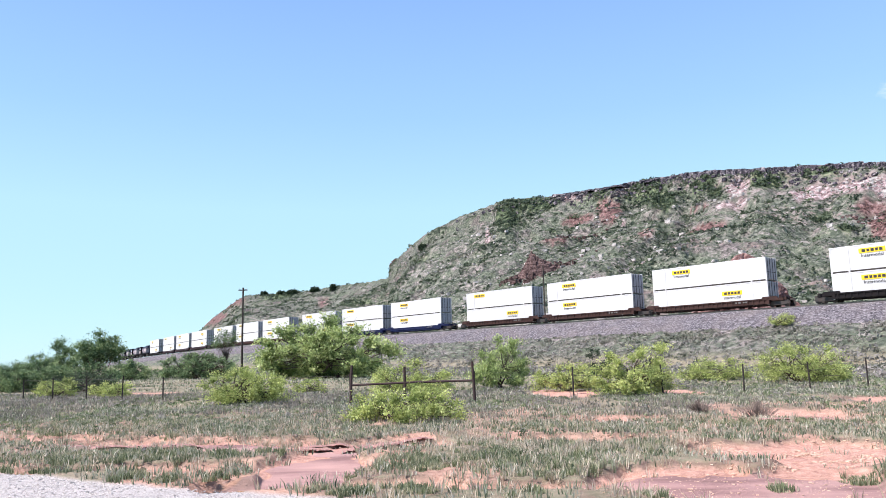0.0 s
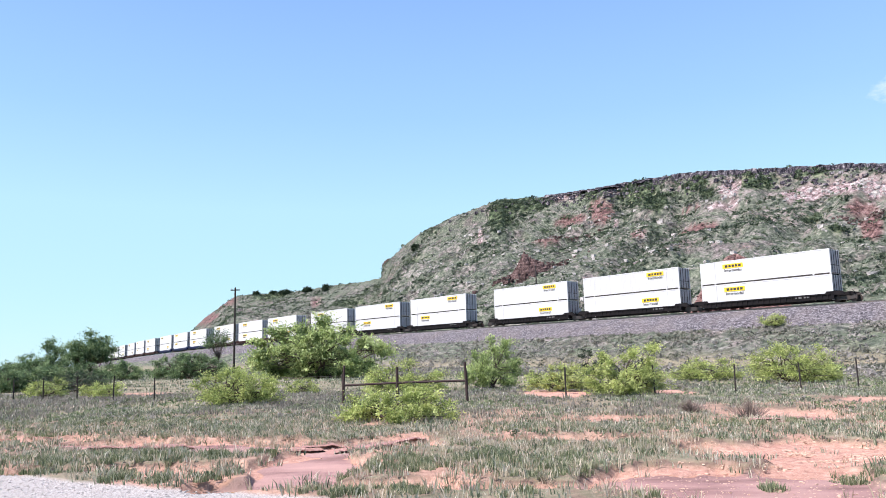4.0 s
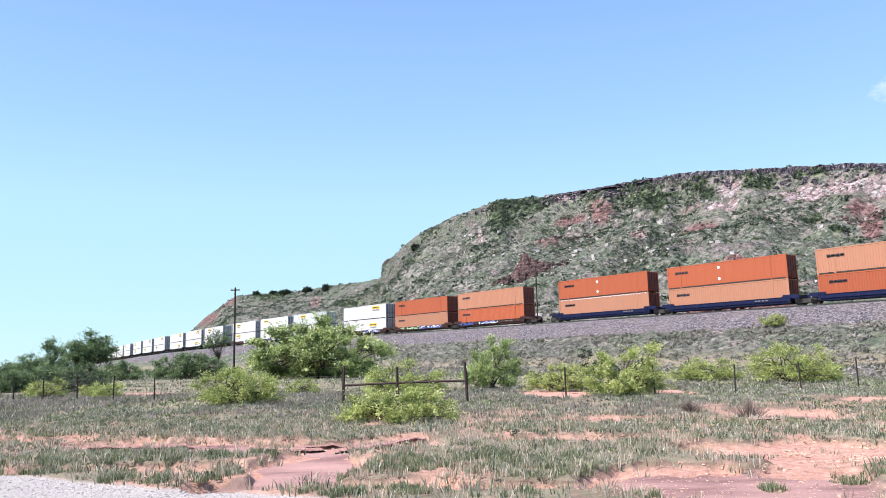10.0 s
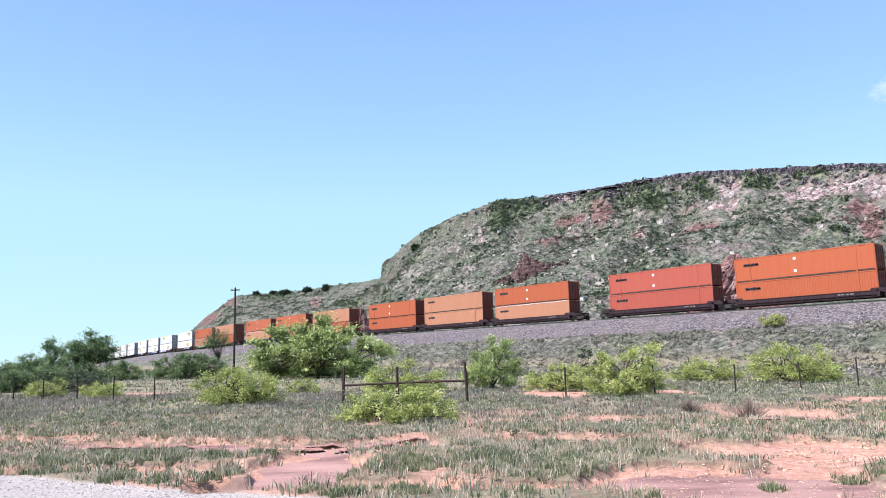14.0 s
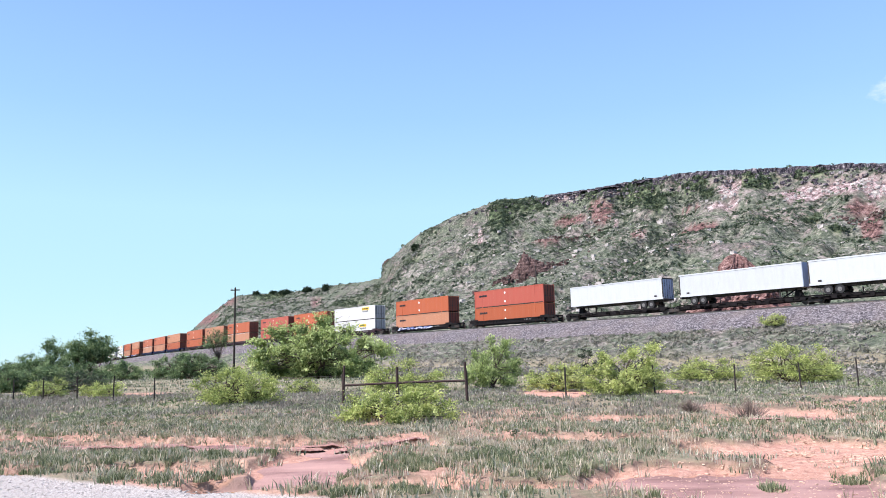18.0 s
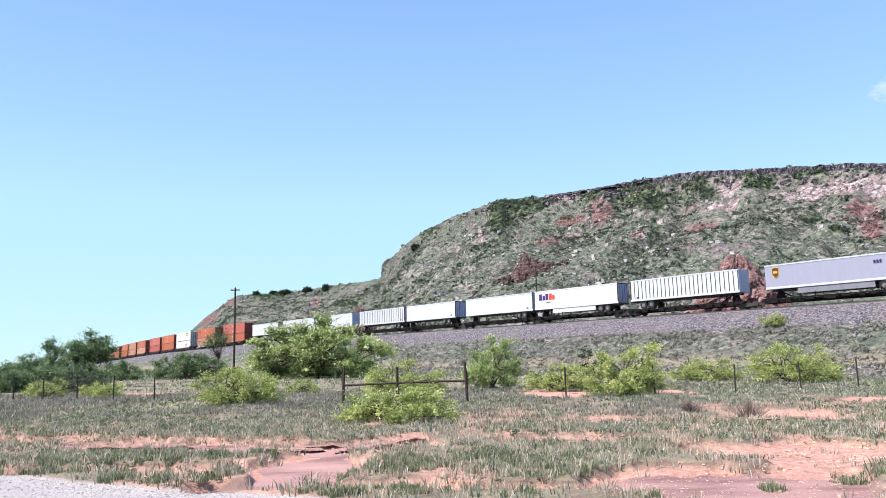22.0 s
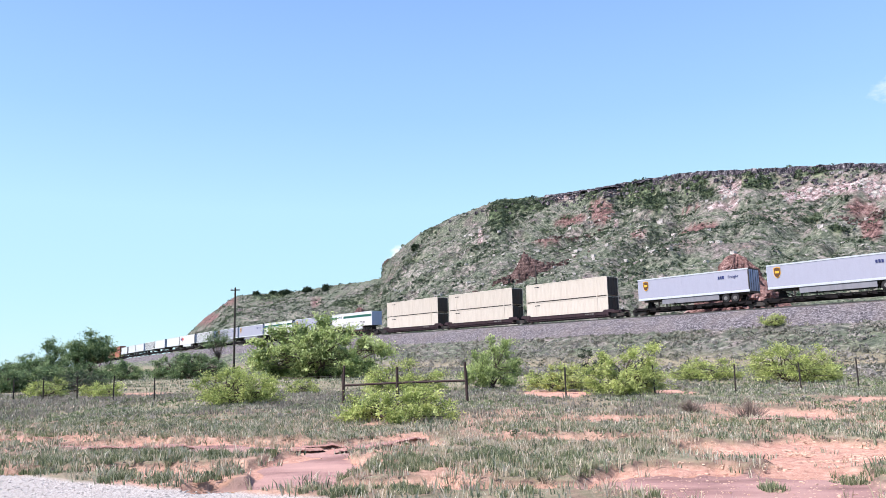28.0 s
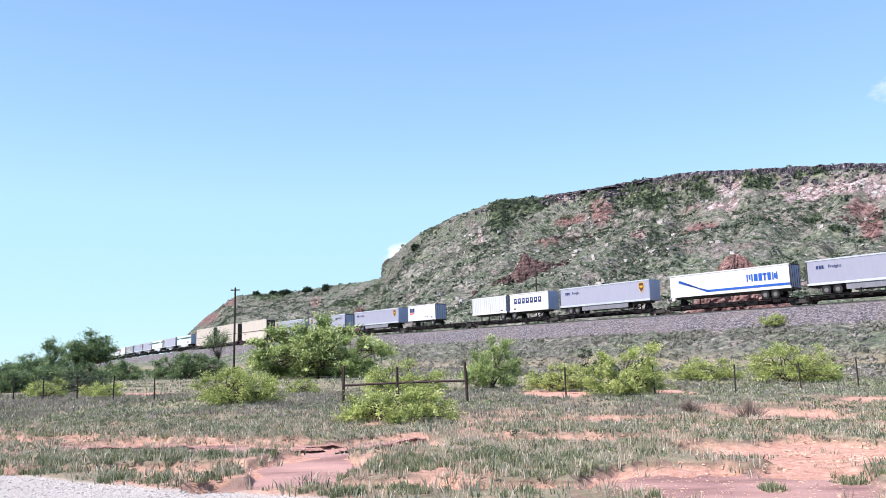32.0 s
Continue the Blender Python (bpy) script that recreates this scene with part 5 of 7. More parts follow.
def shrub(name, label, category, x, y, w, h, leaf, count, seed, size=0.1, stems=6, base=0.12, trunk=0.05, group="", upright=0.0):
    """A multi-stemmed bush or small tree: tapered limbs that fork, and sprays of leaves round their tips."""
    rng = np.random.default_rng(seed)
    rnd = random.Random(seed)
    z = ground_z(x, y)
    t = thing(name, label, category, group, pose(x, y, z - 0.03))
    g = Geo()
    tips = []
    nl = max(22, int((14 if w > 8 else 19) * min(w, 7)))
    for i in range(nl):
        a = rnd.uniform(0, 2 * math.pi)
        rr = math.sqrt(rnd.random()) * 0.44 * w
        k = rr / (0.5 * w)
        low = i % (3 if "tree" not in name else 4) == 0 and (w > 8 or "tree" not in name)
        if low:
            k = rnd.uniform(0.35, 0.95)
            rr = 0.46 * w * k
        zz = h * (1.0 if w > 8 else 0.74 + 0.45 * float(vnoise(np.array([3 + 1.3 * math.cos(a) + k]), np.array([3 + 1.3 * math.sin(a)]), seed)[0])) * (base + (0.92 - base) * rnd.uniform(0.12 if "tree" in name and base > 0 else 0.0, 1.0) * math.sqrt(max(0.05, 1 - k * k * 0.85)))
        if low:
            zz = h * rnd.uniform(0.05, 0.38)
        tips.append(Vector((rr * math.cos(a), rr * math.sin(a) * 0.85, zz)))
    roots = [Vector((rnd.uniform(-0.08, 0.08) * w * 0.4, rnd.uniform(-0.08, 0.08) * w * 0.4, 0)) for _ in range(stems)]
    forks = []
    for i, r0 in enumerate(roots):
        a = 2 * math.pi * i / stems + rnd.uniform(-0.4, 0.4)
        f = Vector((math.cos(a) * w * rnd.uniform(0.08, 0.24), math.sin(a) * w * 0.18, h * rnd.uniform(0.16, 0.36)))
        mid = r0.lerp(f, 0.5) + Vector((rnd.uniform(-1, 1), rnd.uniform(-1, 1), 0)) * 0.04 * w
        g.cyl(r0, mid, trunk, trunk * 0.8, 6)
        g.cyl(mid, f, trunk * 0.8, trunk * 0.55, 6)
        forks.append(f)
    for tip in tips:
        f = min(forks, key=lambda q: (q - tip).length + rnd.uniform(0, 0.3) * w)
        m = f.lerp(tip, 0.55) + Vector((rnd.uniform(-1, 1), rnd.uniform(-1, 1), rnd.uniform(-0.3, 0.8))) * 0.06 * w
        g.cyl(f, m, trunk * 0.45, trunk * 0.28, 5)
        g.cyl(m, tip, trunk * 0.28, trunk * 0.08, 4)
        for _ in range(3):
            q = tip + Vector((rnd.uniform(-1, 1), rnd.uniform(-1, 1), rnd.uniform(-0.3, 0.9))) * 0.13 * max(w, h)
            g.cyl(m.lerp(tip, rnd.random()), q, trunk * 0.14, trunk * 0.05, 3)
    part("trunk", g, BARK, t, "dark forked stems")
    per = count // nl
    C, D, TONE = [], [], []
    for tip in tips:
        fronds = rnd.randint(9, 14)
        lobe = rnd.uniform(-0.12, 0.12)
        for _ in range(fronds):
            k = max(4, int(per / 11.5 * rnd.uniform(0.6, 1.4)))
            out = np.array([tip.x, tip.y, 0.0]) / (0.5 * w)
            d = out * 0.7 + rng.normal(0, 0.55, 3) + np.array([0, 0, 0.6 + upright])
            d /= np.linalg.norm(d)
            ln = rnd.uniform(0.10, 0.25) * (0.45 * w + 0.55 * h) * (0.62 if "tree" in name and w > 8 else 0.85)
            s = rng.uniform(-0.25, 1.0, k)
            bend = np.array([d[0], d[1], -0.6]) * 0.5
            c = np.array(tip) + d * (s * ln)[:, None] + bend * (np.clip(s, 0, 1) ** 2 * ln)[:, None]
            c = c + rng.normal(0, 1, (k, 3)) * (ln * 0.10 * (1.2 - 0.5 * np.clip(s, 0, 1)) + size * 0.25)[:, None]
            C.append(c)
            D.append(np.tile(d, (k, 1)) * 0.6 + rng.normal(0, 0.4, (k, 3)))
            # tone climbs towards the tips: the crown's inner shade is put into leaf colour
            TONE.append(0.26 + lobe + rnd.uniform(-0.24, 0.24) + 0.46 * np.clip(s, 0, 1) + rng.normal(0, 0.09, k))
    C, D, TONE = np.concatenate(C), np.concatenate(D), np.concatenate(TONE)
    D[:, 2] += upright
    keep = C[:, 2] > 0.04 * h
    V, F = leaf_quads(C[keep], D[keep], size, size * 0.45, rng, 0.25 - upright)
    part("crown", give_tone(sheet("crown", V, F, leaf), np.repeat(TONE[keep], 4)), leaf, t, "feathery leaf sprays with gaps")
    return t


BUSHES = [
    # name, label, x, y, width, height, leaf, leaves, leaf size, stems
    ("mesquite_bush", "bright yellow-green mesquite bush before the brace posts", -1.38, 20.2, 3.5, 0.86, LEAF_BRIGHT, 7600, 0.11, 10),
    ("shrub", "upright mid-green shrub on the plain behind the fence", 2.55, 41.0, 3.1, 3.3, LEAF_MID, 4600, 0.17, 7),
    ("mesquite_bush", "round light green mesquite bush beside fence posts", 7.0, 28.9, 3.0, 2.3, LEAF_BRIGHT, 6200, 0.13, 7),
    ("mesquite_bush", "low spreading green mesquite bush by the fence", 5.0, 33.0, 3.2, 1.35, LEAF_BRIGHT, 3600, 0.13, 6),
    ("mesquite_bush", "long low yellow-green bush behind the fence", 15.6, 44.5, 4.4, 1.3, LEAF_BRIGHT, 4200, 0.15, 8),
    ("mesquite_bush", "wide yellow-green mesquite bush with a flat crown", 18.2, 38.8, 4.6, 2.15, LEAF_BRIGHT, 6200, 0.15, 8),
    ("mesquite_bush", "small green bush at the foot of a wider one", 20.6, 39.6, 1.8, 1.2, LEAF_MID, 1400, 0.14, 5),
    ("mesquite_bush", "yellow-green mesquite bush with thin dark stems", -8.7, 30.6, 3.6, 1.75, LEAF_BRIGHT, 5400, 0.13, 8),
    ("mesquite_bush", "small pale green bush in the grass", -8.1, 41.0, 2.0, 0.9, LEAF_BRIGHT, 1300, 0.13, 5),
    ("mesquite_bush", "yellow-green bush behind the brace posts", -2.3, 38.5, 4.4, 1.8, LEAF_BRIGHT, 4600, 0.15, 7),
    ("mesquite_bush", "low green bush among weeds", 6.4, 39.5, 2.0, 1.1, LEAF_MID, 1500, 0.14, 5),
    ("mesquite_tree", "large spreading mesquite tree with dark shaded limbs", -11.9, 71.5, 14.2, 6.3, LEAF_MID, 17000, 0.40, 9),
    ("oak_tree", "round dark green tree with a dense crown", -27.0, 56.0, 3.3, 4.2, LEAF_DARK, 3600, 0.20, 3),
    ("oak_tree", "broad dark green tree at the plain's edge", -31.0, 55.0, 3.6, 2.9, LEAF_DARK, 2600, 0.20, 6),
    ("oak_tree", "dark green tree with a tall open top", -30.2, 56.5, 2.2, 4.0, LEAF_DARK, 1200, 0.20, 3),
    ("shrub", "dark green shrub under taller trees", -25.9, 52.0, 4.2, 2.1, LEAF_DARK, 2600, 0.19, 7),
    ("shrub", "dark green brush beneath taller trees", -31.3, 51.0, 5.0, 2.4, LEAF_DARK, 2600, 0.2, 7),
    ("shrub", "dark green brush beneath taller trees", -28.5, 50.0, 4.8, 2.2, LEAF_DARK, 2600, 0.2, 7),
    ("shrub", "grey-green brush beyond the wire fence", -23.6, 46.5, 4.6, 1.2, THICKET, 2600, 0.18, 7),
    ("mesquite_bush", "light green bush by the wire fence", -22.2, 41.0, 2.2, 1.15, LEAF_BRIGHT, 1900, 0.14, 6),
    ("mesquite_bush", "light green bush among weeds by the fence", -18.6, 40.0, 2.3, 1.1, LEAF_BRIGHT, 1900, 0.14, 6),
    ("oak_tree", "low wide dark tree with twisted black limbs", -29.0, 83.0, 10.0, 3.0, LEAF_DARK, 4200, 0.27, 8),
    ("mesquite_tree", "thin small tree with a sparse crown", -26.8, 86.0, 2.7, 6.0, LEAF_DARK, 420, 0.25, 2),
    ("shrub", "mid-green shrub on the low bank", -37.0, 84.0, 5.0, 2.2, LEAF_DARK, 3000, 0.25, 6),
    ("mesquite_bush", "yellow-green bush high on the railway bank", 37.4, 83.0, 3.4, 1.7, LEAF_BRIGHT, 1500, 0.2, 6),
    ("mesquite_bush", "leafy green bush on the slope of the bank", 4.6, 62.0, 3.0, 2.4, LEAF_MID, 1500, 0.2, 6),
    ("juniper", "small dark juniper on the bank", 9.3, 47.0, 1.3, 2.5, LEAF_CEDAR, 1100, 0.14, 3),
    ("juniper", "dark pointed juniper on the bank", 13.6, 52.5, 1.4, 1.7, LEAF_CEDAR, 900, 0.15, 3),
]
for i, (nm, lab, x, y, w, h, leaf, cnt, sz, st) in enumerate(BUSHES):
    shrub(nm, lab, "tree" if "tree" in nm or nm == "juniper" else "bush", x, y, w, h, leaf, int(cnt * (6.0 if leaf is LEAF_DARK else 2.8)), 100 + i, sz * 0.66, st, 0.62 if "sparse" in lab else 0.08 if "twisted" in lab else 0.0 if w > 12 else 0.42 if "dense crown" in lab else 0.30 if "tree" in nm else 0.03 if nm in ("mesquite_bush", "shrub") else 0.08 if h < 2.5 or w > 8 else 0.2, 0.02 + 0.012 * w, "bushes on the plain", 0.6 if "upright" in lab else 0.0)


for az, w, h in ((-9.26, 3.6, 4.6), (-10.66, 6.0, 3.2), (-12.4, 8.0, 3.4), (-13.2, 4.5, 2.6), (-14.5, 5.0, 3.4), (-2.2, 3.6, 3.0)):
    r = float(np.interp(az, CREST_AZ, CREST_R)) - (16 if az > -5 else 9)
    shrub("juniper", "dark juniper on the mesa's ridge", "tree", r * math.sin(radians(az)), r * math.cos(radians(az)), w, h, LEAF_CEDAR, 900, int(300 - az * 10), 0.5, 4, 0.05, 0.12, "junipers on the ridge")


def dry_bush(x, y, w, h, seed, label):
    rnd = random.Random(seed)
    t = thing("dry_bush", label, "bush", "", pose(x, y, ground_z(x, y)))
    g = Geo()
    for _ in range(260):
        a, k = rnd.uniform(0, 2 * math.pi), rnd.random()
        p = Vector((math.cos(a) * w * 0.12 * k, math.sin(a) * w * 0.12 * k, 0))
        q = Vector((math.cos(a) * w * 0.5 * k, math.sin(a) * w * 0.5 * k, h * rnd.uniform(0.5, 1) * (1 - 0.4 * k)))
        m = p.lerp(q, 0.5) + Vector((rnd.uniform(-1, 1), rnd.uniform(-1, 1), 0.4)) * 0.05
        g.cyl(p, m, 0.006, 0.005, 3)
        g.cyl(m, q, 0.005, 0.002, 3)
    tagged(part("twig_tangle", g, DRYTWIG, t), kind="stuff")


dry_bush(7.7, 19.0, 1.15, 0.68, 5, "grey dry leafless bush on red soil")
dry_bush(6.6, 20.2, 0.9, 0.4, 6, "low grey dry bush on red soil")


# ---- cover that nobody could count ----
def tufts(name, label, x, y, height, blades, mat, seed, spread=0.12, width=0.010, category="grass", limp=0.65):
    """Clumps of bent blades, all in one mesh."""
    rng = np.random.default_rng(seed)
    dry = np.ones(len(x), bool)
    for k in range(len(PUDDLES)):
        dry &= puddle_near(x, y, k) > 1.9
    x, y, height = x[dry], y[dry], height[dry]
    spread, width = (v if np.ndim(v) == 0 else v[dry] for v in (spread, width))
    z = ground_height(x, y)[0] - 0.15 * soil_mask(x, y) * np.clip((30 - np.hypot(x, y)) / 8, 0, 1)
    n = len(x)
    X, Y, Z, H = (np.repeat(a, blades) for a in (x, y, z, height))
    m = n * blades
    a, k = rng.uniform(0, 2 * np.pi, m), np.sqrt(rng.random(m))
    sp = spread if np.ndim(spread) == 0 else np.repeat(spread, blades)
    bx, by = X + np.cos(a) * k * sp, Y + np.sin(a) * k * sp
    hh = H * rng.uniform(0.45, 1.1, m)
    lean = hh * rng.uniform(0.05, limp, m)
    ox, oy = np.cos(a) * lean, np.sin(a) * lean
    b = rng.uniform(0, 2 * np.pi, m)
    wd = width if np.ndim(width) == 0 else np.repeat(width, blades)
    wx, wy = np.cos(b) * wd, np.sin(b) * wd
    base = np.stack([bx, by, Z - 0.02], -1)
    V = np.stack([base + np.stack([wx, wy, 0 * wx], -1), base - np.stack([wx, wy, 0 * wx], -1),
                  base + np.stack([ox * 0.35 - wx * 0.7, oy * 0.35 - wy * 0.7, hh * 0.6], -1), base + np.stack([ox * 0.35 + wx * 0.7, oy * 0.35 + wy * 0.7, hh * 0.6], -1),
                  base + np.stack([ox, oy, hh], -1)], 1).reshape(-1, 3)
    i = np.arange(m)[:, None] * 5
    F = np.concatenate([i + np.array([[0, 1, 2]]), i + np.array([[0, 2, 3]]), i + np.array([[3, 2, 4]])])
    return tagged(new(name, sheet(name, V, F, mat)), label, category, kind="stuff")


def scattered(n, seed, y0, y1, reach):
    rng = np.random.default_rng(seed)
    y = np.sqrt(rng.uniform(y0 * y0, y1 * y1, n))
    return rng, rng.uniform(-reach, reach, n) * y, y


STRIPS = [(-5.7, 13.6, 2.7, 1.0, 2600), (-6.6, 12.3, 1.05, 0.5, 700), (-4.3, 11.1, 1.0, 0.5, 700), (-1.1, 9.55, 1.2, 0.42, 620), (-0.85, 11.8, 0.95, 1.0, 900), (1.15, 11.8, 1.25, 1.5, 1600), (2.0, 13.4, 2.0, 1.35, 1300), (4.2, 10.0, 0.2, 0.3, 60),
          (5.5, 10.1, 0.5, 0.7, 170), (0.9, 9.1, 0.32, 0.3, 90), (2.4, 8.9, 0.28, 0.28, 70), (5.0, 16.9, 4.9, 0.9, 1900), (-6.5, 18.7, 5.2, 1.7, 2600), (-9.5, 21.5, 4.5, 2.0, 1900)]


def build_cover():
    # green tufts, thick where no wash is
    rng, x, y = scattered(34000, 1, 8.0, 30.0, 0.68)
    n1 = fbm(x / 1.6, y / 2.4, 3, 111)
    bare = soil_mask(x, y)
    keep = (rng.random(len(x)) < (0.12 + 1.7 * (n1 - 0.36)) * (1 - 0.985 * np.maximum(bare, mud_mask(x, y))) * np.interp(y, [9, 13, 19, 30], [0.6, 0.85, 0.7, 0.5])) & (road_mask(x, y) < 0.3)
    x, y = x[keep], y[keep]
    h = (0.05 + 0.10 * rng.random(len(x)) + 0.08 * fbm(x / 3, y / 3, 2, 113)) * np.interp(y, [9, 14, 24], [1.0, 0.85, 0.75])
    tufts("grass", "green and straw pasture grass in tufts", x, y, h, 9, GRASS, 2, 0.09 + 0.004 * y, 0.006 + 0.0004 * y)
    # thick strips of bunch grass between the washes
    for k, (cx, cy, rx, ry, cnt) in enumerate(STRIPS):
        rng = np.random.default_rng(200 + k)
        x, y = cx + rx * rng.uniform(-1, 1, cnt), cy + ry * rng.uniform(-1, 1, cnt)
        d = ((x - cx) / rx) ** 2 + ((y - cy) / ry) ** 2 + 1.1 * (fbm(x / 0.7, y / 0.9, 3, 117) - 0.5)
        keep = (d < 0.9) & (road_mask(x, y) < 0.25) & (rng.random(cnt) < np.clip((fbm(x / 0.3, y / 0.45, 3, 119) - 0.475) * 9, 0, 1))
        x, y = x[keep], y[keep]
        tufts("bunch_grass", "thick grey-green bunch grass with pale tips", x, y, (0.05 + 0.105 * rng.random(len(x)) ** 1.3) * (0.8 if cy > 15 else 1.0), 20, BUNCH, 210 + k, 0.05, 0.0048 + 0.0001 * cy, limp=0.42)
    # straw tufts on the washes' edges
    rng, x, y = scattered(9000, 3, 8.3, 21.0, 0.66)
    bare = soil_mask(x, y)
    keep = (rng.random(len(x)) < 0.65 * np.exp(-((bare - 0.35) / 0.3) ** 2)) & (road_mask(x, y) < 0.2)
    x, y = x[keep], y[keep]
    tufts("dry_grass", "pale dry grass tufts at the edge of bare soil", x, y, 0.12 + 0.12 * rng.random(len(x)), 8, STRAW, 4, 0.07, 0.008)
    # bleached stems standing among the rubble and along the eroded bank
    for k, (cx, cy, rx, ry, cnt) in enumerate(((2.4, 14.0, 2.3, 1.5, 1300), (-5.6, 16.4, 2.3, 0.9, 900), (-1.2, 16.0, 1.8, 0.6, 400), (0.9, 10.8, 1.2, 0.9, 260))):
        rng = np.random.default_rng(240 + k)
        x, y = cx + rx * rng.uniform(-1, 1, cnt), cy + ry * rng.uniform(-1, 1, cnt)
        keep = (fbm(x / 0.4, y / 0.6, 3, 121 + k) > 0.47) & (mud_mask(x, y) < 0.6)
        x, y = x[keep], y[keep]
        tufts("dry_grass", "bleached dry grass stems on red soil", x, y, 0.06 + 0.11 * rng.random(len(x)), 8, STRAW, 250 + k, 0.045, 0.006, limp=0.4)
    # farther pasture and the foot of the bank
    rng, x, y = scattered(42000, 5, 28.0, 128.0, 0.66)
    side, rz = track_near(x, y)
    keep = (side < -19) & (rng.random(len(x)) < (0.3 + 1.2 * (fbm(x / 6, y / 6, 3, 115) - 0.25)) * (1 - 0.95 * soil_mask(x, y)))
    x, y = x[keep], y[keep]
    tufts("meadow", "greyish green weeds and grass on the plain", x, y, 0.08 + 0.15 * rng.random(len(x)), 4, GRASS, 6, 0.42, np.interp(y, [28, 60, 128], [0.025, 0.04, 0.08]), "weeds")


build_cover()


def clumps(name, label, x, y, z, r, mat, seed, leaves=16, flat=0.8, category="scrub", tone=None, facet=1.0):
    """Low bushes far off: each a tangle of leaf-sized facets that share the bush's tone."""
    rng = np.random.default_rng(seed)
    n = len(x) * leaves
    X, Y, Z, R = (np.repeat(a, leaves) for a in (x, y, z, r))
    own = rng.random(len(x)) if tone is None else tone
    u = rng.normal(0, 1, (n, 3))
    u /= np.linalg.norm(u, axis=1)[:, None]
    u[:, 2] = np.abs(u[:, 2]) * flat
    c = np.stack([X, Y, Z], -1) + u * (R * rng.uniform(0.45, 1.0, n))[:, None]
    d = rng.normal(0, 1, (n, 3))
    d /= np.linalg.norm(d, axis=1)[:, None]
    s = np.cross(d, u + rng.normal(0, 0.4, (n, 3)))
    s /= np.linalg.norm(s, axis=1)[:, None] + 1e-6
    k = (facet * R * rng.uniform(0.35, 0.75, n))[:, None]
    V = np.stack([c - d * k * 0.6, c + s * k * 0.55, c + d * k * 0.7], 1).reshape(-1, 3)
    me = give_tone(sheet(name, V, np.arange(3 * n).reshape(-1, 3), mat), np.repeat(np.repeat(own, leaves) + rng.normal(0, 0.07, n), 3))
    return tagged(new(name, me), label, category, kind="stuff")


def build_scrub():
    # on the mesa
    rng = np.random.default_rng(7)
    az = rng.uniform(-20, 34, 210000)
    rr = np.sqrt(rng.uniform(95.0 ** 2, np.where(az < -8, 590.0, 420.0) ** 2))
    x, y = rr * np.sin(np.radians(az)), rr * np.cos(np.radians(az))
    hz, t, steep = hill_height(x, y)
    side, _ = track_near(x, y)
    along, up = -0.643 * x + 0.766 * y, 0.766 * x + 0.643 * y
    streaky = fbm(along / 9 + 1.5 * fbm(x / 25, y / 25, 2, 123), up / 38, 3, 125)
    keep = (t > 0.02) & (t < 1.0) & (side > 12) & (rng.random(len(x)) < np.clip(0.34 + 2.2 * (streaky - 0.42), 0.14, 0.9))
    x, y, streaky = x[keep], y[keep], streaky[keep]
    z = ground_height(x, y)[0]
    rocky = np.maximum(face_mask(PALE, x, y, z, 173), face_mask(RED, x, y, z, 175))
    stay = rng.random(len(x)) > 0.72 * rocky
    x, y, z, streaky = x[stay], y[stay], z[stay], streaky[stay]
    r = 0.22 + 0.75 * rng.random(len(x)) ** 4 + 0.5 * np.clip(streaky - 0.5, 0, 1)
    tone = 0.52 - 0.10 * (np.degrees(np.arctan2(x, y)) > 14) - 0.9 * (streaky - 0.45) + rng.normal(0, 0.24, len(x)) - 0.2 * (r > 0.6)
    clumps("hill_scrub", "olive and grey-green scrub streaked down the mesa's slope", x, y, z - 0.08, r, SCRUB, 8, 8, 0.7, tone=tone, facet=1.45)
    # thickets of darker juniper and oak brush
    az = rng.uniform(-19, 36, 26000)
    rr = np.sqrt(rng.uniform(110.0 ** 2, 540.0 ** 2, 26000))
    x, y = rr * np.sin(np.radians(az)), rr * np.cos(np.radians(az))
    hz, t, steep = hill_height(x, y)
    n = fbm(x / 17, y / 17 + 5, 3, 131)
    on = face_mask(THICK, x, y, hz, 171)
    keep = (t > 0.03) & (t < 1.004) & (rng.random(len(x)) < np.maximum(0.75 * on, 0.6 * np.clip((n - 0.58) * 5, 0, 1) * (0.2 + 0.9 * (t > 0.5))))
    x, y = x[keep], y[keep]
    clumps("hill_thicket", "dark green thickets on the upper slope", x, y, ground_height(x, y)[0] - 0.1, 0.6 + 1.1 * rng.random(len(x)), THICKET, 9, 20)
    # weeds on the railway bank and the plain before it
    rng, x, y = scattered(160000, 11, 40.0, 160.0, 0.72)
    side, rz = track_near(x, y)
    near = fbm(x / 5, y / 5, 3, 141)
    keep = (side < -5.6) & (side > -42) & (rng.random(len(x)) < 0.30 + 1.1 * (near - 0.3))
    x, y, near = x[keep], y[keep], near[keep]
    clumps("bank_weeds", "grey-brown weeds on the railway bank", x, y, ground_height(x, y)[0] - 0.05, 0.15 + 0.42 * rng.random(len(x)) ** 2.5, WEED, 12, 9, tone=0.66 - 1.2 * (near - 0.5) + rng.normal(0, 0.24, len(x)), facet=1.2)
    az = np.concatenate([a + rng.uniform(-1.3, 1.3, int(700 * da)) * da for a, _, da, _ in THICK])
    rr = rng.uniform(150, 300, len(az))
    x, y = rr * np.sin(np.radians(az)), rr * np.cos(np.radians(az))
    hz, t, steep = hill_height(x, y)
    keep = (t > 0.02) & (t < 0.99) & (rng.random(len(x)) < face_mask(THICK, x, y, hz, 171))
    x, y = x[keep], y[keep]
    clumps("hill_thicket", "dense green oak brush in patches below the rim", x, y, ground_height(x, y)[0] - 0.1, 0.6 + 1.0 * rng.random(len(x)), THICKET, 19, 20)
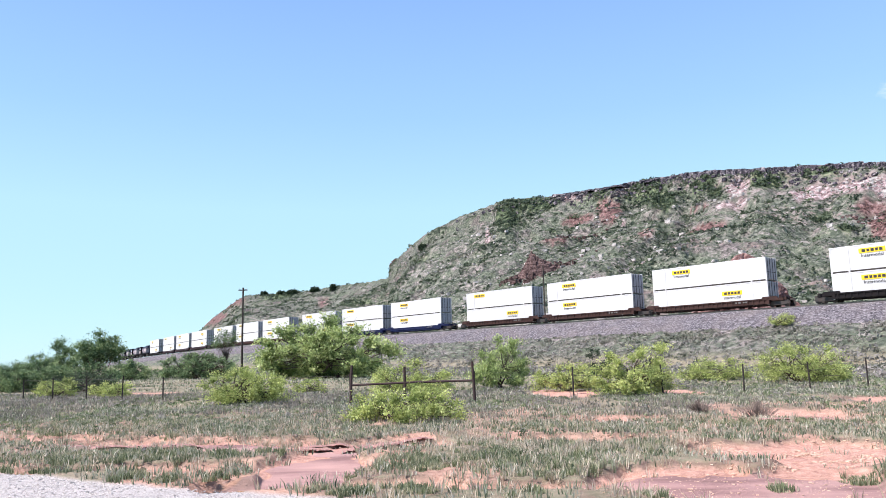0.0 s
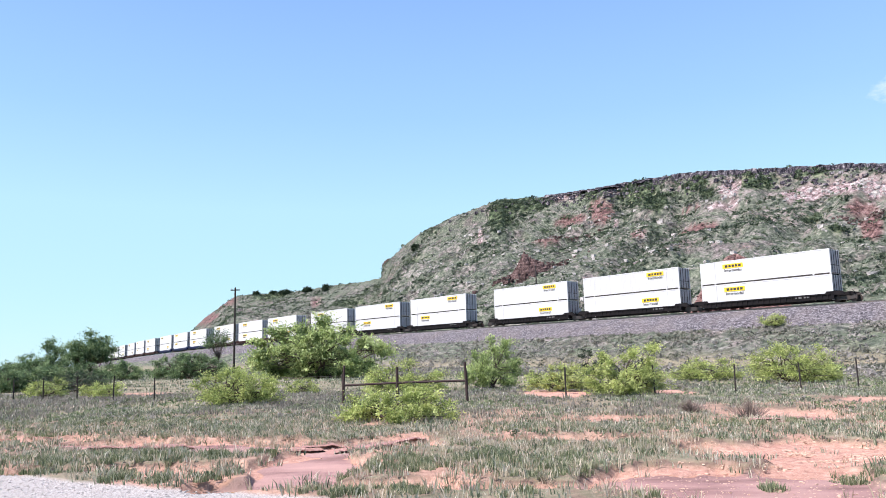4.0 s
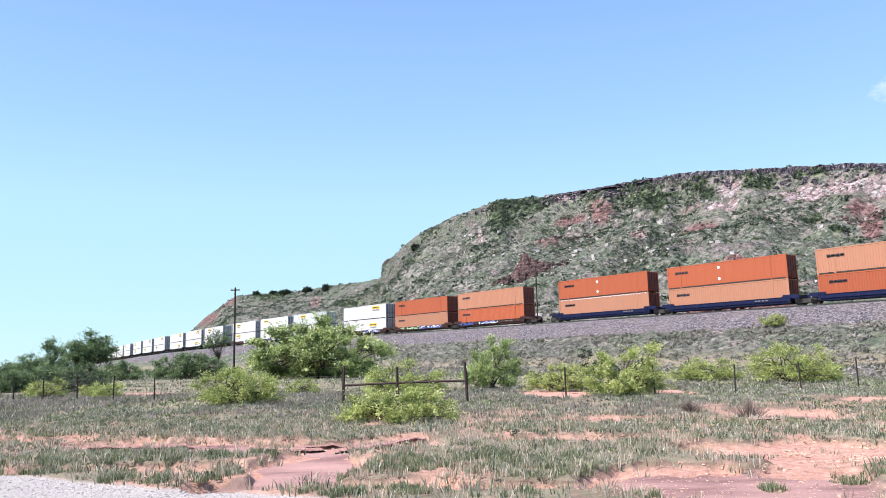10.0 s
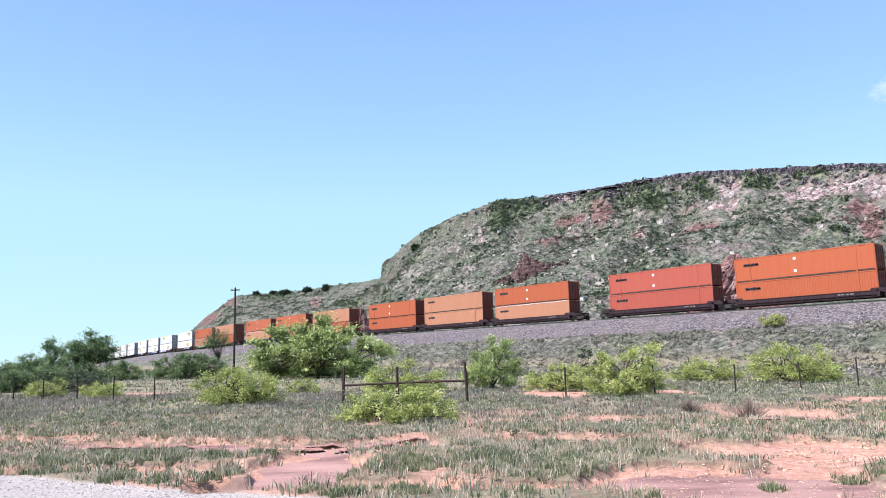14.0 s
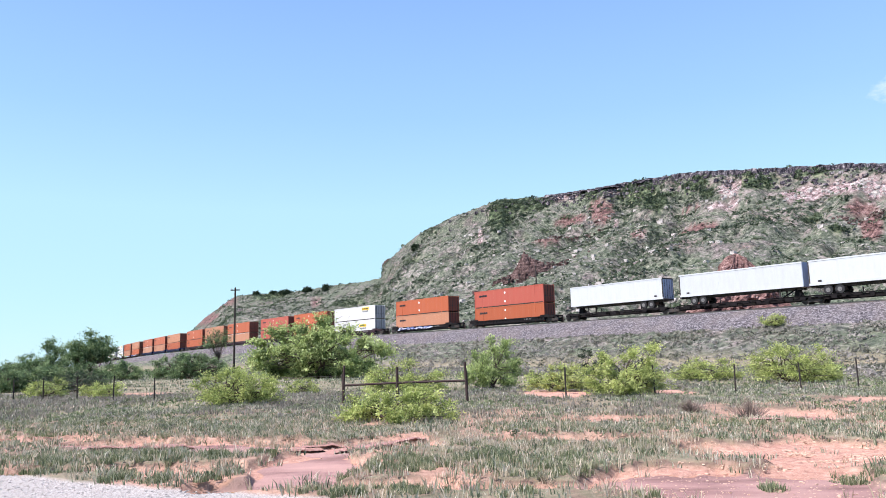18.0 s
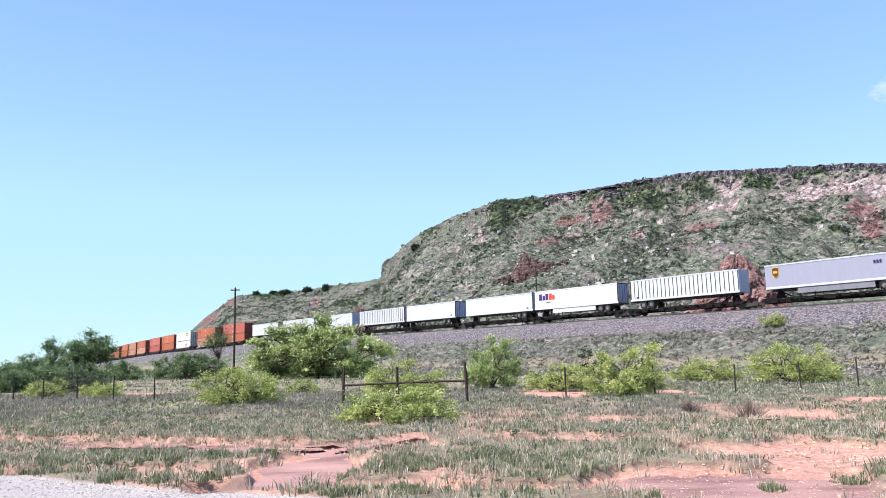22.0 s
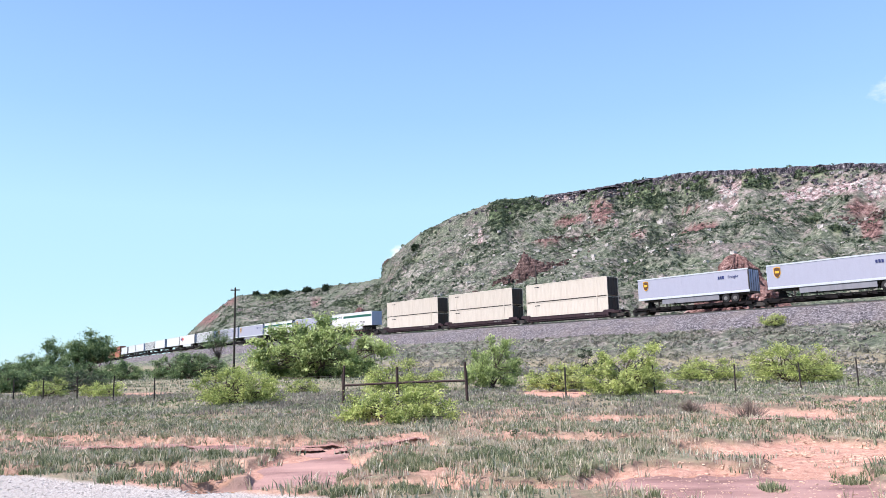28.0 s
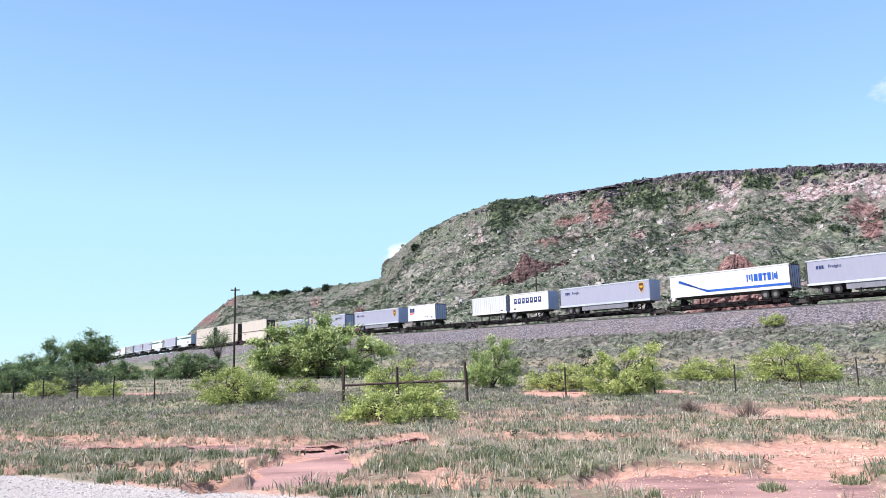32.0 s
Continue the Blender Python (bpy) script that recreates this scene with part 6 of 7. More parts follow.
    # leafy herbs that make the middle of the plain speckled
    for k, (mat, cnt, lab) in enumerate(((HERB, 9000, "low green herbs on the plain"), (WEED, 9000, "low grey-violet weeds on the plain"))):
        rng, x, y = scattered(cnt, 17 + k, 13.0, 44.0, 0.70)
        keep = (rng.random(cnt) < np.clip((fbm(x / 2.2 + 9 * k, y / 3.5, 3, 155 + k) - 0.36) * 4, 0, 1)) & (soil_mask(x, y) < 0.4)
        x, y = x[keep], y[keep]
        z = ground_height(x, y)[0] - 0.15 * soil_mask(x, y) * np.clip((30 - np.hypot(x, y)) / 8, 0, 1)
        clumps("herbs", lab, x, y, z, (0.04 + 0.11 * rng.random(len(x)) ** 2) * np.interp(y, [13, 44], [0.8, 1.6]), mat, 25 + k, 10, 0.7, "weeds")
    # low grey-violet weeds on the near plain
    rng, x, y = scattered(11000, 13, 19.0, 44.0, 0.70)
    near = fbm(x / 4 + 3, y / 7, 3, 151) + 0.22 * np.clip(-x / 14, -0.6, 1) - 0.06
    keep = (rng.random(len(x)) < np.clip((near - 0.43) * 3.6, 0, 0.95)) & (soil_mask(x, y) < 0.5) & ((x > -4) | (y > 24))
    x, y = x[keep], y[keep]
    tufts("weeds", "thin grey-violet weeds among the grass", x, y, 0.10 + 0.17 * rng.random(len(x)), 9, PLAINWEED, 14, 0.25, 0.010, "weeds")


build_scrub()


# ---- fence, poles ----
WOOD = plain("weathered_fence_wood", (0.042, 0.034, 0.03), 0.95)
RUST = plain("rusty_pipe", (0.05, 0.03, 0.027), 0.8, 0.1)
WIRE = plain("fence_wire", (0.16, 0.14, 0.13), 0.6, 0.6)


def post(parent, x, y, height, r, mat, lean=(0, 0), name="post"):
    z = ground_z(x, y)
    g = Geo().cyl((0, 0, -0.3), (lean[0] * 0.5, lean[1] * 0.5, height * 0.5), r, r * 0.96, 8).cyl((lean[0] * 0.5, lean[1] * 0.5, height * 0.5), (lean[0], lean[1], height), r * 0.96, r * 0.88, 8)
    return part(name, g, mat, parent, at=pose(x, y, z))


brace = thing("brace_fence", "rusty brown pipe fence brace with three posts", "fence")
for px, py, hh, ln in ((0.77, 27.4, 1.46, (-0.07, 0)), (-1.85, 27.9, 1.32, (0.0, 0)), (-3.96, 28.3, 1.42, (0.06, 0))):
    post(brace, px, py, hh, 0.055, RUST, ln)
zb = ground_z(-1.8, 27.8)
part("rail", Geo().cyl((0.76, 27.4, zb + 0.76), (-1.6, 27.85, zb + 0.73), 0.042).cyl((-1.6, 27.85, zb + 0.73), (-3.95, 28.3, zb + 0.66), 0.042), RUST, brace)


def wire_fence(label, posts, seed):
    rnd = random.Random(seed)
    f = thing("wire_fence", label, "fence")
    tops = []
    for x, y in posts:
        hh = 1.12 + rnd.uniform(-0.05, 0.08)
        post(f, x, y, hh, 0.034, WOOD, (rnd.uniform(-0.05, 0.04), 0))
        tops.append(Vector((x, y, ground_z(x, y))))
    for k in (0.3, 0.55, 0.8, 1.02):
        g = Geo()
        for a, b in zip(tops, tops[1:]):
            p, q = a + Vector((0, 0, k)), b + Vector((0, 0, k))
            m = p.lerp(q, 0.5) - Vector((0, 0, 0.02))
            g.cyl(p, m, 0.005, n=4).cyl(m, q, 0.005, n=4)
        part("wire", g, WIRE, f, "thin sagging wire")["kind"] = "stuff"
    return f


wire_fence("barbed wire fence on thin weathered posts", [(0.77, 27.55), (4.45, 27.7), (7.95, 28.3), (11.25, 28.9), (14.1, 29.5), (17.0, 30.6)], 3)
wire_fence("wire fence on thin weathered posts before dark trees", [(-3.96, 28.4), (-10.2, 32.8), (-13.8, 35.0), (-16.2, 36.0), (-18.45, 37.0), (-20.7, 38.0), (-22.8, 39.0)], 4)


def utility_pole(x, y, top, label, arm=True):
    z = ground_z(x, y)
    p = thing("utility_pole", label, "pole", "utility poles by the track", pose(x, y, z))
    h = top - z
    part("shaft", Geo().cyl((0, 0, -0.5), (0.02, 0, h), 0.15, 0.10, 10), WOOD, p)
    part("cap", Geo().cyl((0.02, 0, h), (0.02, 0, h + 0.12), 0.04, 0.02, 6), STEEL, p)
    if arm:
        part("crossarm", Geo().box(-0.55, 0.55, -0.06, 0.06, h - 0.35, h - 0.22), WOOD, p)
        for dx in (-0.48, 0.48):
            part("insulator", Geo().cyl((dx, 0, h - 0.22), (dx, 0, h - 0.05), 0.045, 0.03, 6), OFFWHITE, p)


utility_pole(-25.9, 90.0, 10.9, "tall dark wooden utility pole with a short crossarm")
utility_pole(17.1, 134.5, 18.2, "plain wooden pole behind the track", False)


# ---- rock ----
def rock_material(name, stops, scale=(0.25, 0.25, 1.4)):
    m, n, l, b = shader(name, 0.95, 0, 0.15)
    pos = n.new("ShaderNodeNewGeometry").outputs["Position"]
    lay, fine = noise_tex(n, l, 1.0, 6, 0.7, pos, scale), noise_tex(n, l, 2.3, 5, 0.7, pos)
    c = mix(n, l, 0.5, ramp(n, l, lay, stops), ramp(n, l, fine, stops))
    l.new(c, b.inputs["Base Color"])
    bump(n, l, b, fine, 0.9, 0.25)
    return m


REDROCK = rock_material("red_shale", [(0.36, (0.05, 0.03, 0.03)), (0.5, (0.165, 0.09, 0.08)), (0.60, (0.36, 0.235, 0.21)), (0.68, (0.52, 0.40, 0.37))])
DARKROCK = rock_material("dark_red_ledge", [(0.38, (0.022, 0.016, 0.016)), (0.5, (0.085, 0.052, 0.047)), (0.64, (0.28, 0.195, 0.18))])
# caprock darks: rock varnish, and the overhang's shade put into the colour
CAPROCK = rock_material("caprock", [(0.40, (0.016, 0.014, 0.022)), (0.50, (0.055, 0.048, 0.062)), (0.57, (0.20, 0.175, 0.185)), (0.66, (0.58, 0.53, 0.53))], (0.5, 0.5, 0.22))
PALEROCK = rock_material("pale_boulder", [(0.3, (0.30, 0.27, 0.25)), (0.7, (0.62, 0.58, 0.55))])


def outcrop(x, y, w, top, seed, label, mat=None):
    """A weathered red bluff: a steep ribbed cone with ledges."""
    z = ground_z(x, y) - 1.5
    h = top - z
    rings, seg = 40, 100
    ang, lev = np.meshgrid(np.linspace(0, 2 * np.pi, seg, endpoint=False), np.linspace(0, 1, rings + 1), indexing="ij")
    RIBS = fbm(np.cos(ang) * 2.2 + seed, np.sin(ang) * 2.2 + lev * 1.5, 3, seed)
    CRAGS = fbm(np.cos(ang) * 6 + seed, np.sin(ang) * 6 + lev * 9, 4, seed + 5, 0.65)
    V = []
    for j in range(rings + 1):
        t = j / rings
        for i in range(seg):
            a = 2 * math.pi * i / seg
            rib = 1 + 0.5 * float(RIBS[i, j] - 0.5) + 0.55 * float(CRAGS[i, j] - 0.5)
            step = t + 0.018 * math.sin(t * 33 + 3 * math.sin(a * 2) + a)
            r = (w * 0.5) * (1 - step * 0.93) ** 0.85 * rib if t < 1 else 0.02
            V.append((r * math.cos(a), r * 0.8 * math.sin(a), h * t + 0.5 * (float(vnoise(np.array([a * 4.0]), np.array([t * 9]), seed + 3)[0]) - 0.5)))
    F = [(j * seg + i, j * seg + (i + 1) % seg, (j + 1) * seg + (i + 1) % seg, (j + 1) * seg + i) for j in range(rings) for i in range(seg)]
    ob = new("rock_outcrop", sheet("rock_outcrop", V, F, mat or REDROCK))
    ob.matrix_basis = pose(x, y, z, 0, 0, 40)
    return tagged(ob, label, "rock", "red rock outcrops behind the track")


outcrop(43.1, 106.5, 21.0, 15.6, 5, "red crumbling shale outcrop behind the track")
outcrop(-21.0, 181.0, 11.0, 14.6, 11, "small red rock outcrop behind the train")


def boulders(name, label, x, y, z, size, mat, seed, tall=0.8, along=None):
    """Angular blocks, each a box with shifted corners."""
    rng = np.random.default_rng(seed)
    n = len(x)
    base = np.array([(a, b, c) for c in (-1, 1) for b in (-1, 1) for a in (-1, 1)], float) * 0.5
    V = base[None] * (1 + rng.uniform(-0.42, 0.25, (n, 8, 3))) * np.stack([size * rng.uniform(0.7, 1.5, n), size * rng.uniform(0.7, 1.3, n), size * tall * rng.uniform(0.6, 1.3, n)], -1)[:, None]
    a = rng.uniform(0, 6.28, n)
    if along is not None:
        a = along + rng.normal(0, 0.12, n)
        V[..., 0] *= rng.uniform(1.2, 3.4, n)[:, None]
    ca, sa = np.cos(a)[:, None], np.sin(a)[:, None]
    V = np.stack([V[..., 0] * ca - V[..., 1] * sa, V[..., 0] * sa + V[..., 1] * ca, V[..., 2]], -1) + np.stack([x, y, z], -1)[:, None]
    f = np.array([(0, 2, 3, 1), (4, 5, 7, 6), (0, 1, 5, 4), (2, 6, 7, 3), (0, 4, 6, 2), (1, 3, 7, 5)])
    F = (np.arange(n)[:, None, None] * 8 + f[None]).reshape(-1, 4)
    return tagged(new(name, sheet(name, V.reshape(-1, 3), F, mat)), label, "rock", kind="stuff")


def crag(az, r, w, h, seed, label, mat):
    """A jagged heap of slanting ledges that rises to one peak out of the slope."""
    a = radians(az)
    U, V = np.meshgrid(np.linspace(-1, 1, 90), np.linspace(-1, 1, 70), indexing="ij")
    x = r * math.sin(a) + U * w / 2 * math.cos(a) + V * w * 0.4 * math.sin(a)
    y = r * math.cos(a) - U * w / 2 * math.sin(a) + V * w * 0.4 * math.cos(a)
    x = x + 1.0 * (fbm(x / 1.3, y / 1.3, 3, seed) - 0.5)
    peak = np.where(U < -0.15, 1 + (U + 0.15) / 0.85, 1 - 0.8 * (U + 0.15) / 1.15) * np.clip(1 - np.abs(V) ** 1.5, 0, 1)
    ridge = 1 - np.abs(2 * fbm(U * 3.1 + V, V * 3.1, 4, seed + 1, 0.6) - 1)
    q = (peak * (0.55 + 0.75 * ridge) * h - 0.35) / 0.9 + 0.6 * U
    fr = q - np.floor(q)
    lift = np.clip((np.floor(q) + np.clip((fr - 0.45) / 0.35, 0, 1) - 0.6 * U) * 0.9, -0.6, None)
    z = ground_height(x, y)[0] + lift * np.clip(peak * 4, 0, 1) - 0.25 + 0.5 * (fbm(x / 0.5, y / 0.5, 3, seed + 2) - 0.5)
    n = V.shape[1]
    i, j = np.arange(89)[:, None], np.arange(n - 1)[None]
    F = np.stack([i * n + j, (i + 1) * n + j, (i + 1) * n + j + 1, i * n + j + 1], -1).reshape(-1, 4)
    ob = new("rock_outcrop", sheet("rock_outcrop", np.stack([x, y, z], -1).reshape(-1, 3), F, mat))
    return tagged(ob, label, "rock", "red rock outcrops behind the track")


def rim_blocks(x, y, top, wide, tall, turn, seed):
    """The cliff along the rim: one tapering, chamfered block after another."""
    rng = np.random.default_rng(seed)
    V, F = [], []
    for k in range(len(x)):
        w, h, d = wide[k] / 2, tall[k], rng.uniform(1.2, 2.0)
        ca, sa = math.cos(turn[k] + rng.normal(0, 0.18)), math.sin(turn[k] + rng.normal(0, 0.05))
        base = len(V)
        for lev, grow in ((-0.9, 1.08), (-0.25, 1.0), (-0.06, 0.94), (0.0, 0.72)):
            for px, py in ((-1, -1), (-0.3, -1.18), (0.4, -1.1), (1, -0.9), (1, 1), (-1, 1)):
                a, b = px * w * grow * (1 + rng.normal(0, 0.06)), py * d * grow * (1 + rng.normal(0, 0.10))
                V.append((x[k] + a * ca + b * sa, y[k] - a * sa + b * ca, top[k] + h * lev + rng.normal(0, 0.07)))
        for lev in range(3):
            for i in range(6):
                p, q = base + 6 * lev + i, base + 6 * lev + (i + 1) % 6
                F.append((p, q, q + 6, p + 6))
        t = base + 18
        F += [(t, t + 1, t + 2, t + 3), (t, t + 3, t + 4, t + 5)]
    return tagged(new("caprock", sheet("caprock", V, F, CAPROCK)), "dark jointed caprock cliff along the mesa's rim", "rock", kind="stuff")


def build_rocks():
    rng = np.random.default_rng(31)
    # the rim: upright jointed blocks shoulder to shoulder, with fallen ones below
    az, step = [], 8.6
    while step < 36:
        az.append(step)
        step += float(rng.uniform(0.10, 0.42)) * (1.0 if step > 16.5 else 1.5)
    az = np.array(az)
    wide = np.gradient(az) * 4.4
    full = az > 16.5
    rr = np.interp(az, CREST_AZ, CREST_R) + 16 * (fbm(az / 3.0, az * 0 + 3.1, 3, 21) - 0.5) - rng.uniform(0.6, 2.2, len(az))
    x, y = rr * np.sin(np.radians(az)), rr * np.cos(np.radians(az))
    top = 1.65 + rr * np.interp(az, CREST_AZ, CREST_TAN) + rng.uniform(-0.1, 0.2, len(az))
    tall = np.where(full, rng.uniform(2.2, 4.2, len(az)), rng.uniform(0.7, 2.0, len(az)))
    rim_blocks(x, y, top, wide * rng.uniform(1.25, 1.7, len(az)), tall, np.radians(az), 33)
    az = np.concatenate([rng.uniform(16.5, 36, 260), rng.uniform(0, 8, 50), rng.uniform(8, 16.5, 220)])
    rr = np.interp(az, CREST_AZ, CREST_R) + 16 * (fbm(az / 3.0, az * 0 + 3.1, 3, 21) - 0.5) - rng.uniform(2.5, 9.0, len(az))
    x, y = rr * np.sin(np.radians(az)), rr * np.cos(np.radians(az))
    boulders("fallen_caprock", "fallen blocks of caprock below the mesa's rim", x, y, ground_height(x, y)[0] + 0.1, 0.35 + 0.9 * rng.random(len(az)) ** 2, CAPROCK, 32, 0.8)
    # the dark step on the shoulder
    az = rng.uniform(-4.72, -4.25, 26)
    rr = np.interp(az, CREST_AZ, CREST_R) - rng.uniform(0, 5, 26)
    x, y = rr * np.sin(np.radians(az)), rr * np.cos(np.radians(az))
    boulders("ledge_rocks", "dark overhanging ledge on the mesa's shoulder", x, y, ground_height(x, y)[0] - 0.2, rng.uniform(0.9, 1.7, 26), DARKROCK, 34, 1.0)
    # broken red ledges high on the slope
    ca, cr = np.repeat([10.4, 8.6, 30.5], 60), np.repeat([246.0, 214.0, 205.0], 60)
    az, rr = ca + rng.normal(0, 1.0, len(ca)), cr + rng.normal(0, 2.2, len(ca))
    x, y = rr * np.sin(np.radians(az)), rr * np.cos(np.radians(az))
    boulders("red_ledges", "broken dark red ledges on the mesa's slope", x, y, ground_height(x, y)[0] + 0.3, rng.uniform(0.25, 0.9, len(x)), DARKROCK, 36, 0.6)
    for k, (faces, mat, lab) in enumerate(((PALE, PALEROCK, "broken pale rock on the bare upper slope"), (RED, REDROCK, "broken red rock on bare patches of the slope"))):
        az = np.concatenate([a + rng.uniform(-1.2, 1.2, int(420 * da * dh ** 0.5)) * da for a, _, da, dh in faces])
        rr = rng.uniform(140, 300, len(az))
        x, y = rr * np.sin(np.radians(az)), rr * np.cos(np.radians(az))
        hz, t, _ = hill_height(x, y)
        keep = (t > 0.02) & (t < 0.98) & (rng.random(len(x)) < face_mask(faces, x, y, hz, 173 + 2 * k))
        x, y = x[keep], y[keep]
        boulders("broken_rock", lab, x, y, ground_height(x, y)[0], 0.25 + (1.0 - 0.45 * k) * rng.random(len(x)) ** 3, mat, 47 + k, 0.7)
    crag(6.6, 206.0, 12.0, 5.2, 61, "dark red jagged rock outcrop on the slope", DARKROCK)
    az, rr = rng.normal(6.5, 1.3, 130), rng.normal(205, 3.5, 130)
    x, y = rr * np.sin(np.radians(az)), rr * np.cos(np.radians(az))
    boulders("outcrop_rubble", "dark red blocks fallen about the rock outcrop", x, y, ground_height(x, y)[0] + 0.4, rng.uniform(0.4, 1.5, len(x)), DARKROCK, 38, 0.8)
    # pale fallen boulders
    az = np.concatenate([rng.uniform(-6, 34, 420), rng.normal(12, 4, 260), rng.normal(2, 2.5, 160)])
    rr = np.sqrt(rng.uniform(120.0 ** 2, 320.0 ** 2, len(az)))
    x, y = rr * np.sin(np.radians(az)), rr * np.cos(np.radians(az))
    t = hill_height(x, y)[1]
    keep = (t > 0.04) & (t < 0.9)
    x, y = x[keep], y[keep]
    boulders("boulders", "pale fallen boulders on the slope", x, y, ground_height(x, y)[0] + 0.15, 0.3 + 1.1 * rng.random(len(x)) ** 3, PALEROCK, 35)
    # clods and stones in the washes, gravel on the road
    _, x, y = scattered(9000, 37, 8.3, 22.0, 0.66)
    keep = (soil_mask(x, y) > 0.35) & (mud_mask(x, y) < 0.5) & (rng.random(len(x)) < np.clip((fbm(x / 1.5, y / 1.5, 3, 161) - 0.3) * 1.6, 0, 1))
    x, y = x[keep], y[keep]
    boulders("soil_clods", "clods and stones on the red soil", x, y, ground_height(x, y)[0] - 0.15 * soil_mask(x, y), 0.012 + 0.05 * rng.random(len(x)) ** 3, CLOD, 39, 0.5)
    # pale rubble between the tufts and the mud
    x, y = rng.uniform(1.6, 8.2, 10000), rng.uniform(11.2, 15.8, 10000)
    keep = (soil_mask(x, y) > 0.2) & (fbm(x / 0.8, y / 0.5, 3, 163) > 0.46) & (mud_mask(x, y) < 0.3)
    x, y = x[keep], y[keep]
    boulders("soil_rubble", "pale crumbling rubble on the red soil", x, y, ground_height(x, y)[0] - 0.15 * soil_mask(x, y), 0.012 + 0.045 * rng.random(len(x)) ** 2.5, RUBBLE, 43, 0.5)
    x, y = rng.uniform(1.0, 7.0, 1500), rng.uniform(8.2, 11.6, 1500)
    keep = mud_mask(x, y) > 0.3
    x, y = x[keep], y[keep]
    boulders("mud_pebbles", "small pale pebbles pressed into the mud", x, y, ground_height(x, y)[0] - 0.15 * soil_mask(x, y) + 0.002, 0.008 + 0.03 * rng.random(len(x)) ** 3, RUBBLE, 45, 0.5)
    x, y = rng.uniform(-8, 1.0, 9000), rng.uniform(7.6, 12.6, 9000)
    keep = road_mask(x, y) > 0.4
    x, y = x[keep], y[keep]
    boulders("road_gravel", "pale gravel on the road's edge", x, y, ground_height(x, y)[0] - 0.028, 0.008 + 0.022 * rng.random(len(x)) ** 2, GRAVEL, 41, 0.6)


CLOD = plain("soil_clod", (0.45, 0.29, 0.235), 0.95)
GRAVEL = plain("road_stone", (0.48, 0.435, 0.40), 0.95)
RUBBLE = plain("pale_soil_rubble", (0.58, 0.39, 0.29), 0.95)
build_rocks()


# ---- eroded lips of the washes ----
def eroded_bank(x0, y0, x1, y1, high, seed, label):
    """A crumbling lip of turf and earth that overhangs its damp face, along a wandering line."""
    rng = np.random.default_rng(seed)
    m = int(math.hypot(x1 - x0, y1 - y0) / 0.035)
    t = np.linspace(0, 1, m)
    cx, cy = x0 + (x1 - x0) * t, y0 + (y1 - y0) * t
    nx, ny = (y1 - y0), -(x1 - x0)
    ln = math.hypot(nx, ny)
    nx, ny = nx / ln, ny / ln
    if ny > 0:
        nx, ny = -nx, -ny
    off = 0.6 * (fbm(t * m / 60, t * 0, 2, seed) - 0.5)
    ends = np.clip(np.minimum(t, 1 - t) * 7, 0, 1)
    h = high * ends * (0.45 + 0.9 * fbm(t * m / 16, t * 0 + 4, 3, seed + 1)) * np.clip((fbm(t * m / 30, t * 0 + 9, 2, seed + 2) - 0.18) * 6, 0, 1)
    z = ground_height(cx, cy)[0] - 0.15 * soil_mask(cx, cy)
    z = np.convolve(np.pad(z, 20, "edge"), np.ones(41) / 41, "valid")
    rows = []
    for a, u in ((-0.55, 0.25), (-0.22, 0.92), (0.02, 1.0), (0.06, 0.80), (-0.02, 0.62), (-0.07, 0.3), (0.03, -0.25)):
        wob = rng.normal(0, 0.009, m)
        rows.append(np.stack([cx + nx * (off + a + wob), cy + ny * (off + a + wob), z + h * u + rng.normal(0, 0.006, m) - 0.03], -1))
    V = np.stack(rows, 1).reshape(-1, 3)
    k = len(rows)
    i, j = np.arange(m - 1)[:, None], np.arange(k - 1)[None]
    F = np.stack([i * k + j, i * k + j + 1, (i + 1) * k + j + 1, (i + 1) * k + j], -1).reshape(-1, 4)
    tagged(new("eroded_bank", sheet("eroded_bank", V, F, DAMPSOIL)), label, "soil bank", "eroded banks in the red soil", kind="stuff")


DAMPSOIL = plain("damp_red_soil", (0.30, 0.165, 0.14), 0.9)
for bank_seed, (x0, y0, x1, y1, high) in enumerate(((-7.4, 14.5, -5.2, 15.9, 0.14), (-4.1, 14.1, -2.3, 15.0, 0.13), (-2.4, 14.4, -0.9, 15.3, 0.13), (-3.4, 15.4, -0.2, 15.9, 0.09), (-8.5, 15.6, -5.0, 16.4, 0.10), (7.1, 18.9, 9.9, 19.0, 0.12), (6.9, 17.3, 9.2, 17.2, 0.10), (3.6, 30.0, 5.9, 30.4, 0.2))):
    eroded_bank(x0, y0, x1, y1, high, 400 + 7 * bank_seed, "crumbling dark lip of an eroded red soil bank")


# ---- puddles ----
def puddle(x, y, a, b, col, seed, label):
    m, n, l, bs = shader("muddy_water", 0.10, 0, 0.35)
    bs.inputs["Base Color"].default_value = (*col, 1)
    rip = noise_tex(n, l, 9.0, 3, 0.5)
    bump(n, l, bs, rip, 0.08, 0.01)
    pts = []
    for i in range(48):
        t = 2 * math.pi * i / 48
        k = 0.75 + 0.5 * float(fbm(np.array([math.cos(t) * 1.7 + seed]), np.array([math.sin(t) * 1.7]), 3, seed)[0])
        pts.append((a * k * math.cos(t), b * k * math.sin(t), 0.0))
    me = bpy.data.meshes.new("puddle")
    me.from_pydata(pts, [], [tuple(range(48))])
    me.materials.append(m)
    ob = new("puddle", me)
    ob.matrix_basis = pose(x, y, puddle_level(x, y))
    return tagged(ob, label, "puddle", kind="structure")


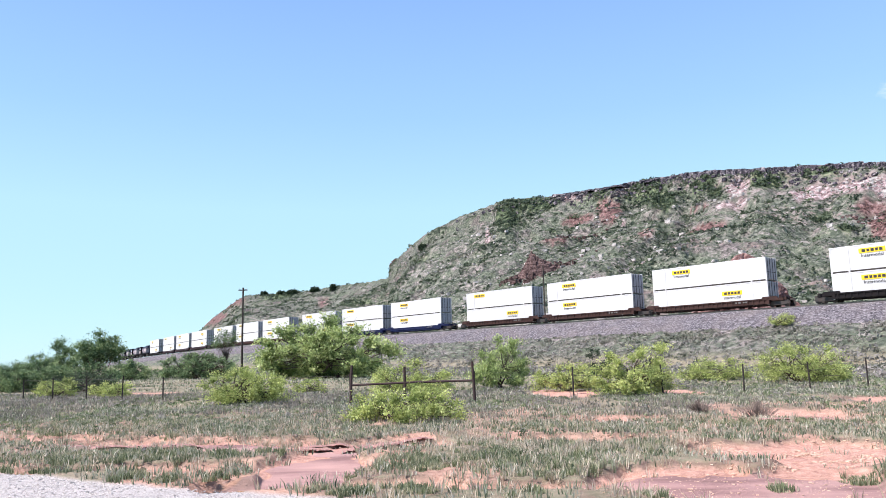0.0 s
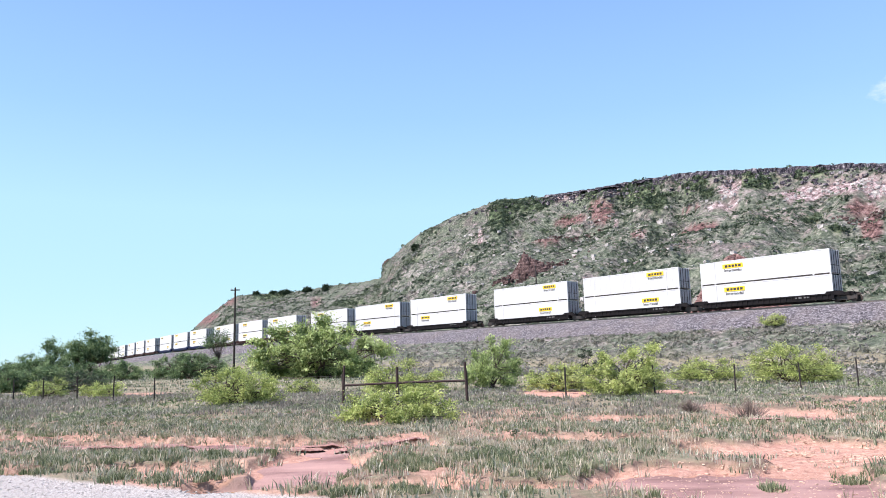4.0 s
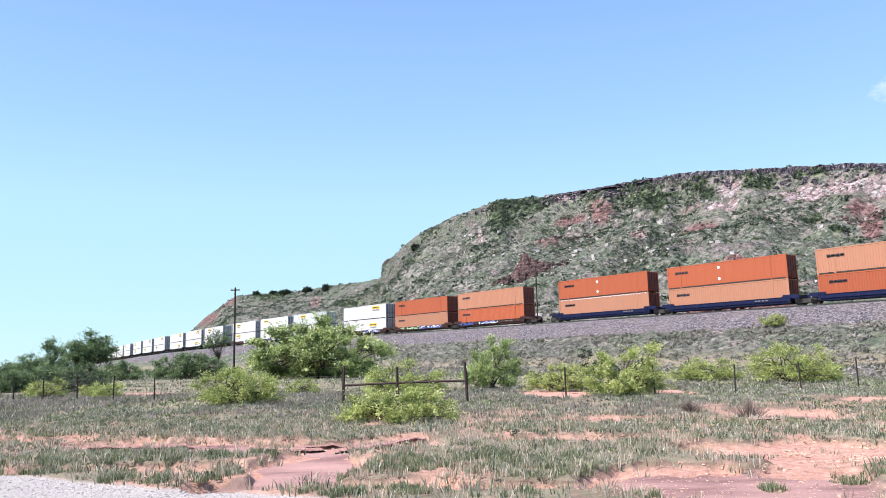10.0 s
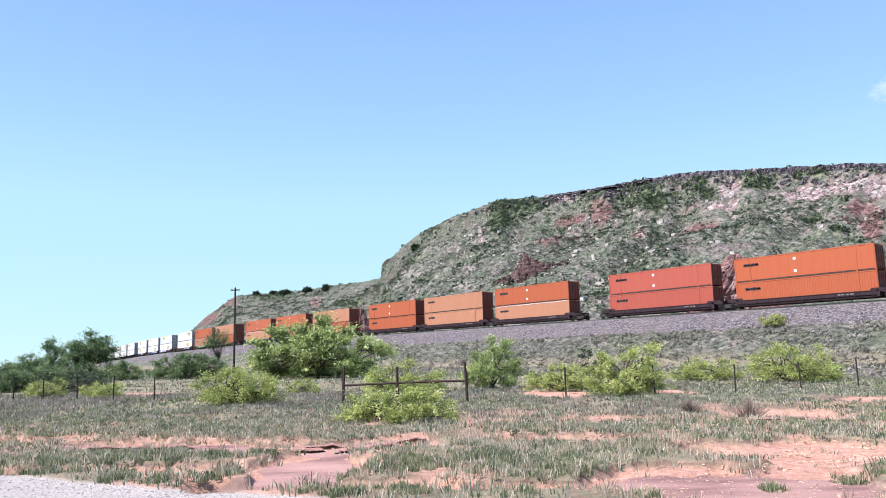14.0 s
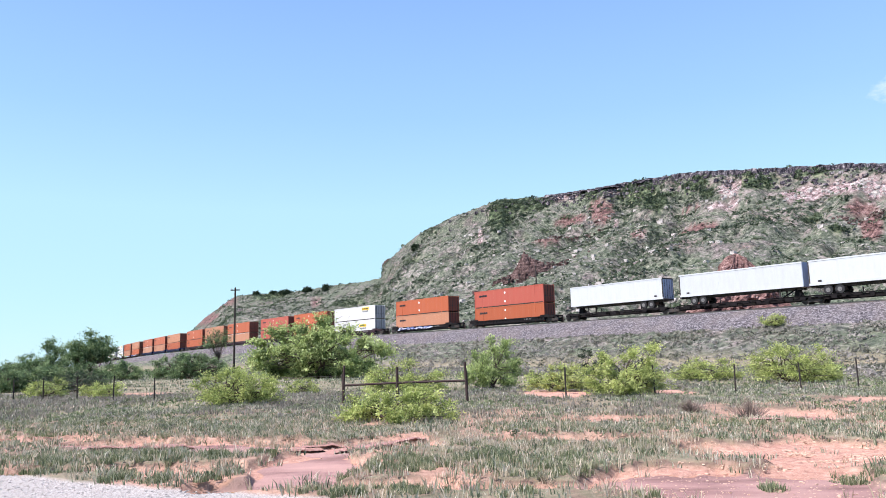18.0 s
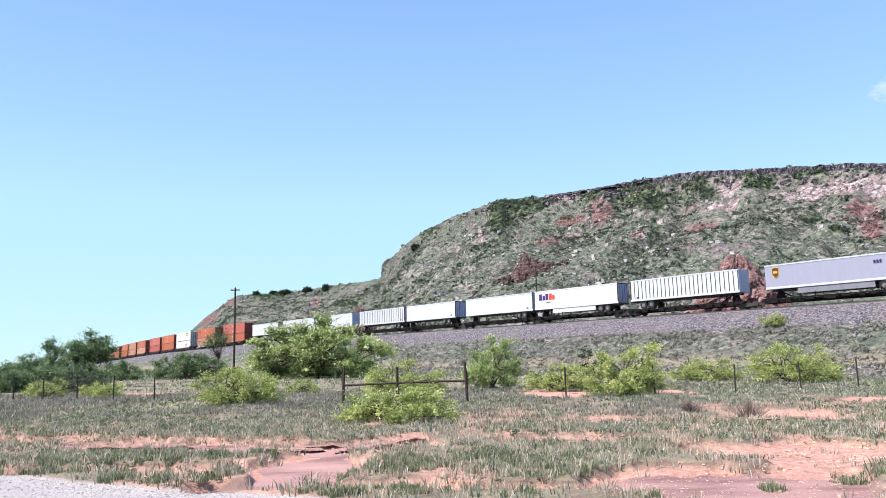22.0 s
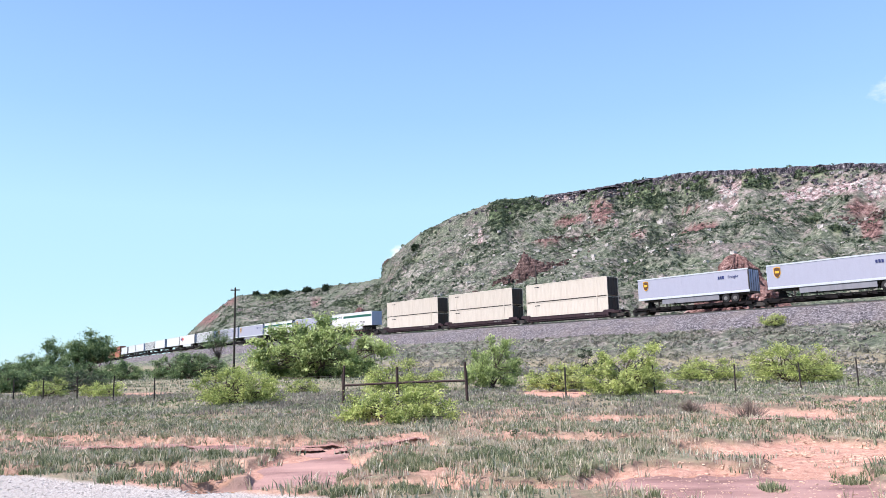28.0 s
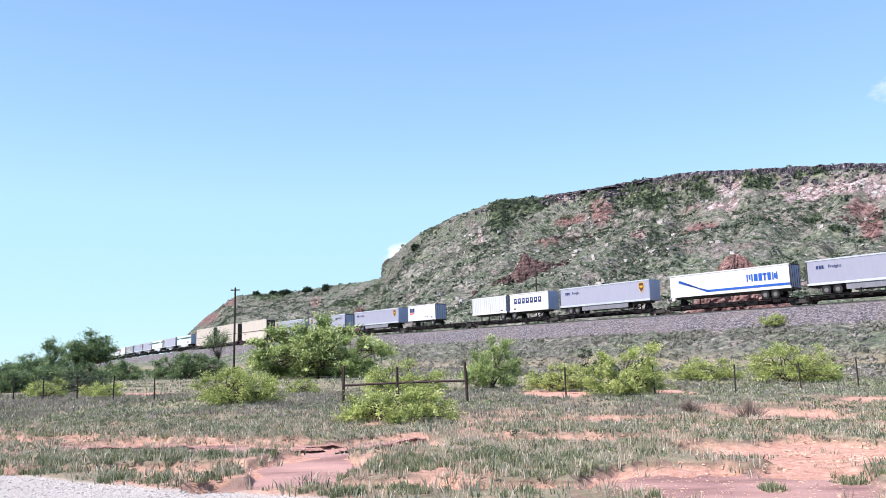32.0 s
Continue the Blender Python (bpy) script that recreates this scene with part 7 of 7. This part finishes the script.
for (px, py, pa, pb), (tint, num, lab) in zip(PUDDLES, (((0.36, 0.20, 0.09), 3, "shallow puddle of brown muddy water"), ((0.16, 0.12, 0.10), 7, "shallow rain puddle that mirrors the sky"), ((0.18, 0.13, 0.11), 9, "narrow rain puddle beside the road"))):
    puddle(px, py, pa, pb, tint, num, lab)


# ---- clouds ----
def cloud(x, y, z, w, h, density, seed, label):
    m = bpy.data.materials.new("cloud_vapour")
    m.use_nodes = True
    n, l = m.node_tree.nodes, m.node_tree.links
    n.clear()
    out, em, tr, mx = n.new("ShaderNodeOutputMaterial"), n.new("ShaderNodeEmission"), n.new("ShaderNodeBsdfTransparent"), n.new("ShaderNodeMixShader")
    # the sheet glows: sunlit white of the cloud is set as emission
    em.inputs["Color"].default_value, em.inputs["Strength"].default_value = (0.95, 0.97, 1.0, 1), 0.75
    tc = n.new("ShaderNodeTexCoord")
    mp = n.new("ShaderNodeMapping")
    mp.inputs["Scale"].default_value = (1 / w, 1.0, 1 / h)
    l.new(tc.outputs["Object"], mp.inputs["Vector"])
    ln = n.new("ShaderNodeVectorMath")
    ln.operation = "LENGTH"
    l.new(mp.outputs[0], ln.inputs[0])
    mp2 = n.new("ShaderNodeMapping")
    mp2.inputs["Location"].default_value = (seed, seed * 0.7, 0)
    l.new(mp.outputs[0], mp2.inputs["Vector"])
    f = noise_tex(n, l, 3.2, 7, 0.62, mp2.outputs[0])
    a = n.new("ShaderNodeMath")
    a.operation = "SUBTRACT"
    l.new(f, a.inputs[0])
    l.new(ln.outputs["Value"], a.inputs[1])
    r = n.new("ShaderNodeMapRange")
    r.inputs["From Min"].default_value, r.inputs["From Max"].default_value = -0.22, 0.25
    r.inputs["To Max"].default_value = density
    l.new(a.outputs[0], r.inputs["Value"])
    l.new(r.outputs[0], mx.inputs[0])
    l.new(tr.outputs[0], mx.inputs[1])
    l.new(em.outputs[0], mx.inputs[2])
    l.new(mx.outputs[0], out.inputs["Surface"])
    me = bpy.data.meshes.new("cloud")
    me.from_pydata([(-w, 0, -h), (w, 0, -h), (w, 0, h), (-w, 0, h)], [], [(0, 1, 2, 3)])
    me.materials.append(m)
    ob = new("cloud", me)
    ob.matrix_basis = pose(x, y, z, 0, 0, -math.degrees(math.atan2(x, y)))
    return tagged(ob, label, "cloud")


cloud(2085, 3060, 1140, 240, 110, 0.45, 4.0, "faint white wisp of cloud in the clear sky")
DRIFT = cloud(-120, 3300, 480, 125, 90, 1.0, 8.0, "small white cumulus that drifts out from behind the mesa")

def motions():
    for ob, mid, up in TRAIN:
        rows = []
        for t, run in enumerate(RUN):
            x, y, z, a, slope = rail_at(mid + run)
            rows.append((float(t), pose(x, y, z + up, 0, -slope, a)))
        walk(ob, rows)
    rows = []
    for t in (0.0, 8.0, 16.0, 24.0, 32.0):
        rows.append((t, pose(-60 - 3.9 * t, 3300, 415 + 1.6 * t, 0, 0, 3)))
    walk(DRIFT, rows)


motions()
